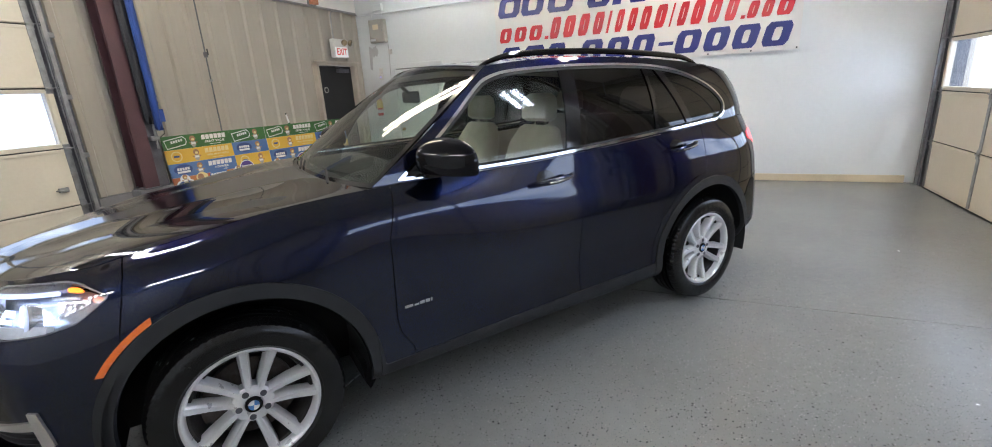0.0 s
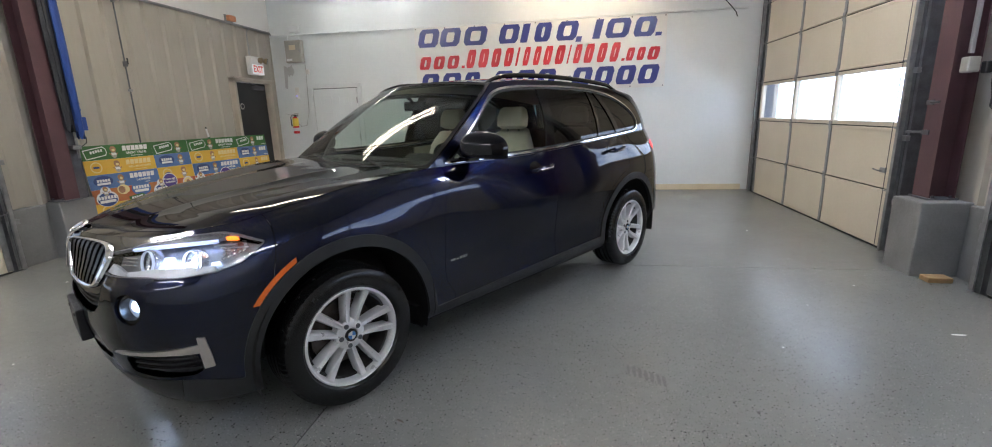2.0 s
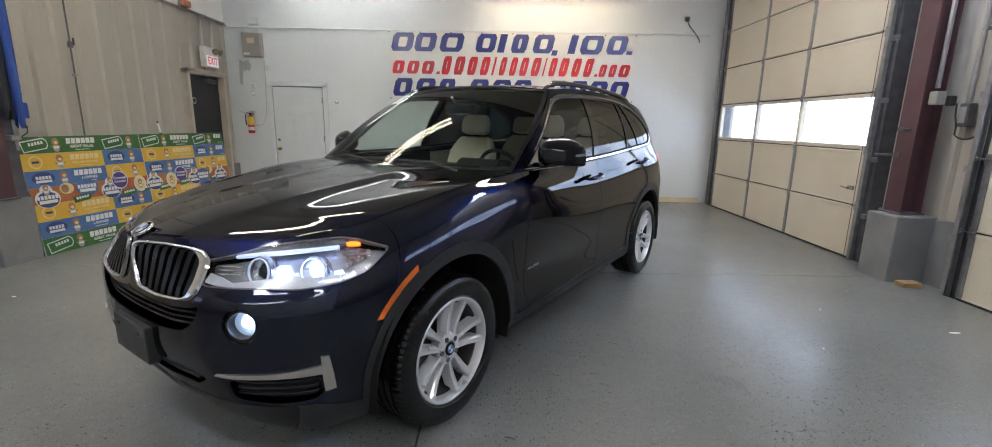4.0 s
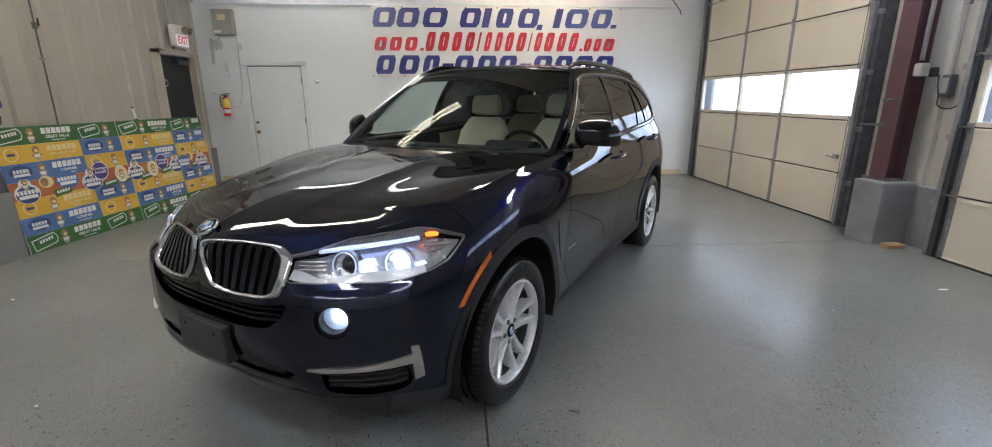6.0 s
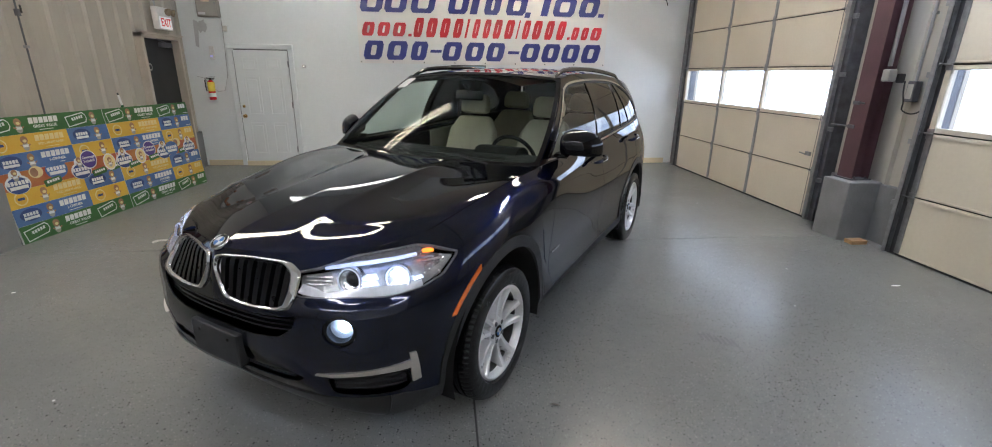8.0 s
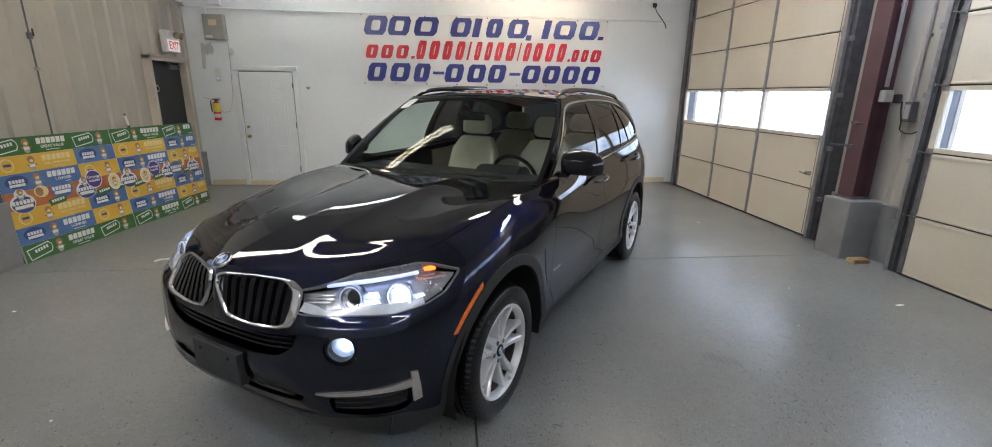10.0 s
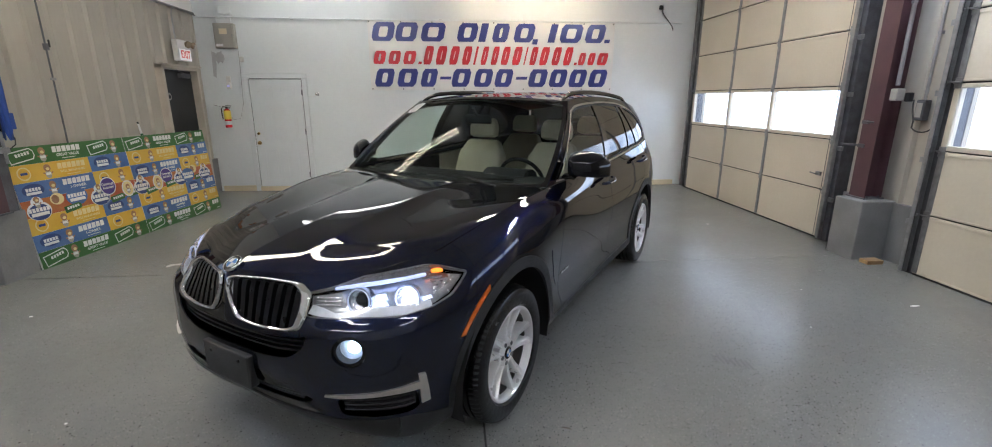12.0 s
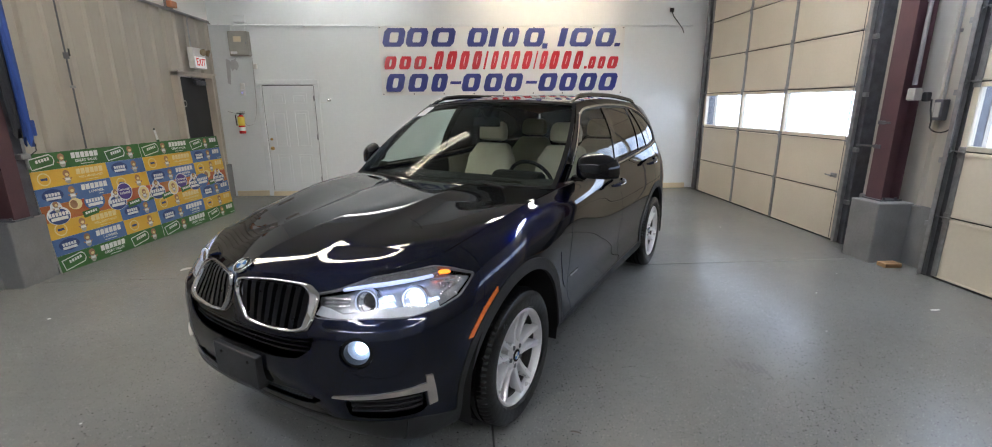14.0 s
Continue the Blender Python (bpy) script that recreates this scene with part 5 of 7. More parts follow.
    for a, z, lit in ((0.690, 0.905, False), (0.945, 0.908, True)):
        p, n = front_at(a, z)
        way = (n * 0.35 + Vector((1, 0.10, 0)) * 0.65).normalized()
        at = p - n * 0.046
        for prof, m, nm, lab in (([(0.0465, 0.028), (0.0495, 0.034), (0.0525, 0.028), (0.0495, 0.022)], M_RINGLIT, "projector_ring", "lit ring round the projector"),
                                 ([(0.053, 0.022), (0.058, 0.024), (0.058, -0.012), (0.053, -0.012)], M_REFLECT, "projector_bezel", "chrome projector bezel"),
                                 ([(0.028, 0.0), (0.044, 0.014), (0.0445, 0.0), (0.030, -0.010)], M_REFLECT, "projector_cone", "chrome cone")):
            bm = bmesh.new()
            lathe(bm, prof, 36, axis="z", close=True)
            turn_to(bm, at, way)
            bmesh.ops.scale(bm, vec=(1, sg, 1), verts=bm.verts)
            bmesh.ops.recalc_face_normals(bm, faces=bm.faces)
            part(nm, bm, m, lens, lab, smooth=True)
        bm = bmesh.new()
        lathe(bm, [(0.0001, 0.018), (0.012, 0.016), (0.022, 0.010), (0.028, 0.0), (0.029, -0.01)], 28, axis="z")
        turn_to(bm, at, way)
        bmesh.ops.scale(bm, vec=(1, sg, 1), verts=bm.verts)
        bmesh.ops.recalc_face_normals(bm, faces=bm.faces)
        part("projector_lens", bm, M_LIT if lit else M_GLOSSBLACK, lens, "lit projector lens" if lit else "dark glass projector lens", smooth=True)
    ribbon("amber_marker", [(1.088, 0.968, 1.088, 0.975), (1.105, 0.966, 1.105, 0.977), (1.125, 0.965, 1.125, 0.975), (1.136, 0.966, 1.136, 0.971)], M_AMBER, lens, "lit amber marker", side, -0.004, 0.012, n=10)
    # recessed openings
    fogw = tub.where(on_front(FOG))
    fd = on_front(FOG)
    fog = panel("fog_lamp_surround", fogw.where(lambda v: 0.014 - fd(v)), M_GLOSSBLACK, car, "gloss black fog lamp surround", side, -0.004, 0.04)
    panel("fog_lamp_bowl", fogw.where(lambda v: fd(v) - 0.008), M_TRAY, fog, "bright fog lamp bowl", side, -0.045, -0.04)
    fl_lens = panel("fog_lamp_lens", fogw.where(lambda v: fd(v) - 0.0135), M_LENS, fog, "clear fog lamp lens", side, -0.006, 0)
    fl_lens.visible_shadow = False
    p, n = front_at(0.667, 0.716)
    bm = bmesh.new()
    lathe(bm, [(0.0001, 0.020), (0.012, 0.018), (0.021, 0.010), (0.026, 0.0)], 24, axis="z")
    turn_to(bm, p - n * 0.034, n)
    bmesh.ops.scale(bm, vec=(1, sg, 1), verts=bm.verts)
    bmesh.ops.recalc_face_normals(bm, faces=bm.faces)
    part("fog_lamp_bulb", bm, M_FOGLIT, fog, "lit fog lamp bulb", smooth=True)
    panel("pocket_backing", tub.where(on_front(POCKET)), M_CLAD, car, "black bumper pocket", side, -0.040, -0.038)
    for zz in (0.435, 0.460, 0.484):
        ribbon("pocket_slat", [(0.605, zz - 0.003, 0.605, zz + 0.003), (0.915, zz + 0.001, 0.915, zz + 0.007)], M_CLAD, car, "", side, -0.014, 0.02)
    ribbon("bumper_trim", [(0.540, 0.5165, 0.540, 0.520), (0.60, 0.5135, 0.60, 0.5275), (0.736, 0.516, 0.736, 0.534), (0.82, 0.518, 0.82, 0.541), (0.93, 0.516, 0.93, 0.551)], M_BLADE, car, "satin silver bumper trim", side, 0.013, 0.022)
    ribbon("bumper_trim_end", [(0.936, 0.440, 0.976, 0.444), (0.930, 0.50, 0.970, 0.50), (0.926, 0.584, 0.956, 0.580)], M_BLADE, car, "satin silver trim end", side, 0.011, 0.03, n=16)
    refl = body.where(lambda v: r_front(v) - ARCH_OUT - 0.004).where(lambda v: ARCH_OUT + 0.026 - r_front(v)).where(lambda v: v[:, 0] - 0.245).where(lambda v: v[:, 2] - 0.672)
    panel("side_reflector", refl, M_AMBERREF, car, "orange side reflector", side, 0.004, 0.01)

panel("intake_backing", tub.where(on_front(INTAKE)), M_LINER, car, "black intake backing", "both", -0.060, -0.055)
for zz in (0.676, 0.698, 0.720):
    ribbon("intake_slat", [(-0.43, zz + 0.012, -0.43, zz + 0.019), (-0.3, zz, -0.3, zz + 0.008), (0, zz, 0, zz + 0.008), (0.3, zz, 0.3, zz + 0.008), (0.43, zz + 0.012, 0.43, zz + 0.019)], M_SLAT, car, "black intake slat", "left", -0.018, 0.03, n=60, m=3)
panel("lower_intake_backing", tub.where(on_front(LOWER)), M_LINER, car, "black lower intake", "both", -0.045, -0.04)
for zz in (0.460, 0.476, 0.492):
    ribbon("lower_intake_slat", [(-0.41, zz - 0.002, -0.41, zz + 0.003), (0.41, zz - 0.002, 0.41, zz + 0.003)], M_CLAD, car, "black intake slat", "left", -0.012, 0.02, n=60, m=3)
bm = bmesh.new()
box(bm, 0.925, 0.972, -0.165, 0.165, 0.468, 0.624, bevel=0.008, seg=2)
plate = part("plate_bracket", bm, M_CLAD, car, "empty black licence plate bracket")
for y in (-0.10, 0.10):
    bm = bmesh.new()
    disc(bm, (0.972, y, 0.588), 0.008, "x", 0.003, 12)
    part("bracket_hole", bm, M_LINER, plate, "screw hole")
# round badge on the bonnet's nose
bp, bn = Vector((0.874, 0, 0.990)), Vector((0.52, 0, 0.85)).normalized()
for prof, m, nm, lab in (([(0.0001, 0.006), (0.030, 0.006), (0.038, 0.004), (0.041, -0.004)], M_GLOSSBLACK, "badge", "round badge on the bonnet"),
                         ([(0.0385, 0.0035), (0.041, 0.007), (0.043, 0.003), (0.043, -0.004)], M_CHROME, "badge_rim", ""),
                         ([(0.024, 0.0062), (0.0255, 0.0085), (0.027, 0.0062)], M_CHROME, "badge_inner_rim", "")):
    bm = bmesh.new()
    lathe(bm, prof, 40, axis="z")
    turn_to(bm, bp, bn)
    bmesh.ops.recalc_face_normals(bm, faces=bm.faces)
    part(nm, bm, m, car, lab, smooth=True)
for k in range(4):
    bm = bmesh.new()
    a0 = math.pi / 2 * k
    prism(bm, [(0, 0)] + [(0.024 * math.cos(a0 + math.pi / 2 * j / 8), 0.024 * math.sin(a0 + math.pi / 2 * j / 8)) for j in range(9)], "z", 0.0055, 0.0075)
    turn_to(bm, bp, bn)
    part("badge_field", bm, M_BLUE if k % 2 else M_BADGEWHITE, car)

# ---- the car: sides ----


def mirror_mesh(sg):
    """A door mirror cap: domed above, nearly flat below, with a blunt rear rim."""
    bm = bmesh.new()
    bmesh.ops.create_uvsphere(bm, u_segments=48, v_segments=32, radius=1)
    for v in bm.verts:
        x, y, z = v.co
        p = 3.0
        n = (abs(x) ** p + abs(y) ** p + abs(z) ** p) ** (1 / p)
        x, y, z = x / n, y / n, z / n
        if x < 0:
            x *= 0.34
        taper = 1 - 0.26 * max(0, x)
        zz = z * 0.098 * taper if z > 0 else -0.060 * (1 - (1 + z) ** 2.6) * (1 - 0.10 * max(0, x))
        yy = y * 0.124 * taper - 0.012 * max(0, x)
        v.co = (-0.945 + x * 0.112 - 0.055 * y, sg * (0.998 + yy), 1.262 + zz + 0.010 * (-y) - 0.016 * max(0, y) * (z > 0))
    bmesh.ops.recalc_face_normals(bm, faces=bm.faces)
    return bm


for side, sg in (("left", 1), ("right", -1)):
    mi = part("door_mirror", mirror_mesh(sg), M_MIRRORCAP, car, "gloss dark door mirror", smooth=True, angle=60)
    bm = bmesh.new()
    prism(bm, [(-0.84, 1.186), (-0.85, 1.208), (-0.90, 1.216), (-0.96, 1.212), (-0.955, 1.186)], "y", sg * 0.84, sg * 0.945)
    bmesh.ops.bevel(bm, geom=bm.edges[:], offset=0.008, segments=2, affect="EDGES")
    part("mirror_foot", bm, M_GLOSSBLACK, mi, "black mirror foot", smooth=True)
    bm = bmesh.new()
    prism(bm, [(sg * (0.985 + 0.105 * math.cos(a) * (1 if abs(math.cos(a)) < 0.9 else 0.97)), 1.268 + 0.062 * math.sin(a)) for a in np.linspace(0, 2 * math.pi, 33)[:-1]], "x", -0.984, -0.980)
    part("mirror_glass", bm, M_CHROME, mi, "mirror glass")
    for x0, x1, z0, z1, yy in ((-1.448, -1.690, 1.068, 1.088, 0.952), (-2.505, -2.735, 1.118, 1.148, 0.956)):
        n = 15
        bm = bmesh.new()
        pts = []
        for k in range(n):
            f = k / (n - 1)
            bow = math.sin(math.pi * f) ** 0.45
            pts.append((x0 + (x1 - x0) * f, sg * (yy - 0.014 + 0.046 * bow), z0 + (z1 - z0) * f))
        tube(bm, pts, [0.0085 + 0.008 * math.sin(math.pi * k / (n - 1)) ** 0.5 for k in range(n)], 12)
        bmesh.ops.recalc_face_normals(bm, faces=bm.faces)
        hd = part("door_handle", bm, M_PAINT, car, "body-coloured bar handle", smooth=True)
        bm = bmesh.new()
        tube(bm, [(p[0], p[1] + sg * 0.016, p[2] - 0.002) for p in pts[3:-3]], 0.0045, 8)
        part("handle_strip", bm, M_CHROME, hd, "thin chrome strip", smooth=True)
        # no hollow here: a black patch on the skin gives the recess its shade
        cup = tub.where(lambda v: 1 - np.hypot((v[:, 0] - (x0 * 0.62 + x1 * 0.38)) / 0.062, (v[:, 2] - (z0 + z1) / 2 - 0.004) / 0.042)).where(lambda v: v[:, 1] - 0.5)
        panel("handle_cup_shade", cup, M_GLOSSBLACK, hd, "black patch laid on for the shaded handle recess", side, 0.0012, 0)
    # crease behind the wheel arch
    def round_at(x):
        return float(np.interp(-x, -TUB_P[60:, 30, 0], TUB_ARC[60:, 0]))
    ribbon("wing_crease", [(round_at(x) - 0.004, z, round_at(x) + 0.004, z + 0.002) for x, z in ((-0.478, 0.82), (-0.50, 0.755), (-0.527, 0.688), (-0.548, 0.63), (-0.575, 0.583), (-0.60, 0.553), (-0.632, 0.540))], M_PAINT, car, "raised edge behind the wheel arch", side, 0.0025, 0.003)
    # roof rail
    n = 40
    bm = bmesh.new()
    pts = []
    for k in range(n):
        f = k / (n - 1)
        x = -1.33 - 1.80 * f
        lift = 0.036 * (min(1, f / 0.10, (1 - f) / 0.10)) ** 0.6
        pts.append((x, sg * (float(side_y(np.array([x]), roof_edge_z(np.array([x])))[0]) - 0.045), float(roof_edge_z(np.array([x]))[0]) + lift))
    tube(bm, pts, [0.010 + 0.008 * min(1, 8 * (k / (n - 1)), 8 * (1 - k / (n - 1))) for k in range(n)], 10)
    bmesh.ops.recalc_face_normals(bm, faces=bm.faces)
    part("roof_rail", bm, M_GLOSSBLACK, car, "gloss black roof rail", smooth=True)
    # sweeping badge bars on the front door, unreadable
    for k, (a, w, h) in enumerate(((0.0, 0.040, 0.014), (0.047, 0.022, 0.010), (0.075, 0.024, 0.017), (0.104, 0.022, 0.017), (0.131, 0.008, 0.017))):
        xx = -0.676 - a
        ribbon("door_badge_bar", [(round_at(xx) , 0.600, round_at(xx) , 0.600 + h), (round_at(xx - w), 0.600, round_at(xx - w), 0.600 + h)], M_CHROME, car, "small chrome badge bar", side, 0.003, 0.003, n=6, m=3)
# wipers
for y0, y1, xb in ((0.60, -0.02, -0.60), (-0.10, -0.66, -0.585)):
    bm = bmesh.new()
    pts = []
    for k in range(9):
        f = k / 8
        y = y0 + (y1 - y0) * f
        x = -0.545 - 0.145 * (y / 0.8) ** 2 - 0.015
        pts.append((x, y, 1.185 + 0.004 * math.sin(math.pi * f)))
    tube(bm, pts, 0.008, 6)
    wp = part("wiper", bm, M_BLACKRUB, car, "black windscreen wiper", smooth=True)
    bm = bmesh.new()
    tube(bm, [(-0.50, y0 - 0.05, 1.165), (-0.555, (y0 + y1) / 2, 1.198)], 0.007, 6)
    part("wiper_arm", bm, M_BLACKRUB, wp, "black wiper arm", smooth=True)
bm = bmesh.new()
prof = [(-0.42, 1.120), (-0.50, 1.158), (-0.60, 1.150), (-0.70, 1.14), (-0.70, 1.09), (-0.42, 1.09)]
prism(bm, prof, "y", -0.78, 0.78)
part("cowl", bm, M_CLAD, car, "black cowl panel")

# ---- the car: cabin ----


def seat(x, y, parent):
    s = new("seat")
    s.parent = parent
    s["label"] = "beige leather seat"
    s.matrix_local = pose(x, y, 0)

    def cushion(name, rows, width, mat, lab=""):
        """A rounded slab swept through (x, z, thickness, half width) rows."""
        bm = bmesh.new()
        rings = []
        for cx, cz, th, hw, ax, az in rows:
            ring = []
            for k in range(24):
                a = 2 * math.pi * k / 24
                c, sn = math.cos(a), math.sin(a)
                u = hw * (abs(c) ** 0.55) * (1 if c > 0 else -1)
                w = th * (abs(sn) ** 0.6) * (1 if sn > 0 else -1)
                wing = 0.025 * (abs(u) / max(0.01, hw)) ** 4 * (1 if w > 0 else 0)
                ring.append(bm.verts.new((cx + (w + wing) * ax, u, cz + (w + wing) * az)))
            rings.append(ring)
        for p, q in zip(rings, rings[1:]):
            for k in range(24):
                bm.faces.new((p[k], p[(k + 1) % 24], q[(k + 1) % 24], q[k]))
        bm.faces.new(rings[0][::-1])
        bm.faces.new(rings[-1])
        bmesh.ops.recalc_face_normals(bm, faces=bm.faces)
        return part(name, bm, mat, s, lab, smooth=True, angle=50)
    cushion("seat_cushion", [(0.24, 0.70, 0.03, 0.20, 0.2, 1), (0.22, 0.72, 0.065, 0.25, 0.1, 1), (0.0, 0.70, 0.075, 0.26, 0, 1), (-0.22, 0.68, 0.07, 0.25, 0, 1), (-0.27, 0.68, 0.03, 0.22, 0, 1)], 0.5, M_LEATHER)
    cushion("backrest", [(-0.21, 0.70, 0.04, 0.22, 1, 0.2), (-0.24, 0.76, 0.075, 0.255, 1, 0.25), (-0.30, 0.98, 0.075, 0.26, 1, 0.25), (-0.36, 1.18, 0.07, 0.235, 1, 0.25), (-0.40, 1.29, 0.05, 0.17, 1, 0.2), (-0.405, 1.31, 0.02, 0.14, 1, 0.2)], 0.5, M_LEATHER)
    cushion("headrest", [(-0.400, 1.335, 0.03, 0.10, 1, 0.1), (-0.395, 1.355, 0.055, 0.135, 1, 0.1), (-0.405, 1.43, 0.055, 0.14, 1, 0.1), (-0.415, 1.49, 0.045, 0.12, 1, 0.1), (-0.42, 1.51, 0.015, 0.09, 1, 0.1)], 0.3, M_LEATHER)
    for yy in (-0.06, 0.06):
        part("headrest_post", tubem([(-0.40, yy, 1.28), (-0.40, yy, 1.36)], 0.007, 8), M_CHROME, s)
    return s


for x, y in ((-1.52, 0.37), (-1.52, -0.37), (-2.42, 0.38), (-2.42, -0.38)):
    seat(x, y, car)
bm = bmesh.new()
prism(bm, [(-0.60, 1.135), (-0.66, 1.155), (-0.98, 1.165), (-1.10, 1.125), (-1.12, 1.02), (-1.02, 0.80), (-0.90, 0.60), (-0.60, 0.60)], "y", -0.76, 0.76)
bmesh.ops.bevel(bm, geom=bm.edges[:], offset=0.02, segments=2, affect="EDGES")
part("dashboard", bm, M_DASH, car, "black soft dashboard", smooth=True)
bm = bmesh.new()
prism(bm, [(-0.88, 1.15), (-0.95, 1.205), (-1.08, 1.195), (-1.13, 1.11), (-1.0, 1.07)], "y", 0.20, 0.56)
bmesh.ops.bevel(bm, geom=bm.edges[:], offset=0.015, segments=2, affect="EDGES")
part("instrument_hood", bm, M_DASH, car, "black instrument hood", smooth=True)
part("centre_console", boxm(-1.7, -1.0, -0.12, 0.12, 0.45, 0.80, bevel=0.03, seg=2), M_DASH, car, "black centre console")
part("carpet", boxm(-3.4, -0.6, -0.80, 0.80, 0.40, 0.46), M_DASH, car, "black carpet")
bm = bmesh.new()
cw_at, cw_way = Vector((-1.23, 0.37, 1.09)), Vector((-0.90, 0, 0.42)).normalized()
lathe(bm, [(0.178 + 0.015 * math.cos(a), 0.015 * math.sin(a)) for a in np.linspace(0, 2 * math.pi, 13)[:-1]], 48, axis="z", close=True)
turn_to(bm, cw_at, cw_way)
st = part("steering_wheel", bm, M_DASH, car, "black leather steering wheel", smooth=True)
bm = bmesh.new()
lathe(bm, [(0.0001, 0.02), (0.05, 0.016), (0.075, -0.005), (0.07, -0.03), (0.0001, -0.03)], 32, axis="z")
box(bm, -0.03, 0.03, -0.175, 0.175, -0.012, 0.004, bevel=0.004)
turn_to(bm, cw_at, cw_way)
part("wheel_boss", bm, M_DASH, st, smooth=True)
bm = bmesh.new()
box(bm, -1.205, -1.18, -0.12, 0.12, 1.50, 1.57, bevel=0.010, seg=2)
tube(bm, [(-1.18, 0, 1.56), (-1.12, 0, 1.62)], 0.012, 8)
part("rear_view_mirror", bm, M_GLOSSBLACK, car, "black rear view mirror", smooth=True)
part("rear_shelf", boxm(-3.5, -2.95, -0.7, 0.7, 0.9, 1.0, bevel=0.02), M_DASH, car, "black load cover")
for sg in (1, -1):
    bm = bmesh.new()
    prism(bm, [(-0.75, 1.14), (-0.75, 0.55), (-1.76, 0.50), (-1.76, 1.16)], "y", sg * 0.80, sg * 0.84)
    part("front_door_card", bm, M_DASH, car, "black door lining")
    bm = bmesh.new()
    prism(bm, [(-1.78, 1.16), (-1.78, 0.50), (-2.60, 0.55), (-2.80, 1.20)], "y", sg * 0.80, sg * 0.84)
    part("rear_door_card", bm, M_LEATHER, car, "beige door lining")
# sticker on the windscreen's upper corner
sq = ws.cut(np.minimum(np.minimum(0.945 - W_q, W_q - 0.79), np.minimum(0.945 - W_p, W_p - 0.80)))
panel("windscreen_sticker", sq, M_BADGEWHITE, car, "white paper sticker", "right", 0.002, 0)

# the lit bulbs in the headlamps
for sg in (1, -1):
    p, n = front_at(0.900, 0.890)
    la = new("headlamp_bulb", bpy.data.lights.new("headlamp_bulb", "POINT"))
    la.data.energy, la.data.color, la.data.shadow_soft_size = 2.6, (0.75, 0.86, 1.0), 0.02
    la.parent = car
    q = p - n * 0.018 + Vector((0.0, -0.06, -0.02))
    la.location = (q.x, sg * q.y, q.z)

# ---- columns, piers and fittings of the side walls ----


def column(name, x0, x1, y0, y1, label):
    c = thing(name, label, "column", group="steel columns", kind="structure")
    pier = part("pier", boxm(min(x0, x1), max(x0, x1), y0 - 0.13, y1 + 0.03, -0.02, 0.64, bevel=0.012, seg=2), M_CONCRETE, c, "grey painted concrete pier")
    return c


def steel_post(c, x_in, x_out, y0, y1):
    """A rolled I-section standing on its pier, flanges facing along x."""
    s = 1 if x_out > x_in else -1
    for a, b in ((x_in, x_in + s * 0.014), (x_out - s * 0.014, x_out)):
        part("flange", boxm(min(a, b), max(a, b), y0, y1, 0.655, ZC), M_MAROON, c, "maroon painted flange")
    m = (y0 + y1) / 2
    part("web", boxm(min(x_in + s * 0.0145, x_out - s * 0.0145), max(x_in + s * 0.0145, x_out - s * 0.0145), m - 0.006, m + 0.006, 0.655, ZC), M_MAROON, c)
    part("base_plate", boxm(min(x_in, x_out) - 0.02, max(x_in, x_out) + 0.02, y0 - 0.02, y1 + 0.02, 0.638, 0.656, bevel=0.003), M_DARKSTEEL, c, "dark steel base plate")
    for dx in (0.03, 0.16):
        bm = bmesh.new()
        disc(bm, (x_in + s * dx, y0 - 0.002, 0.656), 0.012, "z", 0.02, 6)
        part("anchor_bolt", bm, M_DARKSTEEL, c)


col_r = column("column_right", 2.47, 2.86, 3.46, 3.66, "maroon steel column on a grey concrete pier")
steel_post(col_r, 2.60, 2.80, 3.46, 3.66)
col_l = column("column_left", -6.2, -6.005, 3.455, 3.695, "maroon steel column on a grey concrete pier")
steel_post(col_l, -5.995, -6.19, 3.385, 3.550)
part("side_channel", boxm(-6.15, -6.02, 3.556, 3.685, 0.64, 3.2, bevel=0.004), M_DARKSTEEL, col_l, "dark steel channel beside the column")

bm = bmesh.new()
box(bm, 2.51, 2.69, 3.16, 3.27, 0.0, 0.042, bevel=0.003)
M_WOOD = surf("rough_pine", (0.38, 0.25, 0.12), (0.27, 0.165, 0.075), rough=0.7, scale=4, grain=70, stretch=(1, 8, 8), bump=0.3)
tagged(finish(bm, "wood_block", M_WOOD), "short pine offcut lying against the pier", "wood block")


def pipe(name, label, pts, r, mat, cat="conduit", seg=8, clips=()):
    o = thing(name, label, cat)
    part("tube", tubem(pts, r, seg), mat, o, smooth=True)
    for c in clips:
        part("clip", boxm(c[0] - 0.02, c[0] + 0.02, c[1] - 0.02, c[1] + 0.02, c[2] - 0.015, c[2] + 0.015, bevel=0.003), M_GALV, o)
    return o


M_CONDUIT = surf("grey_conduit", (0.33, 0.33, 0.33), (0.27, 0.27, 0.27), rough=0.4, metal=0.6, scale=12)
pipe("conduit", "thin dark steel conduit running up the ribbed wall", [(XL - 0.085, 4.66, 1.0), (XL - 0.085, 4.66, ZC - 0.01)], 0.009, M_DARKSTEEL, clips=[(XL - 0.085, 4.66, 1.9), (XL - 0.085, 4.66, 3.0)])
o = thing("junction_box", "small dark conduit coupling box on the wall", "junction box")
part("box_body", boxm(XL - 0.105, XL - 0.065, 4.64, 4.685, 2.20, 2.27, bevel=0.006), M_DARKSTEEL, o)
part("box_lever", boxm(XL - 0.065, XL - 0.05, 4.67, 4.685, 2.23, 2.31, bevel=0.003), M_CABLE, o)
pipe("conduit", "grey conduit along the top of the ribbed wall", [(XL - 0.11, 2.9, 3.12), (XL - 0.11, 7.95, 3.10)], 0.020, M_CONDUIT, clips=[(XL - 0.12, 5.0, 3.115), (XL - 0.12, 6.2, 3.11), (XL - 0.12, 7.4, 3.10)])
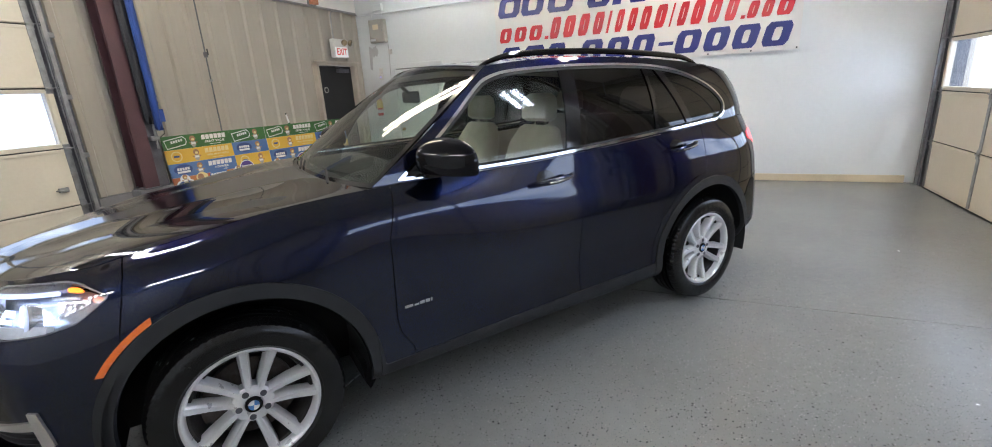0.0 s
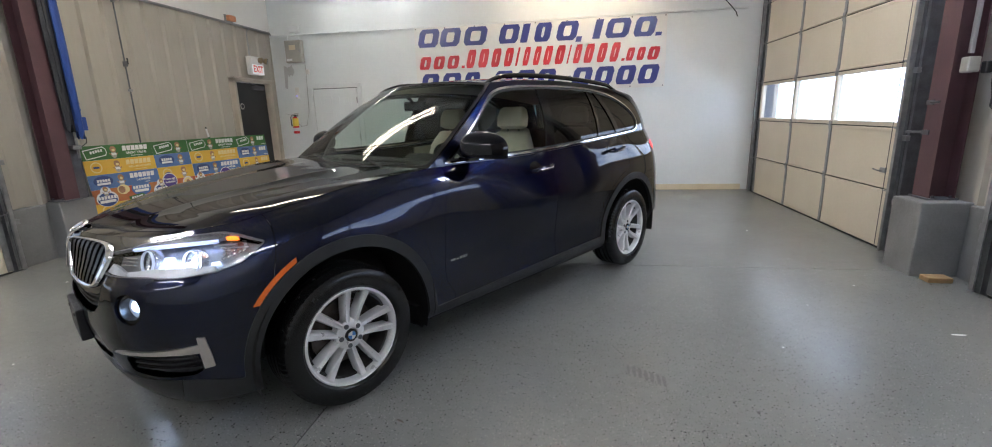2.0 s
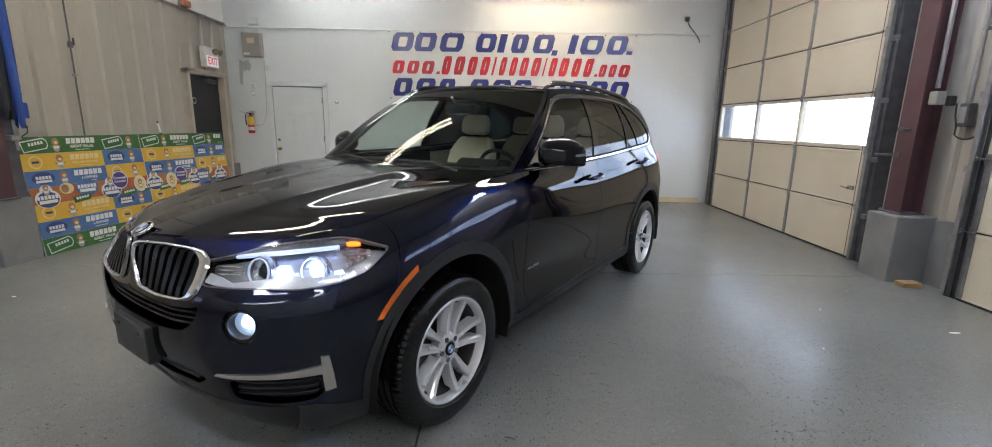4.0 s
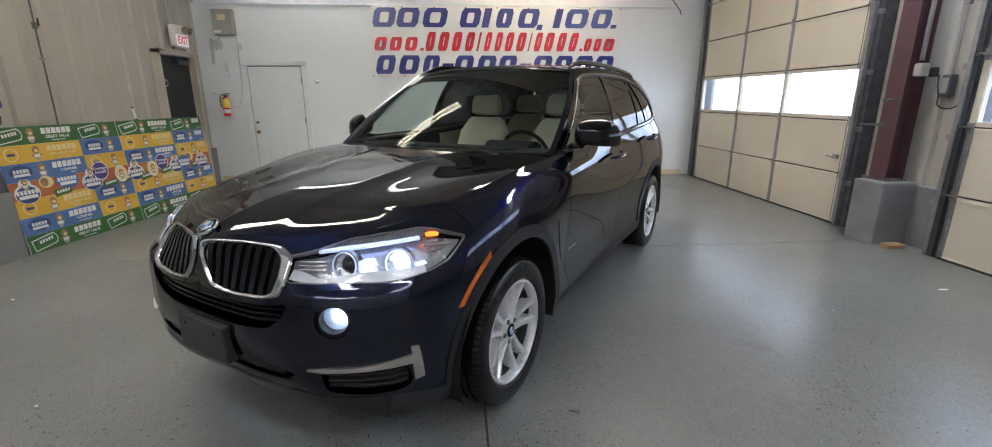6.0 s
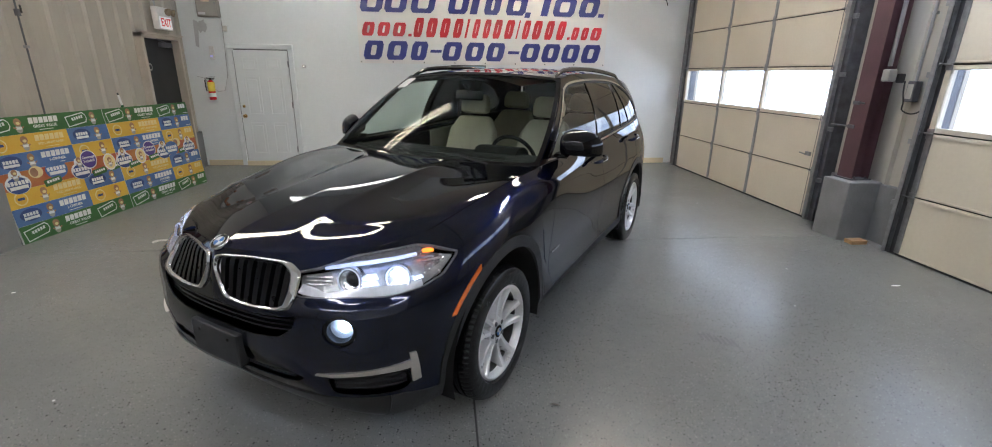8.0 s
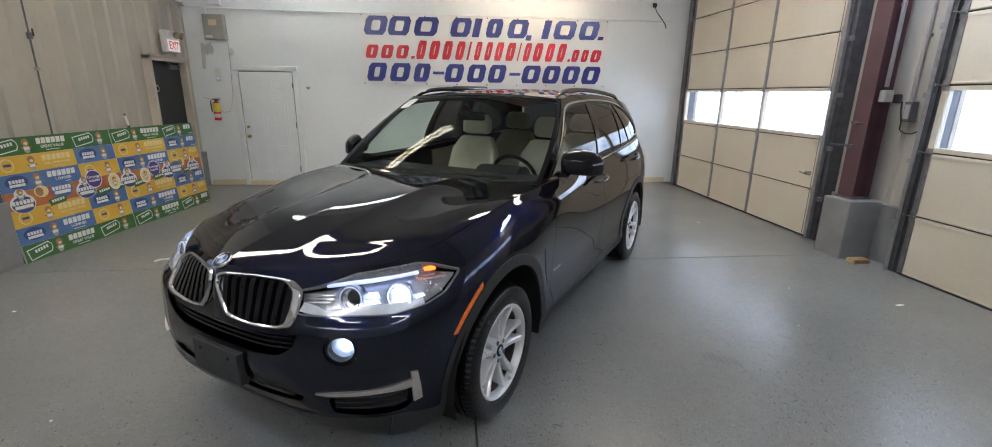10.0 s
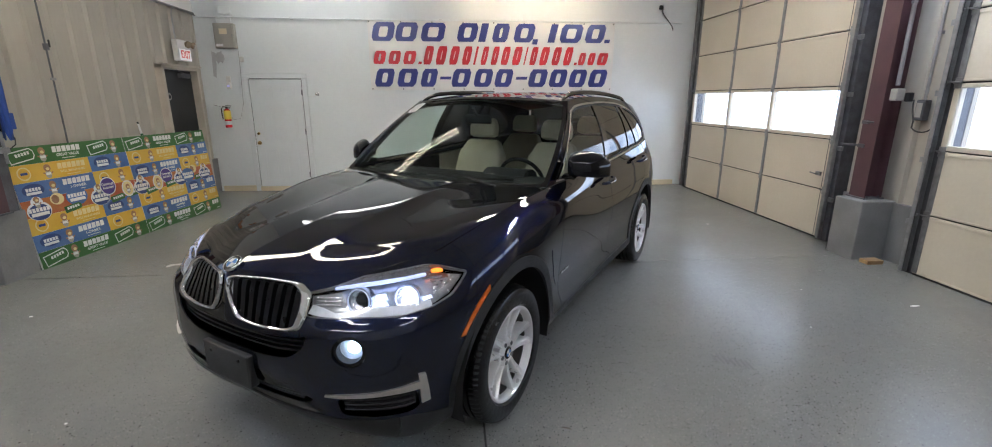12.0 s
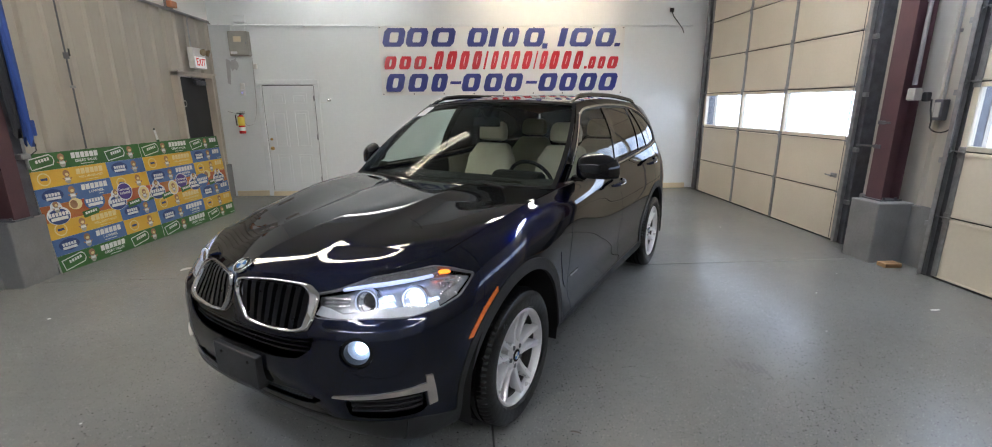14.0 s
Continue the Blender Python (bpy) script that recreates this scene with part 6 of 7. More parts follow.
pipe("conduit", "grey conduit dropping to the lit sign", [(XL - 0.08, 7.22, 2.60), (XL - 0.08, 7.22, 3.00), (XL - 0.08, 7.26, 3.06), (XL - 0.08, 7.34, 3.10), (XL - 0.08, 7.94, 3.07)], 0.013, M_CONDUIT)
pipe("conduit", "white painted conduit along the back wall", [(XL - 0.10, YB - 0.035, 3.055), (-3.2, YB - 0.035, 3.045), (2.5, YB - 0.035, 3.06)], 0.015, M_DOORWHITE, clips=[(-4.6, YB - 0.02, 3.05), (-2.0, YB - 0.02, 3.05), (0.4, YB - 0.02, 3.05)])
M_ORANGE = surf("orange_plastic", (0.60, 0.25, 0.12), rough=0.5)
o = thing("alarm_box", "small orange box beside the conduit", "junction box")
part("box_body", boxm(XL - 0.10, XL - 0.02, 6.76, 6.92, 3.13, 3.22, bevel=0.012), M_ORANGE, o)
part("box_base", boxm(XL - 0.125, XL - 0.10, 6.75, 6.93, 3.09, 3.23), M_GALV, o)

# right column's electrical bits
pipe("conduit", "grey conduit down the column to an outlet", [(2.70, 3.44, 1.82), (2.70, 3.44, ZC - 0.01)], 0.020, M_CONDUIT, clips=[(2.70, 3.445, 2.6)])
o = thing("outlet_box", "grey weatherproof outlet box with a black plug", "outlet")
part("box_body", boxm(2.645, 2.735, 3.37, 3.455, 1.67, 1.79, bevel=0.012, seg=2), M_BOXGREY, o, "grey outlet box")
part("plug", boxm(2.745, 2.80, 3.33, 3.39, 1.66, 1.75, bevel=0.012, seg=2), M_CABLE, o, "black plug")
o = thing("switch_box", "dark grey wall switch box on the ribbed wall", "switch box")
part("box_body", boxm(2.80, 2.88, 3.21, 3.30, 1.48, 1.68, bevel=0.008), M_DARKSTEEL, o)
part("box_face", boxm(2.794, 2.801, 3.225, 3.285, 1.51, 1.65, bevel=0.002), M_BOXGREY, o)
pipe("conduit", "grey conduit rising from the switch box", [(2.84, 3.25, 1.68), (2.84, 3.25, ZC - 0.01)], 0.014, M_CONDUIT, clips=[(2.85, 3.25, 2.3)])
pts = [(2.80, 3.33, 1.68), (2.79, 3.31, 1.58), (2.78, 3.27, 1.47)]
pts += [(2.78, 3.17 - 0.13 * math.sin(a), 1.47 - 0.10 * math.cos(a)) for a in np.linspace(-0.9, 1.35, 10)]
pts += [(2.79, 2.985, 1.62), (2.79, 2.965, 1.9), (2.79, 2.962, 2.4), (2.79, 2.965, 3.1), (2.79, 2.96, ZC - 0.01)]
pipe("power_cable", "black power cable hanging in a loop", pts, 0.007, M_CABLE, "cable")
for z in (1.20, 1.45):
    o = thing("track_strut", "short steel strut bolted to the column", "bracket", group="track struts")
    part("strut_bar", tubem([(2.62, 3.66, z), (2.66, 3.97, z - 0.01)] if z < 1.3 else [(2.60, 3.52, z), (2.585, 3.60, z)], 0.011, 8), M_DARKSTEEL, o)
    part("strut_foot", boxm(2.588, 2.600, 3.58, 3.66, z - 0.02, z + 0.02), M_DARKSTEEL, o)

# ---- the dark side door and its lit sign ----
d = thing("door_1", "dark grey steel door in a tan frame", "door", kind="structure")
for a, b in ((6.66, 6.72), (7.66, 7.72)):
    part("frame_jamb", boxm(XL - 0.33, XL - 0.045, a, b, 0.0, 2.20, bevel=0.006), M_TAN, d, "tan painted jamb")
part("frame_head", boxm(XL - 0.33, XL - 0.045, 6.66, 7.72, 2.14, 2.20, bevel=0.006), M_TAN, d, "tan painted head")
part("drip_cap", boxm(XL - 0.06, XL - 0.01, 6.64, 7.76, 2.195, 2.215), M_TAN, d)
leaf = part("door_leaf", boxm(XL - 0.20, XL - 0.155, 6.725, 7.655, 0.01, 2.135, bevel=0.003), M_BLACKDOOR, d, "dark grey door leaf")
part("closer_body", boxm(XL - 0.155, XL - 0.09, 7.25, 7.55, 2.02, 2.09, bevel=0.01), M_DARKSTEEL, leaf, "door closer")
part("closer_arm", tubem([(XL - 0.11, 7.4, 2.09), (XL - 0.08, 7.1, 2.13)], 0.008, 6), M_DARKSTEEL, leaf)
bm = bmesh.new()
disc(bm, (XL - 0.155, 6.93, 1.72), 0.055, "x", 0.002, 28)
part("round_sticker", bm, M_BOXGREY, leaf, "round grey sticker")
bm = bmesh.new()
disc(bm, (XL - 0.153, 6.93, 1.72), 0.035, "x", 0.002, 24)
part("sticker_centre", bm, M_BLACKDOOR, leaf)
part("door_pull", tubem([(XL - 0.155, 6.80, 1.02), (XL - 0.11, 6.80, 1.02), (XL - 0.11, 6.92, 1.02)], 0.011, 8), M_GALV, leaf, "lever handle")


def text_bm(body, size, depth=0.001, align="CENTER"):
    """Upright lettering facing +x when turned; built in x, y with z as depth."""
    cu = bpy.data.curves.new("lettering", "FONT")
    cu.body, cu.size, cu.extrude, cu.align_x, cu.align_y, cu.resolution_u = body, size, depth, align, "CENTER", 3
    cu.offset = size * 0.022
    ob = new("lettering", cu)
    bpy.context.view_layer.update()
    me = bpy.data.meshes.new_from_object(ob.evaluated_get(bpy.context.evaluated_depsgraph_get()))
    bm = bmesh.new()
    bm.from_mesh(me)
    bpy.data.objects.remove(ob)
    bpy.data.curves.remove(cu)
    bpy.data.meshes.remove(me)
    return bm


M_RED = surf("red_sign_paint", (0.72, 0.05, 0.05), (0.66, 0.04, 0.045), rough=0.4, scale=10)
M_SIGNWHITE = glow("lit_sign_face", (1.0, 0.93, 0.88), 0.22)
ex = thing("exit_sign", "white emergency sign with red lettering and twin lamps", "exit sign")
part("sign_body", boxm(XL - 0.10, XL - 0.01, 7.12, 7.50, 2.28, 2.60, bevel=0.012, seg=2), M_PLASTIC, ex, "white plastic housing")
face = part("sign_face", boxm(XL - 0.0105, XL - 0.004, 7.15, 7.47, 2.29, 2.46, bevel=0.002), M_SIGNWHITE, ex, "lit white face")
bm = text_bm("EXIT", 0.165, 0.001)
bmesh.ops.transform(bm, matrix=Matrix.Translation((XL - 0.001, 7.31, 2.375)) @ pose(0, 0, 0, 90, 0, 90) @ Matrix.Diagonal((0.80, 1, 1, 1)), verts=bm.verts)
part("lettering", bm, M_RED, ex, "red capital letters")
M_LAMPHEAD = surf("smoked_lamp_lens", (0.32, 0.26, 0.17), (0.22, 0.17, 0.10), rough=0.2, coat=0.5)
for y in (7.38, 7.53):
    bm = bmesh.new()
    lathe(bm, [(0.0001, 0.0), (0.035, 0.004), (0.052, 0.03), (0.056, 0.06), (0.048, 0.064), (0.0001, 0.058)], 24, axis="x")
    bmesh.ops.transform(bm, matrix=Matrix.Translation((XL - 0.02, y, 2.555)) @ pose(0, 0, 0, 0, 20, 25 if y > 7.4 else -10), verts=bm.verts)
    part("lamp_head", bm, M_LAMPHEAD, ex, "round emergency lamp", smooth=True)

# ---- furled blue cloth by the column ----
M_BLUECLOTH = surf("blue_nylon_cloth", (0.020, 0.065, 0.30), (0.012, 0.040, 0.20), rough=0.55, scale=8, grain=120, bump=0.3, bump_scale=60, stretch=(3, 3, 0.6))
M_BLACKCLOTH = surf("black_nylon_cloth", (0.012, 0.013, 0.018), rough=0.6, scale=8, bump=0.3)
cl = thing("furled_flag", "furled blue and black cloth flag hanging beside the column", "flag")


def furled(cx, cy, z0, z1, rx, ry, folds, phase, top_scale):
    bm = bmesh.new()
    rings = []
    n, m = 56, 30
    for i in range(m):
        f = i / (m - 1)
        z = z0 + (z1 - z0) * f
        s = (0.72 + 0.28 * math.sin(math.pi * min(1, f * 2.2) * 0.5)) * (1 + (top_scale - 1) * f)
        ring = []
        for k in range(n):
            a = 2 * math.pi * k / n
            w = 1 + 0.20 * math.sin(folds * a + phase + 0.8 * f) + 0.07 * math.sin(13 * a + 5 * f)
            ring.append(bm.verts.new((cx + rx * s * w * math.cos(a), cy + ry * s * w * math.sin(a), z + (0.05 * math.sin(3 * a + phase) if i == 0 else 0))))
        rings.append(ring)
    for p, q in zip(rings, rings[1:]):
        for k in range(n):
            bm.faces.new((p[k], p[(k + 1) % n], q[(k + 1) % n], q[k]))
    bm.faces.new(rings[0][::-1])
    bm.faces.new(rings[-1])
    return bm


part("blue_cloth", furled(-5.935, 3.672, 1.36, 3.4, 0.045, 0.048, 5, 0.4, 0.8), M_BLUECLOTH, cl, "folded blue cloth", smooth=True, angle=70)
part("black_cloth", furled(-5.955, 3.595, 1.44, 3.4, 0.030, 0.050, 4, 1.9, 1.0), M_BLACKCLOTH, cl, "folded black cloth", smooth=True, angle=70)
for z, h, w in ((1.41, 0.15, 0.075), (1.63, 0.022, 0.04), (1.70, 0.022, 0.04), (1.77, 0.07, 0.035)):
    part("cloth_tab", boxm(-5.945, -5.925, 3.69, 3.69 + w, z, z + h, bevel=0.006), M_BLUECLOTH, cl)
part("flag_pole", tubem([(-5.965, 3.625, 1.10), (-5.965, 3.625, 3.5)], 0.013, 8), M_GALV, cl, "thin steel pole")
part("pole_clamp", boxm(-6.02, -5.94, 3.56, 3.66, 1.20, 1.25, bevel=0.008), M_GALV, cl, "steel clamp on the column")
part("cord", tubem([(-5.935, 3.68, 1.38), (-5.93, 3.72, 1.33), (-5.93, 3.71, 1.27), (-5.95, 3.66, 1.23)], 0.005, 6), M_CABLE, cl)

# ---- back wall: door, cabinet, extinguisher, small fittings ----
d = thing("door_2", "white six-panel door with brass knob in a white casing", "door", kind="structure")
X0, X1, ZT = -5.45, -4.54, 2.03
leafy = YB - 0.035
bm = bmesh.new()
box(bm, X0 + 0.003, X1 - 0.003, leafy, YB - 0.001, 0.085, ZT - 0.003, bevel=0.002)
leaf = part("door_leaf", bm, M_DOORWHITE, d, "white panelled leaf")
for z0, z1 in ((0.22, 0.78), (0.92, 1.58), (1.70, 1.90)):
    for a, b in ((X0 + 0.13, X0 + 0.39), (X1 - 0.39, X1 - 0.13)):
        bm = bmesh.new()
        w = 0.022
        for q in ((a, b, z0, z0 + w), (a, b, z1 - w, z1), (a, a + w, z0 + w, z1 - w), (b - w, b, z0 + w, z1 - w)):
            box(bm, q[0], q[1], leafy - 0.006, leafy + 0.002, q[2], q[3], bevel=0.0025)
        part("panel_moulding", bm, M_DOORWHITE, leaf)
        part("raised_panel", boxm(a + 0.045, b - 0.045, leafy - 0.005, leafy + 0.002, z0 + 0.045, z1 - 0.045, bevel=0.004), M_DOORWHITE, leaf)
for a, b, z0, z1 in ((X0 - 0.10, X0 - 0.012, 0.0, ZT + 0.012), (X1 + 0.012, X1 + 0.10, 0.0, ZT + 0.012), (X0 - 0.10, X1 + 0.10, ZT + 0.013, ZT + 0.10)):
    part("casing", boxm(a, b, YB - 0.045, YB - 0.001, z0, z1, bevel=0.010, seg=2), M_DOORWHITE, d, "white moulded casing")
# dark strips stand in for the shade between leaf and casing
for a, b, z0, z1 in ((X0 - 0.0115, X0 + 0.0025, 0.085, ZT), (X1 - 0.0025, X1 + 0.0115, 0.085, ZT), (X0 + 0.003, X1 - 0.003, ZT - 0.0025, ZT + 0.012)):
    part("gap_shade_strip", boxm(a, b, YB - 0.012, YB - 0.001, z0, z1), M_DARKSTEEL, d, "dark strip put in for the shade of the gap")
part("threshold", boxm(X0 - 0.011, X1 + 0.011, YB - 0.06, YB - 0.001, 0.0, 0.08, bevel=0.004), M_CREAM, d, "cream painted sill")
for z, r in ((0.90, 0.030), (1.07, 0.022)):
    bm = bmesh.new()
    lathe(bm, [(0.0001, -0.055), (r * 0.7, -0.053), (r, -0.040), (r * 0.9, -0.026), (r * 0.4, -0.020), (r * 0.4, -0.008), (r * 1.05, -0.006), (r * 1.1, 0.0)] if z < 1 else [(0.0001, -0.022), (r, -0.020), (r * 1.15, 0.0)], 24)
    bmesh.ops.translate(bm, verts=bm.verts, vec=(X0 + 0.065, leafy, z))
    part("knob" if z < 1 else "deadbolt", bm, M_BRASS, leaf, "polished brass", smooth=True)
for z in (0.30, 1.10, 1.80):
    part("hinge", tubem([(X1 - 0.004, leafy - 0.004, z - 0.05), (X1 - 0.004, leafy - 0.004, z + 0.05)], 0.007, 8), M_DARKSTEEL, leaf)

cb = thing("electrical_cabinet", "grey steel electrical cabinet on the back wall", "electrical cabinet")
part("cabinet_body", boxm(-5.90, -5.56, YB - 0.11, YB - 0.001, 2.54, 2.95, bevel=0.008), M_BOXGREY, cb)
part("cabinet_door", boxm(-5.885, -5.575, YB - 0.122, YB - 0.111, 2.555, 2.935, bevel=0.004), M_BOXGREY, cb)
part("maker_plate", boxm(-5.80, -5.67, YB - 0.1255, YB - 0.1225, 2.77, 2.86), M_CREAM, cb, "pale label plate")
part("paper_label", boxm(-5.87, -5.76, YB - 0.1255, YB - 0.1225, 2.57, 2.61), M_BADGEWHITE, cb, "white paper label")
part("latch", boxm(-5.60, -5.582, YB - 0.13, YB - 0.122, 2.73, 2.77, bevel=0.003), M_GALV, cb)
for xx in (-5.86, -5.62):
    pipe("conduit", "short conduit above the cabinet", [(xx, YB - 0.04, 2.95), (xx, YB - 0.04, 3.04)], 0.011, M_DOORWHITE)
jb = thing("wall_box", "small white junction box above the conduit", "junction box")
part("box_body", boxm(-5.80, -5.60, YB - 0.06, YB - 0.001, 3.10, 3.22, bevel=0.008), M_DOORWHITE, jb)
jb = thing("wall_sensor", "small white sensor on the back wall", "sensor")
part("sensor_body", boxm(-5.56, -5.49, YB - 0.045, YB - 0.001, 2.32, 2.41, bevel=0.012, seg=2), M_PLASTIC, jb)
jb = thing("light_switch", "white wall switch with a small blue light", "switch")
part("switch_plate", boxm(-5.84, -5.76, YB - 0.02, YB - 0.001, 1.86, 2.08, bevel=0.006), M_PLASTIC, jb)
part("switch_body", boxm(-5.835, -5.765, YB - 0.05, YB - 0.021, 1.87, 1.97, bevel=0.008), M_PLASTIC, jb)
part("indicator", boxm(-5.815, -5.785, YB - 0.0525, YB - 0.0505, 1.90, 1.925), glow("blue_indicator", (0.35, 0.35, 1.0), 1.2), jb, "lit blue indicator")
jb = thing("door_alarm", "small chrome knob fitting on the wall", "fitting")
bm = bmesh.new()
lathe(bm, [(0.0001, -0.06), (0.022, -0.055), (0.030, -0.035), (0.018, -0.02), (0.018, -0.006), (0.032, -0.004), (0.032, -0.001)], 24)
bmesh.ops.translate(bm, verts=bm.verts, vec=(-4.28, YB, 1.77))
part("knob_body", bm, M_CHROME, jb, smooth=True)
part("knob_wire", tubem([(-4.29, YB - 0.012, 1.75), (-4.36, YB - 0.006, 1.72), (-4.43, YB - 0.006, 1.73)], 0.004, 6), M_PLASTIC, jb)

M_EXTRED = surf("red_enamel", (0.62, 0.03, 0.035), (0.55, 0.025, 0.03), rough=0.25, coat=0.4)
M_EXTYEL = surf("yellow_label", (0.80, 0.62, 0.06), rough=0.45)
fe = thing("fire_extinguisher", "red fire extinguisher with yellow tag hung on the wall", "fire extinguisher", pose(-5.87, YB - 0.085, 1.18))
bm = bmesh.new()
lathe(bm, [(0.0001, 0.0), (0.050, 0.004), (0.056, 0.02), (0.056, 0.27), (0.050, 0.305), (0.030, 0.330), (0.018, 0.336), (0.0001, 0.338)], 28, axis="z")
part("cylinder", bm, M_EXTRED, fe, "red enamelled cylinder", smooth=True)
bm = bmesh.new()
lathe(bm, [(0.0572, 0.15), (0.0578, 0.15), (0.0578, 0.30), (0.0545, 0.305)], 28, axis="z")
part("label_band", bm, M_EXTYEL, fe, "yellow instruction tag", smooth=True)
bm = bmesh.new()
lathe(bm, [(0.0571, 0.055), (0.0576, 0.055), (0.0576, 0.12), (0.0571, 0.12)], 28, axis="z")
part("white_label", bm, M_BADGEWHITE, fe, "white label", smooth=True)
bm = bmesh.new()
box(bm, -0.016, 0.016, -0.016, 0.016, 0.335, 0.375, bevel=0.003)
box(bm, -0.012, 0.085, -0.009, 0.009, 0.385, 0.395, bevel=0.003)
box(bm, -0.012, 0.075, -0.009, 0.009, 0.362, 0.372, bevel=0.003)
part("valve", bm, M_CABLE, fe, "black squeeze valve")
part("hose", tubem([(-0.014, 0, 0.365), (-0.060, -0.01, 0.372), (-0.082, -0.02, 0.335), (-0.080, -0.025, 0.24), (-0.070, -0.03, 0.15)], 0.010, 8), M_CABLE, fe, "black rubber hose", smooth=True)
part("wall_hook", boxm(-0.02, 0.02, 0.03, 0.086, 0.33, 0.36, bevel=0.003), M_GALV, fe)
pipe("bell_wire", "thin grey wire drooping along the wall", [(-6.12, YB - 0.006, 1.58), (-6.0, YB - 0.006, 1.55), (-5.93, YB - 0.006, 1.45), (-5.80, YB - 0.006, 1.32), (-5.68, YB - 0.006, 1.34), (-5.60, YB - 0.006, 1.60), (-5.575, YB - 0.006, 2.2), (-5.57, YB - 0.006, 2.5)], 0.004, M_CONDUIT, "cable", 5)
wh = thing("wall_cable", "short black cable hanging from a wall box", "cable")
part("cable_box", boxm(2.05, 2.12, YB - 0.04, YB - 0.001, 3.29, 3.36, bevel=0.006), M_CABLE, wh)
part("cable_tail", tubem([(2.09, YB - 0.03, 3.29), (2.12, YB - 0.06, 3.20), (2.22, YB - 0.05, 3.10), (2.31, YB - 0.04, 3.00), (2.335, YB - 0.04, 2.93)], 0.008, 6), M_CABLE, wh, smooth=True)
bm = bmesh.new()
rp = random.Random(4)
prism(bm, [(-5.90 + 0.09 * math.cos(a) * (1 + 0.35 * rp.uniform(-1, 1)), 2.40 + 0.10 * math.sin(a) * (1 + 0.35 * rp.uniform(-1, 1))) for a in np.linspace(0, 2 * math.pi, 17)[:-1]], "y", YB - 0.003, YB - 0.0005)
prism(bm, [(-6.05, 2.08), (-6.0, 2.05), (-5.97, 2.3), (-5.96, 2.47), (-6.03, 2.5)], "y", YB - 0.003, YB - 0.0005)
tagged(finish(bm, "wall_patch", surf("bare_grey_plaster", (0.52, 0.53, 0.54), (0.44, 0.45, 0.46), rough=0.8, scale=8)), "bare grey patches where the wall paint is missing", "wall patch", kind="structure")

# ---- the vinyl banner ----
M_VINYL = surf("white_vinyl", (0.74, 0.735, 0.72), (0.69, 0.685, 0.67), rough=0.32, scale=1.5, grain=12, bump=0.5, bump_scale=3.5)
M_NAVY = surf("navy_banner_ink", (0.030, 0.035, 0.21), (0.022, 0.028, 0.17), rough=0.22, scale=4, bump=0.5, bump_scale=3.5)
M_BANNERRED = surf("red_banner_ink", (0.52, 0.020, 0.030), (0.46, 0.018, 0.026), rough=0.22, scale=4, bump=0.5, bump_scale=3.5)
bn = thing("banner", "white vinyl banner with navy and red lettering bars on the wall", "banner")
yb = YB - 0.060
bm = bmesh.new()
n = 44
grid = [[bm.verts.new((-3.29 + 4.50 * i / n, yb + 0.004 * math.sin(i * 0.9) * (j / 10) + 0.003 * math.sin(i * 2.3 + j), 1.84 + 1.20 * j / 10 - (0.008 * abs(math.sin(i * math.pi / 5.5)) if j == 10 else 0))) for i in range(n + 1)] for j in range(11)]
for j in range(10):
    for i in range(n):
        bm.faces.new((grid[j][i], grid[j][i + 1], grid[j + 1][i + 1], grid[j + 1][i]))
part("vinyl_sheet", bm, M_VINYL, bn, smooth=True, angle=80)
for i in range(9):
    x = -3.26 + 4.44 * i / 8
    for z in (3.015, 1.865):
        bm = bmesh.new()
        disc(bm, (x, yb - 0.006, z), 0.012, "y", 0.004, 12)
        part("grommet", bm, M_DARKSTEEL, bn)


def letter_bar(u0, u1, z0, z1, mat, kind="o"):
    """One slanted plain block in place of a character: o open in the middle, i solid."""
    bm = bmesh.new()
    h = z1 - z0
    sh = 0.24 * h
    x0, x1 = -3.29 + 4.5 * u0, -3.29 + 4.5 * u1 - sh
    w = x1 - x0
    y0, y1 = yb - 0.0085, yb - 0.0065

    def at(a, b):
        return (x0 + w * a + sh * b, z0 + h * b)

    def slab(a0, a1, b0, b1):
        prism(bm, [at(a0, b0), at(a1, b0), at(a1, b1), at(a0, b1)], "y", y0, y1)
    t, c = min(0.46, 0.36 * h / w), 0.12
    if kind == "o":
        out = [at(c, 0), at(1 - c, 0), at(1, 0.2), at(1, 0.8), at(1 - c, 1), at(c, 1), at(0, 0.8), at(0, 0.2)]
        inn = [at(t + c / 3, 0.23), at(1 - t - c / 3, 0.23), at(1 - t, 0.32), at(1 - t, 0.68), at(1 - t - c / 3, 0.77), at(t + c / 3, 0.77), at(t, 0.68), at(t, 0.32)]
        for k in range(8):
            prism(bm, [out[k], out[(k + 1) % 8], inn[(k + 1) % 8], inn[k]], "y", y0, y1)
    else:
        slab(0, 1, 0, 1)
    return part("letter_bar", bm, mat, bn)


def bar_row(z0, z1, mat, spans):
    for kind, a, b in spans:
        letter_bar((a - 50) / 1150, (b - 50) / 1150, z0, z1, mat, kind)


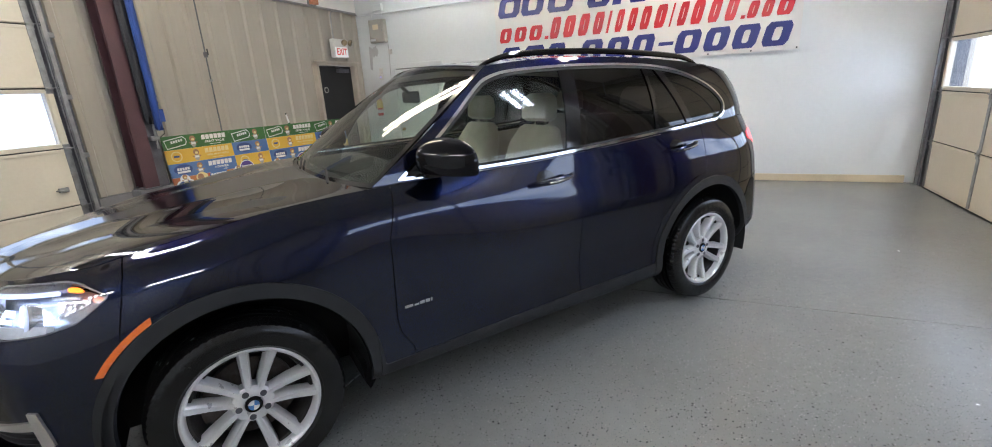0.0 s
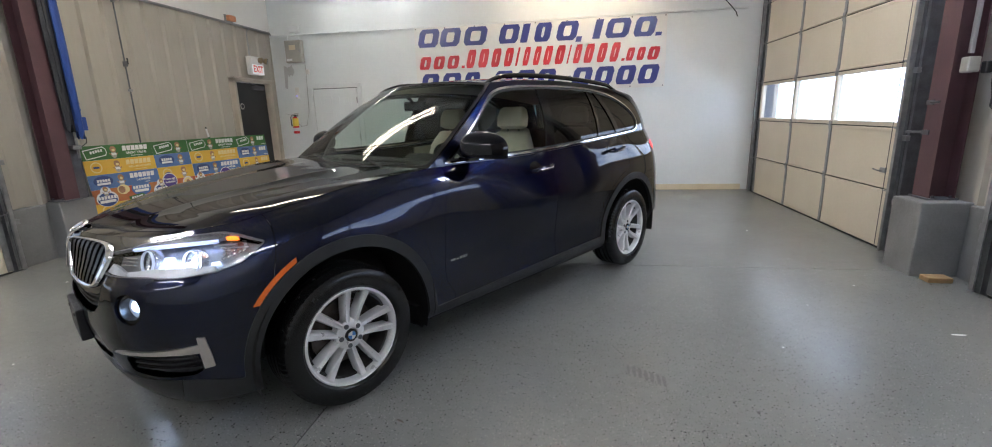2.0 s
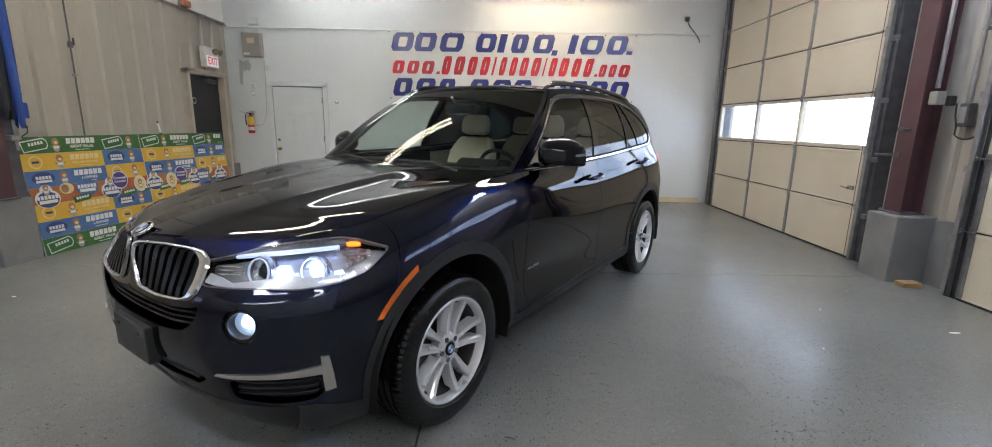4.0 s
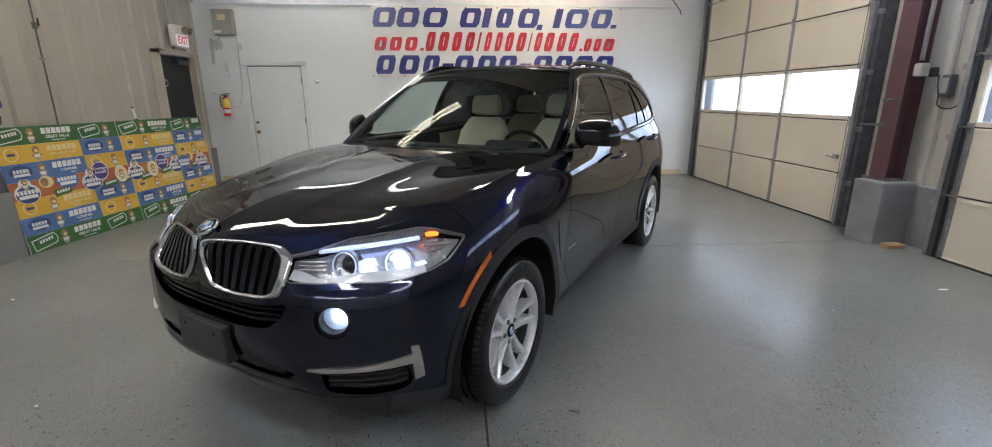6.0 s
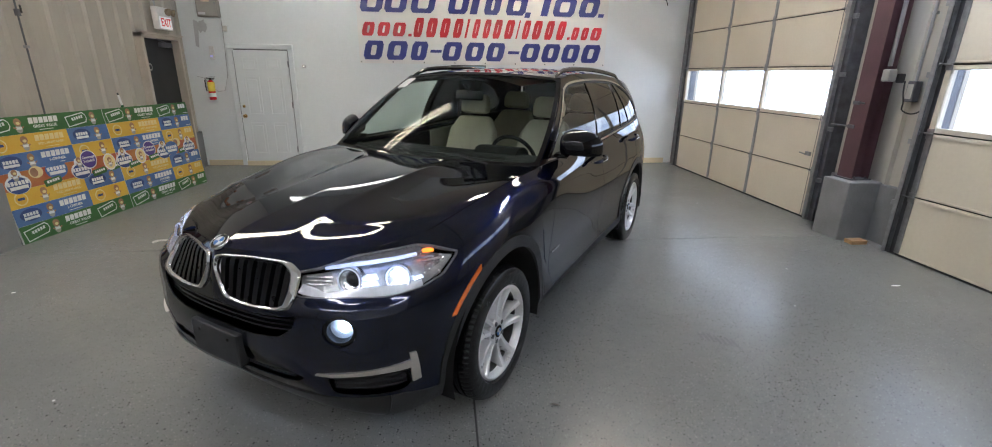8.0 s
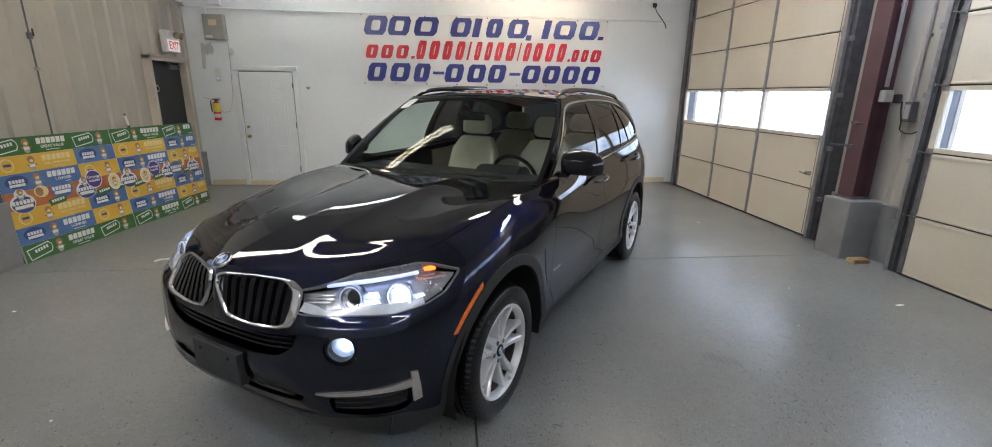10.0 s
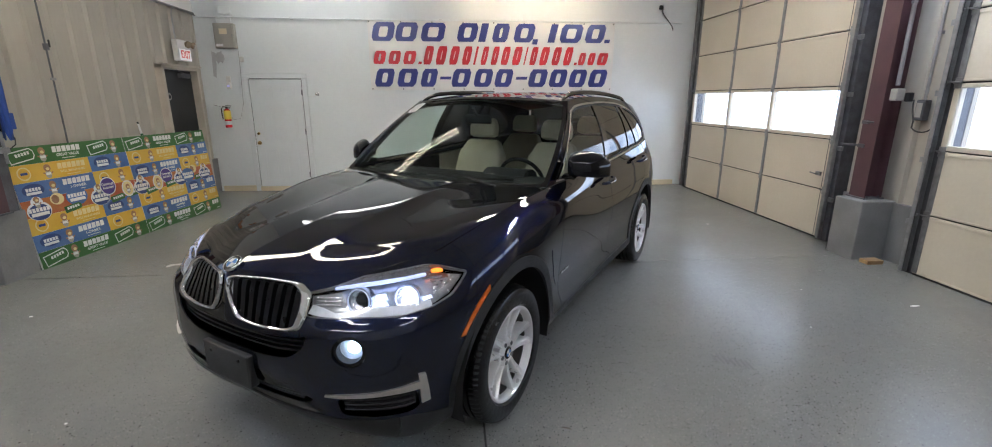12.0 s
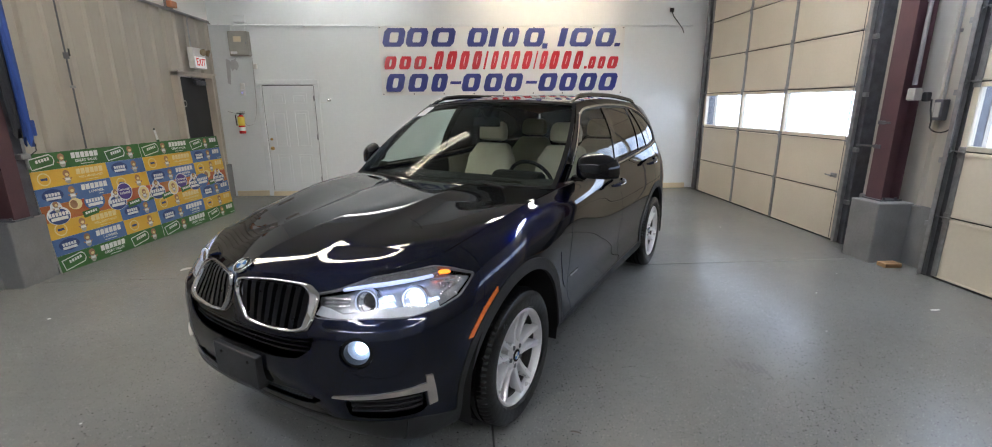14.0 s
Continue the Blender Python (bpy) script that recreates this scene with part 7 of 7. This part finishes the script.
bar_row(2.690, 3.005, M_NAVY, (("o", 62, 178), ("o", 168, 282), ("o", 284, 408), ("o", 450, 558), ("i", 552, 604), ("o", 614, 704), ("o", 714, 824), ("i", 878, 930), ("o", 932, 1052), ("o", 1054, 1162)))
bar_row(2.655, 2.745, M_NAVY, (("i", 804, 834),))
bar_row(2.690, 2.750, M_NAVY, (("i", 1150, 1180),))
bar_row(2.300, 2.525, M_BANNERRED, (("o", 65, 130), ("o", 133, 198), ("o", 201, 268)))
bar_row(2.295, 2.612, M_BANNERRED, (("o", 293, 350), ("o", 350, 412), ("o", 412, 470), ("o", 472, 528), ("i", 527, 556), ("o", 560, 606), ("o", 608, 656), ("o", 655, 708),
                                    ("o", 708, 765), ("i", 764, 790), ("o", 791, 840), ("o", 838, 895), ("o", 897, 952), ("o", 953, 1008)))
bar_row(2.300, 2.345, M_BANNERRED, (("i", 272, 290), ("i", 1008, 1024)))
bar_row(2.300, 2.515, M_BANNERRED, (("o", 1026, 1070), ("o", 1072, 1116), ("o", 1118, 1178)))
bar_row(1.905, 2.220, M_NAVY, (("o", 65, 166), ("o", 168, 274), ("o", 276, 366), ("o", 420, 522), ("o", 525, 626), ("o", 624, 722), ("o", 785, 888), ("o", 886, 984), ("o", 982, 1080), ("o", 1078, 1180)))
bar_row(2.035, 2.085, M_NAVY, (("i", 370, 424), ("i", 730, 786)))

nt = thing("wall_notice", "pale blue framed notice on the wall below the banner", "notice")
M_NOTICE = surf("pale_blue_print", (0.20, 0.36, 0.48), (0.30, 0.44, 0.54), rough=0.4, scale=6)
part("notice_sheet", boxm(-1.645, -1.045, YB - 0.018, YB - 0.010, 1.225, 1.812), M_NOTICE, nt, "pale blue printed sheet")
for a, b, c, d_ in ((-1.665, -1.645, 1.205, 1.832), (-1.045, -1.025, 1.205, 1.832), (-1.645, -1.045, 1.205, 1.225), (-1.645, -1.045, 1.812, 1.832)):
    part("notice_frame", boxm(a, b, YB - 0.024, YB - 0.001, c, d_, bevel=0.003), M_DARKSTEEL, nt, "thin dark frame")

# ---- the leaning advertising board ----
M_BGREEN = surf("green_print", (0.042, 0.140, 0.028), (0.028, 0.098, 0.021), rough=0.45, scale=5)
M_BYEL = surf("yellow_print", (0.562, 0.328, 0.016), (0.624, 0.406, 0.047), rough=0.45, scale=4)
M_BBLUE = surf("blue_print", (0.043, 0.101, 0.288), (0.094, 0.173, 0.374), rough=0.45, scale=4)
M_BRED = surf("red_orange_print", (0.372, 0.054, 0.030), (0.420, 0.180, 0.036), rough=0.45, scale=5)
M_BWHITE = surf("white_print", (0.70, 0.71, 0.70), rough=0.45, scale=20)
M_BPALE = surf("pale_yellow_print", (0.720, 0.594, 0.270), rough=0.45, scale=20)
M_BNAVY = surf("navy_print", (0.03, 0.06, 0.20), rough=0.45, scale=20)
M_BORANGE = surf("brown_print", (0.24, 0.12, 0.06), (0.36, 0.20, 0.10), rough=0.5, scale=12)
M_BPURPLE = surf("purple_print", (0.072, 0.040, 0.240), rough=0.45, scale=20)
M_BGREY = surf("grey_print", (0.35, 0.34, 0.30), rough=0.5, scale=20)
M_FOAM = surf("white_foam_board", (0.6, 0.6, 0.58), rough=0.6, scale=10)
board = thing("advertising_board", "printed advertising board in green, yellow and blue leaning by the wall", "board")
BW, BH = 2.87, 1.225
b_dir = Vector((0.42, 2.82, 0)).normalized()
board.matrix_world = Matrix.Translation((-5.99, 3.735, 0.0)) @ pose(0, 0, 0, 0, 0, math.degrees(math.atan2(b_dir.y, b_dir.x))) @ pose(0, 0, 0, 84.0, 0, 0) @ Matrix.Diagonal((1.005, 1.005, 1, 1))
# in the board's frame: x along, y up, z towards the hall
part("backing", boxm(0, BW, 0, BH, -0.022, 0.0, bevel=0.002), M_FOAM, board, "white foam core")


def flat(outline, z0, z1):
    bm = bmesh.new()
    prism(bm, outline, "z", z0, z1)
    return bm


def ellipse(cx, cy, rx, ry, n=24, tilt=0.0):
    return [(cx + rx * math.cos(a) * math.cos(tilt) - ry * math.sin(a) * math.sin(tilt), cy + rx * math.cos(a) * math.sin(tilt) + ry * math.sin(a) * math.cos(tilt)) for a in np.linspace(0, 2 * math.pi, n + 1)[:-1]]


def rect(x0, x1, y0, y1, slant=0.0):
    return [(x0, y0), (x1, y0), (x1 + slant, y1), (x0 + slant, y1)]


def tilted(cx, cy, w, h, ang):
    c, s = math.cos(ang), math.sin(ang)
    return [(cx + x * c - y * s, cy + x * s + y * c) for x, y in ((-w, -h), (w * 0.8, -h), (w, -h * 0.4), (w, h * 0.4), (w * 0.8, h), (-w, h))]


def figure(cx, cy, h, parent, z):
    """A plain rounded emblem in brown, white and grey."""
    part("emblem_base", flat(ellipse(cx, cy - 0.20 * h, 0.19 * h, 0.25 * h, 16), z, z + 0.0006), M_BGREY, parent, "plain grey shape")
    part("emblem_band", flat(rect(cx - 0.17 * h, cx + 0.17 * h, cy - 0.24 * h, cy - 0.10 * h), z + 0.0008, z + 0.0012), M_BWHITE, parent, "plain white band")
    part("emblem_shape", flat(ellipse(cx, cy + 0.17 * h, 0.21 * h, 0.22 * h, 18), z + 0.0014, z + 0.0018), M_BORANGE, parent, "plain brown shape")
    part("emblem_spot", flat(ellipse(cx + 0.02 * h, cy + 0.11 * h, 0.11 * h, 0.09 * h, 14), z + 0.0020, z + 0.0024), M_BPALE, parent, "pale spot")
    for s in (-1, 1):
        part("emblem_arm", flat(tilted(cx + s * 0.22 * h, cy - 0.14 * h, 0.09 * h, 0.035 * h, s * 0.6), z + 0.0008, z + 0.0012), M_BORANGE, parent)


def cell(kind, x0, x1, full, y0, y1, lift):
    """One printed strip; full is the uncut width of its artwork."""
    base = {"g": M_BGREEN, "y": M_BYEL, "b": M_BBLUE}[kind]
    z = 0.001 + lift
    c = part("printed_strip", flat(rect(x0, x1 - 0.0008, y0 + 0.0006, y1 - 0.0006), z - 0.0008, z), base, board, {"g": "green printed strip", "y": "yellow printed strip", "b": "blue printed strip"}[kind])
    h = y1 - y0
    m = (y0 + y1) / 2
    z += 0.0006

    def ok(a):
        return a < x1 - 0.02
    if kind == "g":
        part("tag_outline", flat(tilted(x0 + 0.19 * full, m, 0.15 * full, 0.33 * h, 0.16), z, z + 0.0006), M_BWHITE, c, "white tag outline")
        part("tag_field", flat(tilted(x0 + 0.19 * full, m, 0.14 * full, 0.27 * h, 0.16), z + 0.0008, z + 0.0014), M_BGREEN, c)
        for k in range(5):
            part("tag_bar", flat(rect(x0 + (0.12 + 0.035 * k) * full, x0 + (0.145 + 0.035 * k) * full, m - 0.06 * h + 0.03 * k * h, m + 0.12 * h + 0.03 * k * h), z + 0.0016, z + 0.002), M_BWHITE, c)
    elif kind == "y":
        part("round_seal", flat(ellipse(x0 + 0.15 * full, m, 0.38 * h, 0.38 * h), z, z + 0.0006), M_BPALE, c, "pale round seal")
        part("seal_field", flat(ellipse(x0 + 0.15 * full, m, 0.31 * h, 0.31 * h), z + 0.0008, z + 0.0014), M_BYEL, c)
        part("seal_bar", flat(rect(x0 + 0.11 * full, x0 + 0.19 * full, m - 0.07 * h, m + 0.07 * h), z + 0.0016, z + 0.002), M_BNAVY, c)
    else:
        part("oval_seal", flat(ellipse(x0 + 0.19 * full, m + 0.04 * h, 0.13 * full, 0.36 * h), z, z + 0.0006), M_BNAVY, c, "navy oval seal")
        for k in range(5):
            part("seal_bar", flat(rect(x0 + (0.105 + 0.036 * k) * full, x0 + (0.133 + 0.036 * k) * full, m - 0.02 * h, m + 0.17 * h), z + 0.0008, z + 0.0013), M_BWHITE, c)
        part("seal_bar", flat(rect(x0 + 0.10 * full, x0 + 0.28 * full, m - 0.22 * h, m - 0.07 * h), z + 0.0008, z + 0.0013), M_BWHITE, c)
    if ok(x0 + 0.46 * full):
        figure(x0 + 0.43 * full, m, h, c, z)
    ink = M_BPALE if kind == "y" else M_BWHITE
    for k in range(6):
        a = x0 + (0.56 + 0.063 * k) * full
        if ok(a + 0.05 * full):
            part("letter_bar", flat(rect(a, a + 0.052 * full, m + 0.02 * h, m + 0.36 * h, 0.006), z, z + 0.0006), ink, c)
    words = {"g": "GREAT VALUE", "y": "WELL MAINTAINED", "b": "1-OWNER"}[kind]
    if ok(x0 + 0.90 * full):
        bm = text_bm(words, 0.19 * h if kind == "y" else 0.235 * h, 0.0004)
        bmesh.ops.translate(bm, verts=bm.verts, vec=(x0 + 0.75 * full, m - 0.16 * h, z + 0.0004))
        part("lettering", bm, ink, c, "small printed words")
    part("small_bar", flat(rect(x0 + 0.66 * full, min(x1 - 0.01, x0 + 0.84 * full), m - 0.38 * h, m - 0.345 * h), z, z + 0.0004), ink, c) if ok(x0 + 0.7 * full) else None


rows7 = [BH * k / 7 for k in range(8)]
full = 0.86
COLS = [(0.0, 0.86, "A", 0.0), (0.86, 1.385, "B", 0.0), (1.385, 2.235, "A", 0.006), (2.235, 2.87, "B", 0.006)]
ORDER = {"A": "gybsybg", "B": "gbysbyg"}
for x0, x1, kind, lift in COLS:
    f = full if x1 - x0 > 0.8 else (full if kind == "B" and x0 < 1 else 0.80)
    for r, c in enumerate(ORDER[kind]):
        y1 = rows7[7 - r]
        y0 = rows7[6 - r]
        if c != "s":
            cell(c, x0, x1, f, y0, y1, lift)
        else:
            st = part("printed_band", flat(rect(x0, x1 - 0.0008, y0 + 0.0006, y1 - 0.0006), lift + 0.0002, lift + 0.001), M_BRED, board, "red and orange printed band")
rs = random.Random(11)
ym = (rows7[3] + rows7[4]) / 2
for k, (cx, kind) in enumerate(((0.15, "o"), (0.36, "y"), (0.58, "o2"), (0.50, "g"), (0.86, "o"), (0.99, "p"), (1.08, "g"), (1.25, "f"), (1.33, "g"), (1.47, "o"), (1.62, "g"), (1.74, "f"), (1.92, "p"), (1.97, "g"), (2.16, "o"), (2.32, "o2"), (2.45, "y"), (2.55, "g"), (2.68, "o"))):
    dy = {"o": -0.03, "y": 0.05, "o2": 0.02, "g": -0.07, "p": 0.07, "f": 0.0}[kind] + rs.uniform(-0.02, 0.02)
    z = 0.0085 + 0.0016 * (k % 4)
    cy = ym + dy
    if kind in ("o", "o2"):
        s_ = part("sticker", flat(ellipse(cx, cy, 0.125, 0.095), z, z + 0.0005), M_BWHITE if kind == "o" else M_BBLUE, board, "oval printed sticker")
        part("sticker_field", flat(ellipse(cx, cy - 0.01, 0.112, 0.082), z + 0.0006, z + 0.001), M_BNAVY if kind == "o" else M_BBLUE, s_)
        for j in range(6):
            part("sticker_bar", flat(rect(cx - 0.105 + 0.036 * j, cx - 0.077 + 0.036 * j, cy - 0.005, cy + 0.035), z + 0.0011, z + 0.0014), M_BWHITE, s_)
        part("sticker_bar", flat(rect(cx - 0.09, cx + 0.09, cy - 0.048, cy - 0.015), z + 0.0011, z + 0.0014), M_BWHITE, s_)
        if kind == "o":
            part("sticker_top", flat(ellipse(cx, cy + 0.088, 0.062, 0.060, 18), z + 0.0002, z + 0.0007), M_BWHITE, s_, "white outline")
            figure(cx, cy + 0.095, 0.14, s_, z + 0.0009)
    elif kind == "p":
        s_ = part("sticker", flat(ellipse(cx, cy, 0.105, 0.105), z, z + 0.0005), M_BWHITE, board, "round purple sticker")
        part("sticker_field", flat(ellipse(cx, cy, 0.095, 0.095), z + 0.0006, z + 0.001), M_BPURPLE, s_)
        bm = text_bm("Coverage\nIncluded", 0.042, 0.0003)
        bmesh.ops.translate(bm, verts=bm.verts, vec=(cx, cy + 0.005, z + 0.0013))
        part("lettering", bm, M_BWHITE, s_, "small printed words")
    elif kind == "g":
        s_ = part("sticker", flat(tilted(cx, cy, 0.10, 0.035, 0.12), z, z + 0.0005), M_BGREEN, board, "green tag sticker")
        for j in range(5):
            part("sticker_bar", flat(rect(cx - 0.07 + 0.03 * j, cx - 0.048 + 0.03 * j, cy - 0.012 + 0.003 * j, cy + 0.014 + 0.003 * j), z + 0.0006, z + 0.001), M_BWHITE, s_)
    elif kind == "f":
        s_ = part("sticker", flat(ellipse(cx, cy, 0.085, 0.10), z, z + 0.0005), M_BWHITE, board, "round grey sticker")
        part("sticker_field", flat(ellipse(cx, cy, 0.072, 0.085), z + 0.0006, z + 0.001), M_BPALE, s_)
        figure(cx, cy, 0.14, s_, z + 0.0012)
    else:
        s_ = part("sticker", flat(ellipse(cx, cy, 0.075, 0.06), z, z + 0.0005), M_BPALE, board, "pale yellow sticker")
        part("sticker_field", flat(ellipse(cx - 0.02, cy, 0.04, 0.045), z + 0.0006, z + 0.001), M_BORANGE, s_)

fl = thing("rolled_flag", "green rolled flag with a white tip standing behind the board", "flag")
M_FGREEN = surf("green_cloth", (0.02, 0.10, 0.035), rough=0.6, scale=10)
p0, p1 = Vector((-6.02, 6.02, 0.0)), Vector((-6.05, 5.72, 1.37))
part("flag_roll", tubem([p0.lerp(p1, 0.02), p0.lerp(p1, 0.5), p0.lerp(p1, 0.90)], [0.022, 0.030, 0.016], 10), M_FGREEN, fl, "rolled green cloth", smooth=True)
part("white_tip", tubem([p0.lerp(p1, 0.90), p0.lerp(p1, 0.995)], [0.014, 0.012], 10), M_BWHITE, fl, "white tip", smooth=True)
part("dark_cap", tubem([p0.lerp(p1, 0.995), p0.lerp(p1, 1.012)], 0.010, 8), M_CABLE, fl)

# ---- marks on the floor ----
M_SCUFF = surf("tyre_scuff", (0.045, 0.045, 0.042), (0.085, 0.085, 0.08), rough=0.4, scale=40)
bm = bmesh.new()
for k in range(7):
    cx, cy = -0.070 + 0.030 * k, 1.545 - 0.018 * k
    pts = [(cx + rs.uniform(-0.004, 0.004) + a, cy + b + rs.uniform(-0.008, 0.008)) for a, b in ((-0.009, -0.055), (0.004, -0.06), (0.012, 0.0), (0.010, 0.05), (-0.004, 0.055), (-0.010, 0.0))]
    prism(bm, pts, "z", 0.0003, 0.0009)
tagged(finish(bm, "tyre_print", M_SCUFF), "faint dark tyre tread print on the floor", "floor mark", kind="stuff")
bm = bmesh.new()
for x, y, w, h in ((2.05, 2.18, 0.05, 0.010), (-0.62, 0.34, 0.018, 0.016), (0.9, 1.9, 0.006, 0.007), (1.35, 2.6, 0.008, 0.006), (-5.2, 2.6, 0.014, 0.009), (1.7, 4.9, 0.009, 0.008)):
    prism(bm, [(x + w * math.cos(a) * rs.uniform(0.7, 1.2), y + h * math.sin(a) * rs.uniform(0.7, 1.2)) for a in np.linspace(0, 6.28, 9)[:-1]], "z", 0.0003, 0.001)
for x, y, w, h in ((1.9, 3.05, 0.006, 0.004), (-3.9, 1.2, 0.008, 0.006)):
    prism(bm, [(x + w * math.cos(a) * rs.uniform(0.7, 1.2), y + h * math.sin(a) * rs.uniform(0.7, 1.2)) for a in np.linspace(0, 6.28, 9)[:-1]], "z", 0.0003, 0.001)
tagged(finish(bm, "floor_specks", M_BWHITE), "few pale paint chips scattered on the floor", "floor mark", kind="stuff")

# a dry leaf and a crumb of dirt that lie on the floor
M_LEAF = surf("dry_brown_leaf", (0.11, 0.095, 0.075), (0.07, 0.06, 0.05), rough=0.7, scale=60)
bm = bmesh.new()
left, mid, right = [], [], []
for k in range(9):
    f = k / 8
    w = 0.013 * math.sin(math.pi * min(1, 0.06 + 0.94 * f)) ** 0.8 * (1 - 0.25 * f) + 0.0008 * (k % 2)
    x, y, z = -0.045 + 0.09 * f, 0.010 * math.sin(2.4 * f), 0.002 + 0.006 * f * f
    left.append(bm.verts.new((x, y + w, z + 0.005)))
    mid.append(bm.verts.new((x, y, z)))
    right.append(bm.verts.new((x, y - w, z + 0.004)))
for row in ((left, mid), (mid, right)):
    for k in range(8):
        bm.faces.new((row[0][k], row[1][k], row[1][k + 1], row[0][k + 1]))
bmesh.ops.solidify(bm, geom=bm.faces[:], thickness=0.0008)
bmesh.ops.scale(bm, vec=(0.6, 0.6, 0.6), verts=bm.verts)
bmesh.ops.transform(bm, matrix=pose(-1.228, 0.925, 0.001, 0, 0, -35), verts=bm.verts)
tagged(finish(bm, "dry_leaf", M_LEAF), "small curled brown leaf lying on the floor", "leaf")
bm = bmesh.new()
bmesh.ops.create_icosphere(bm, subdivisions=2, radius=0.011)
for v in bm.verts:
    v.co *= rs.uniform(0.7, 1.2)
    v.co.z = max(0, v.co.z * 0.6 + 0.004)
    v.co.x *= 1.3
bmesh.ops.transform(bm, matrix=pose(0.509, 1.198, 0.0, 0, 0, 60), verts=bm.verts)
tagged(finish(bm, "dirt_crumb", M_SCUFF), "small black crumb of dirt on the floor", "dirt")
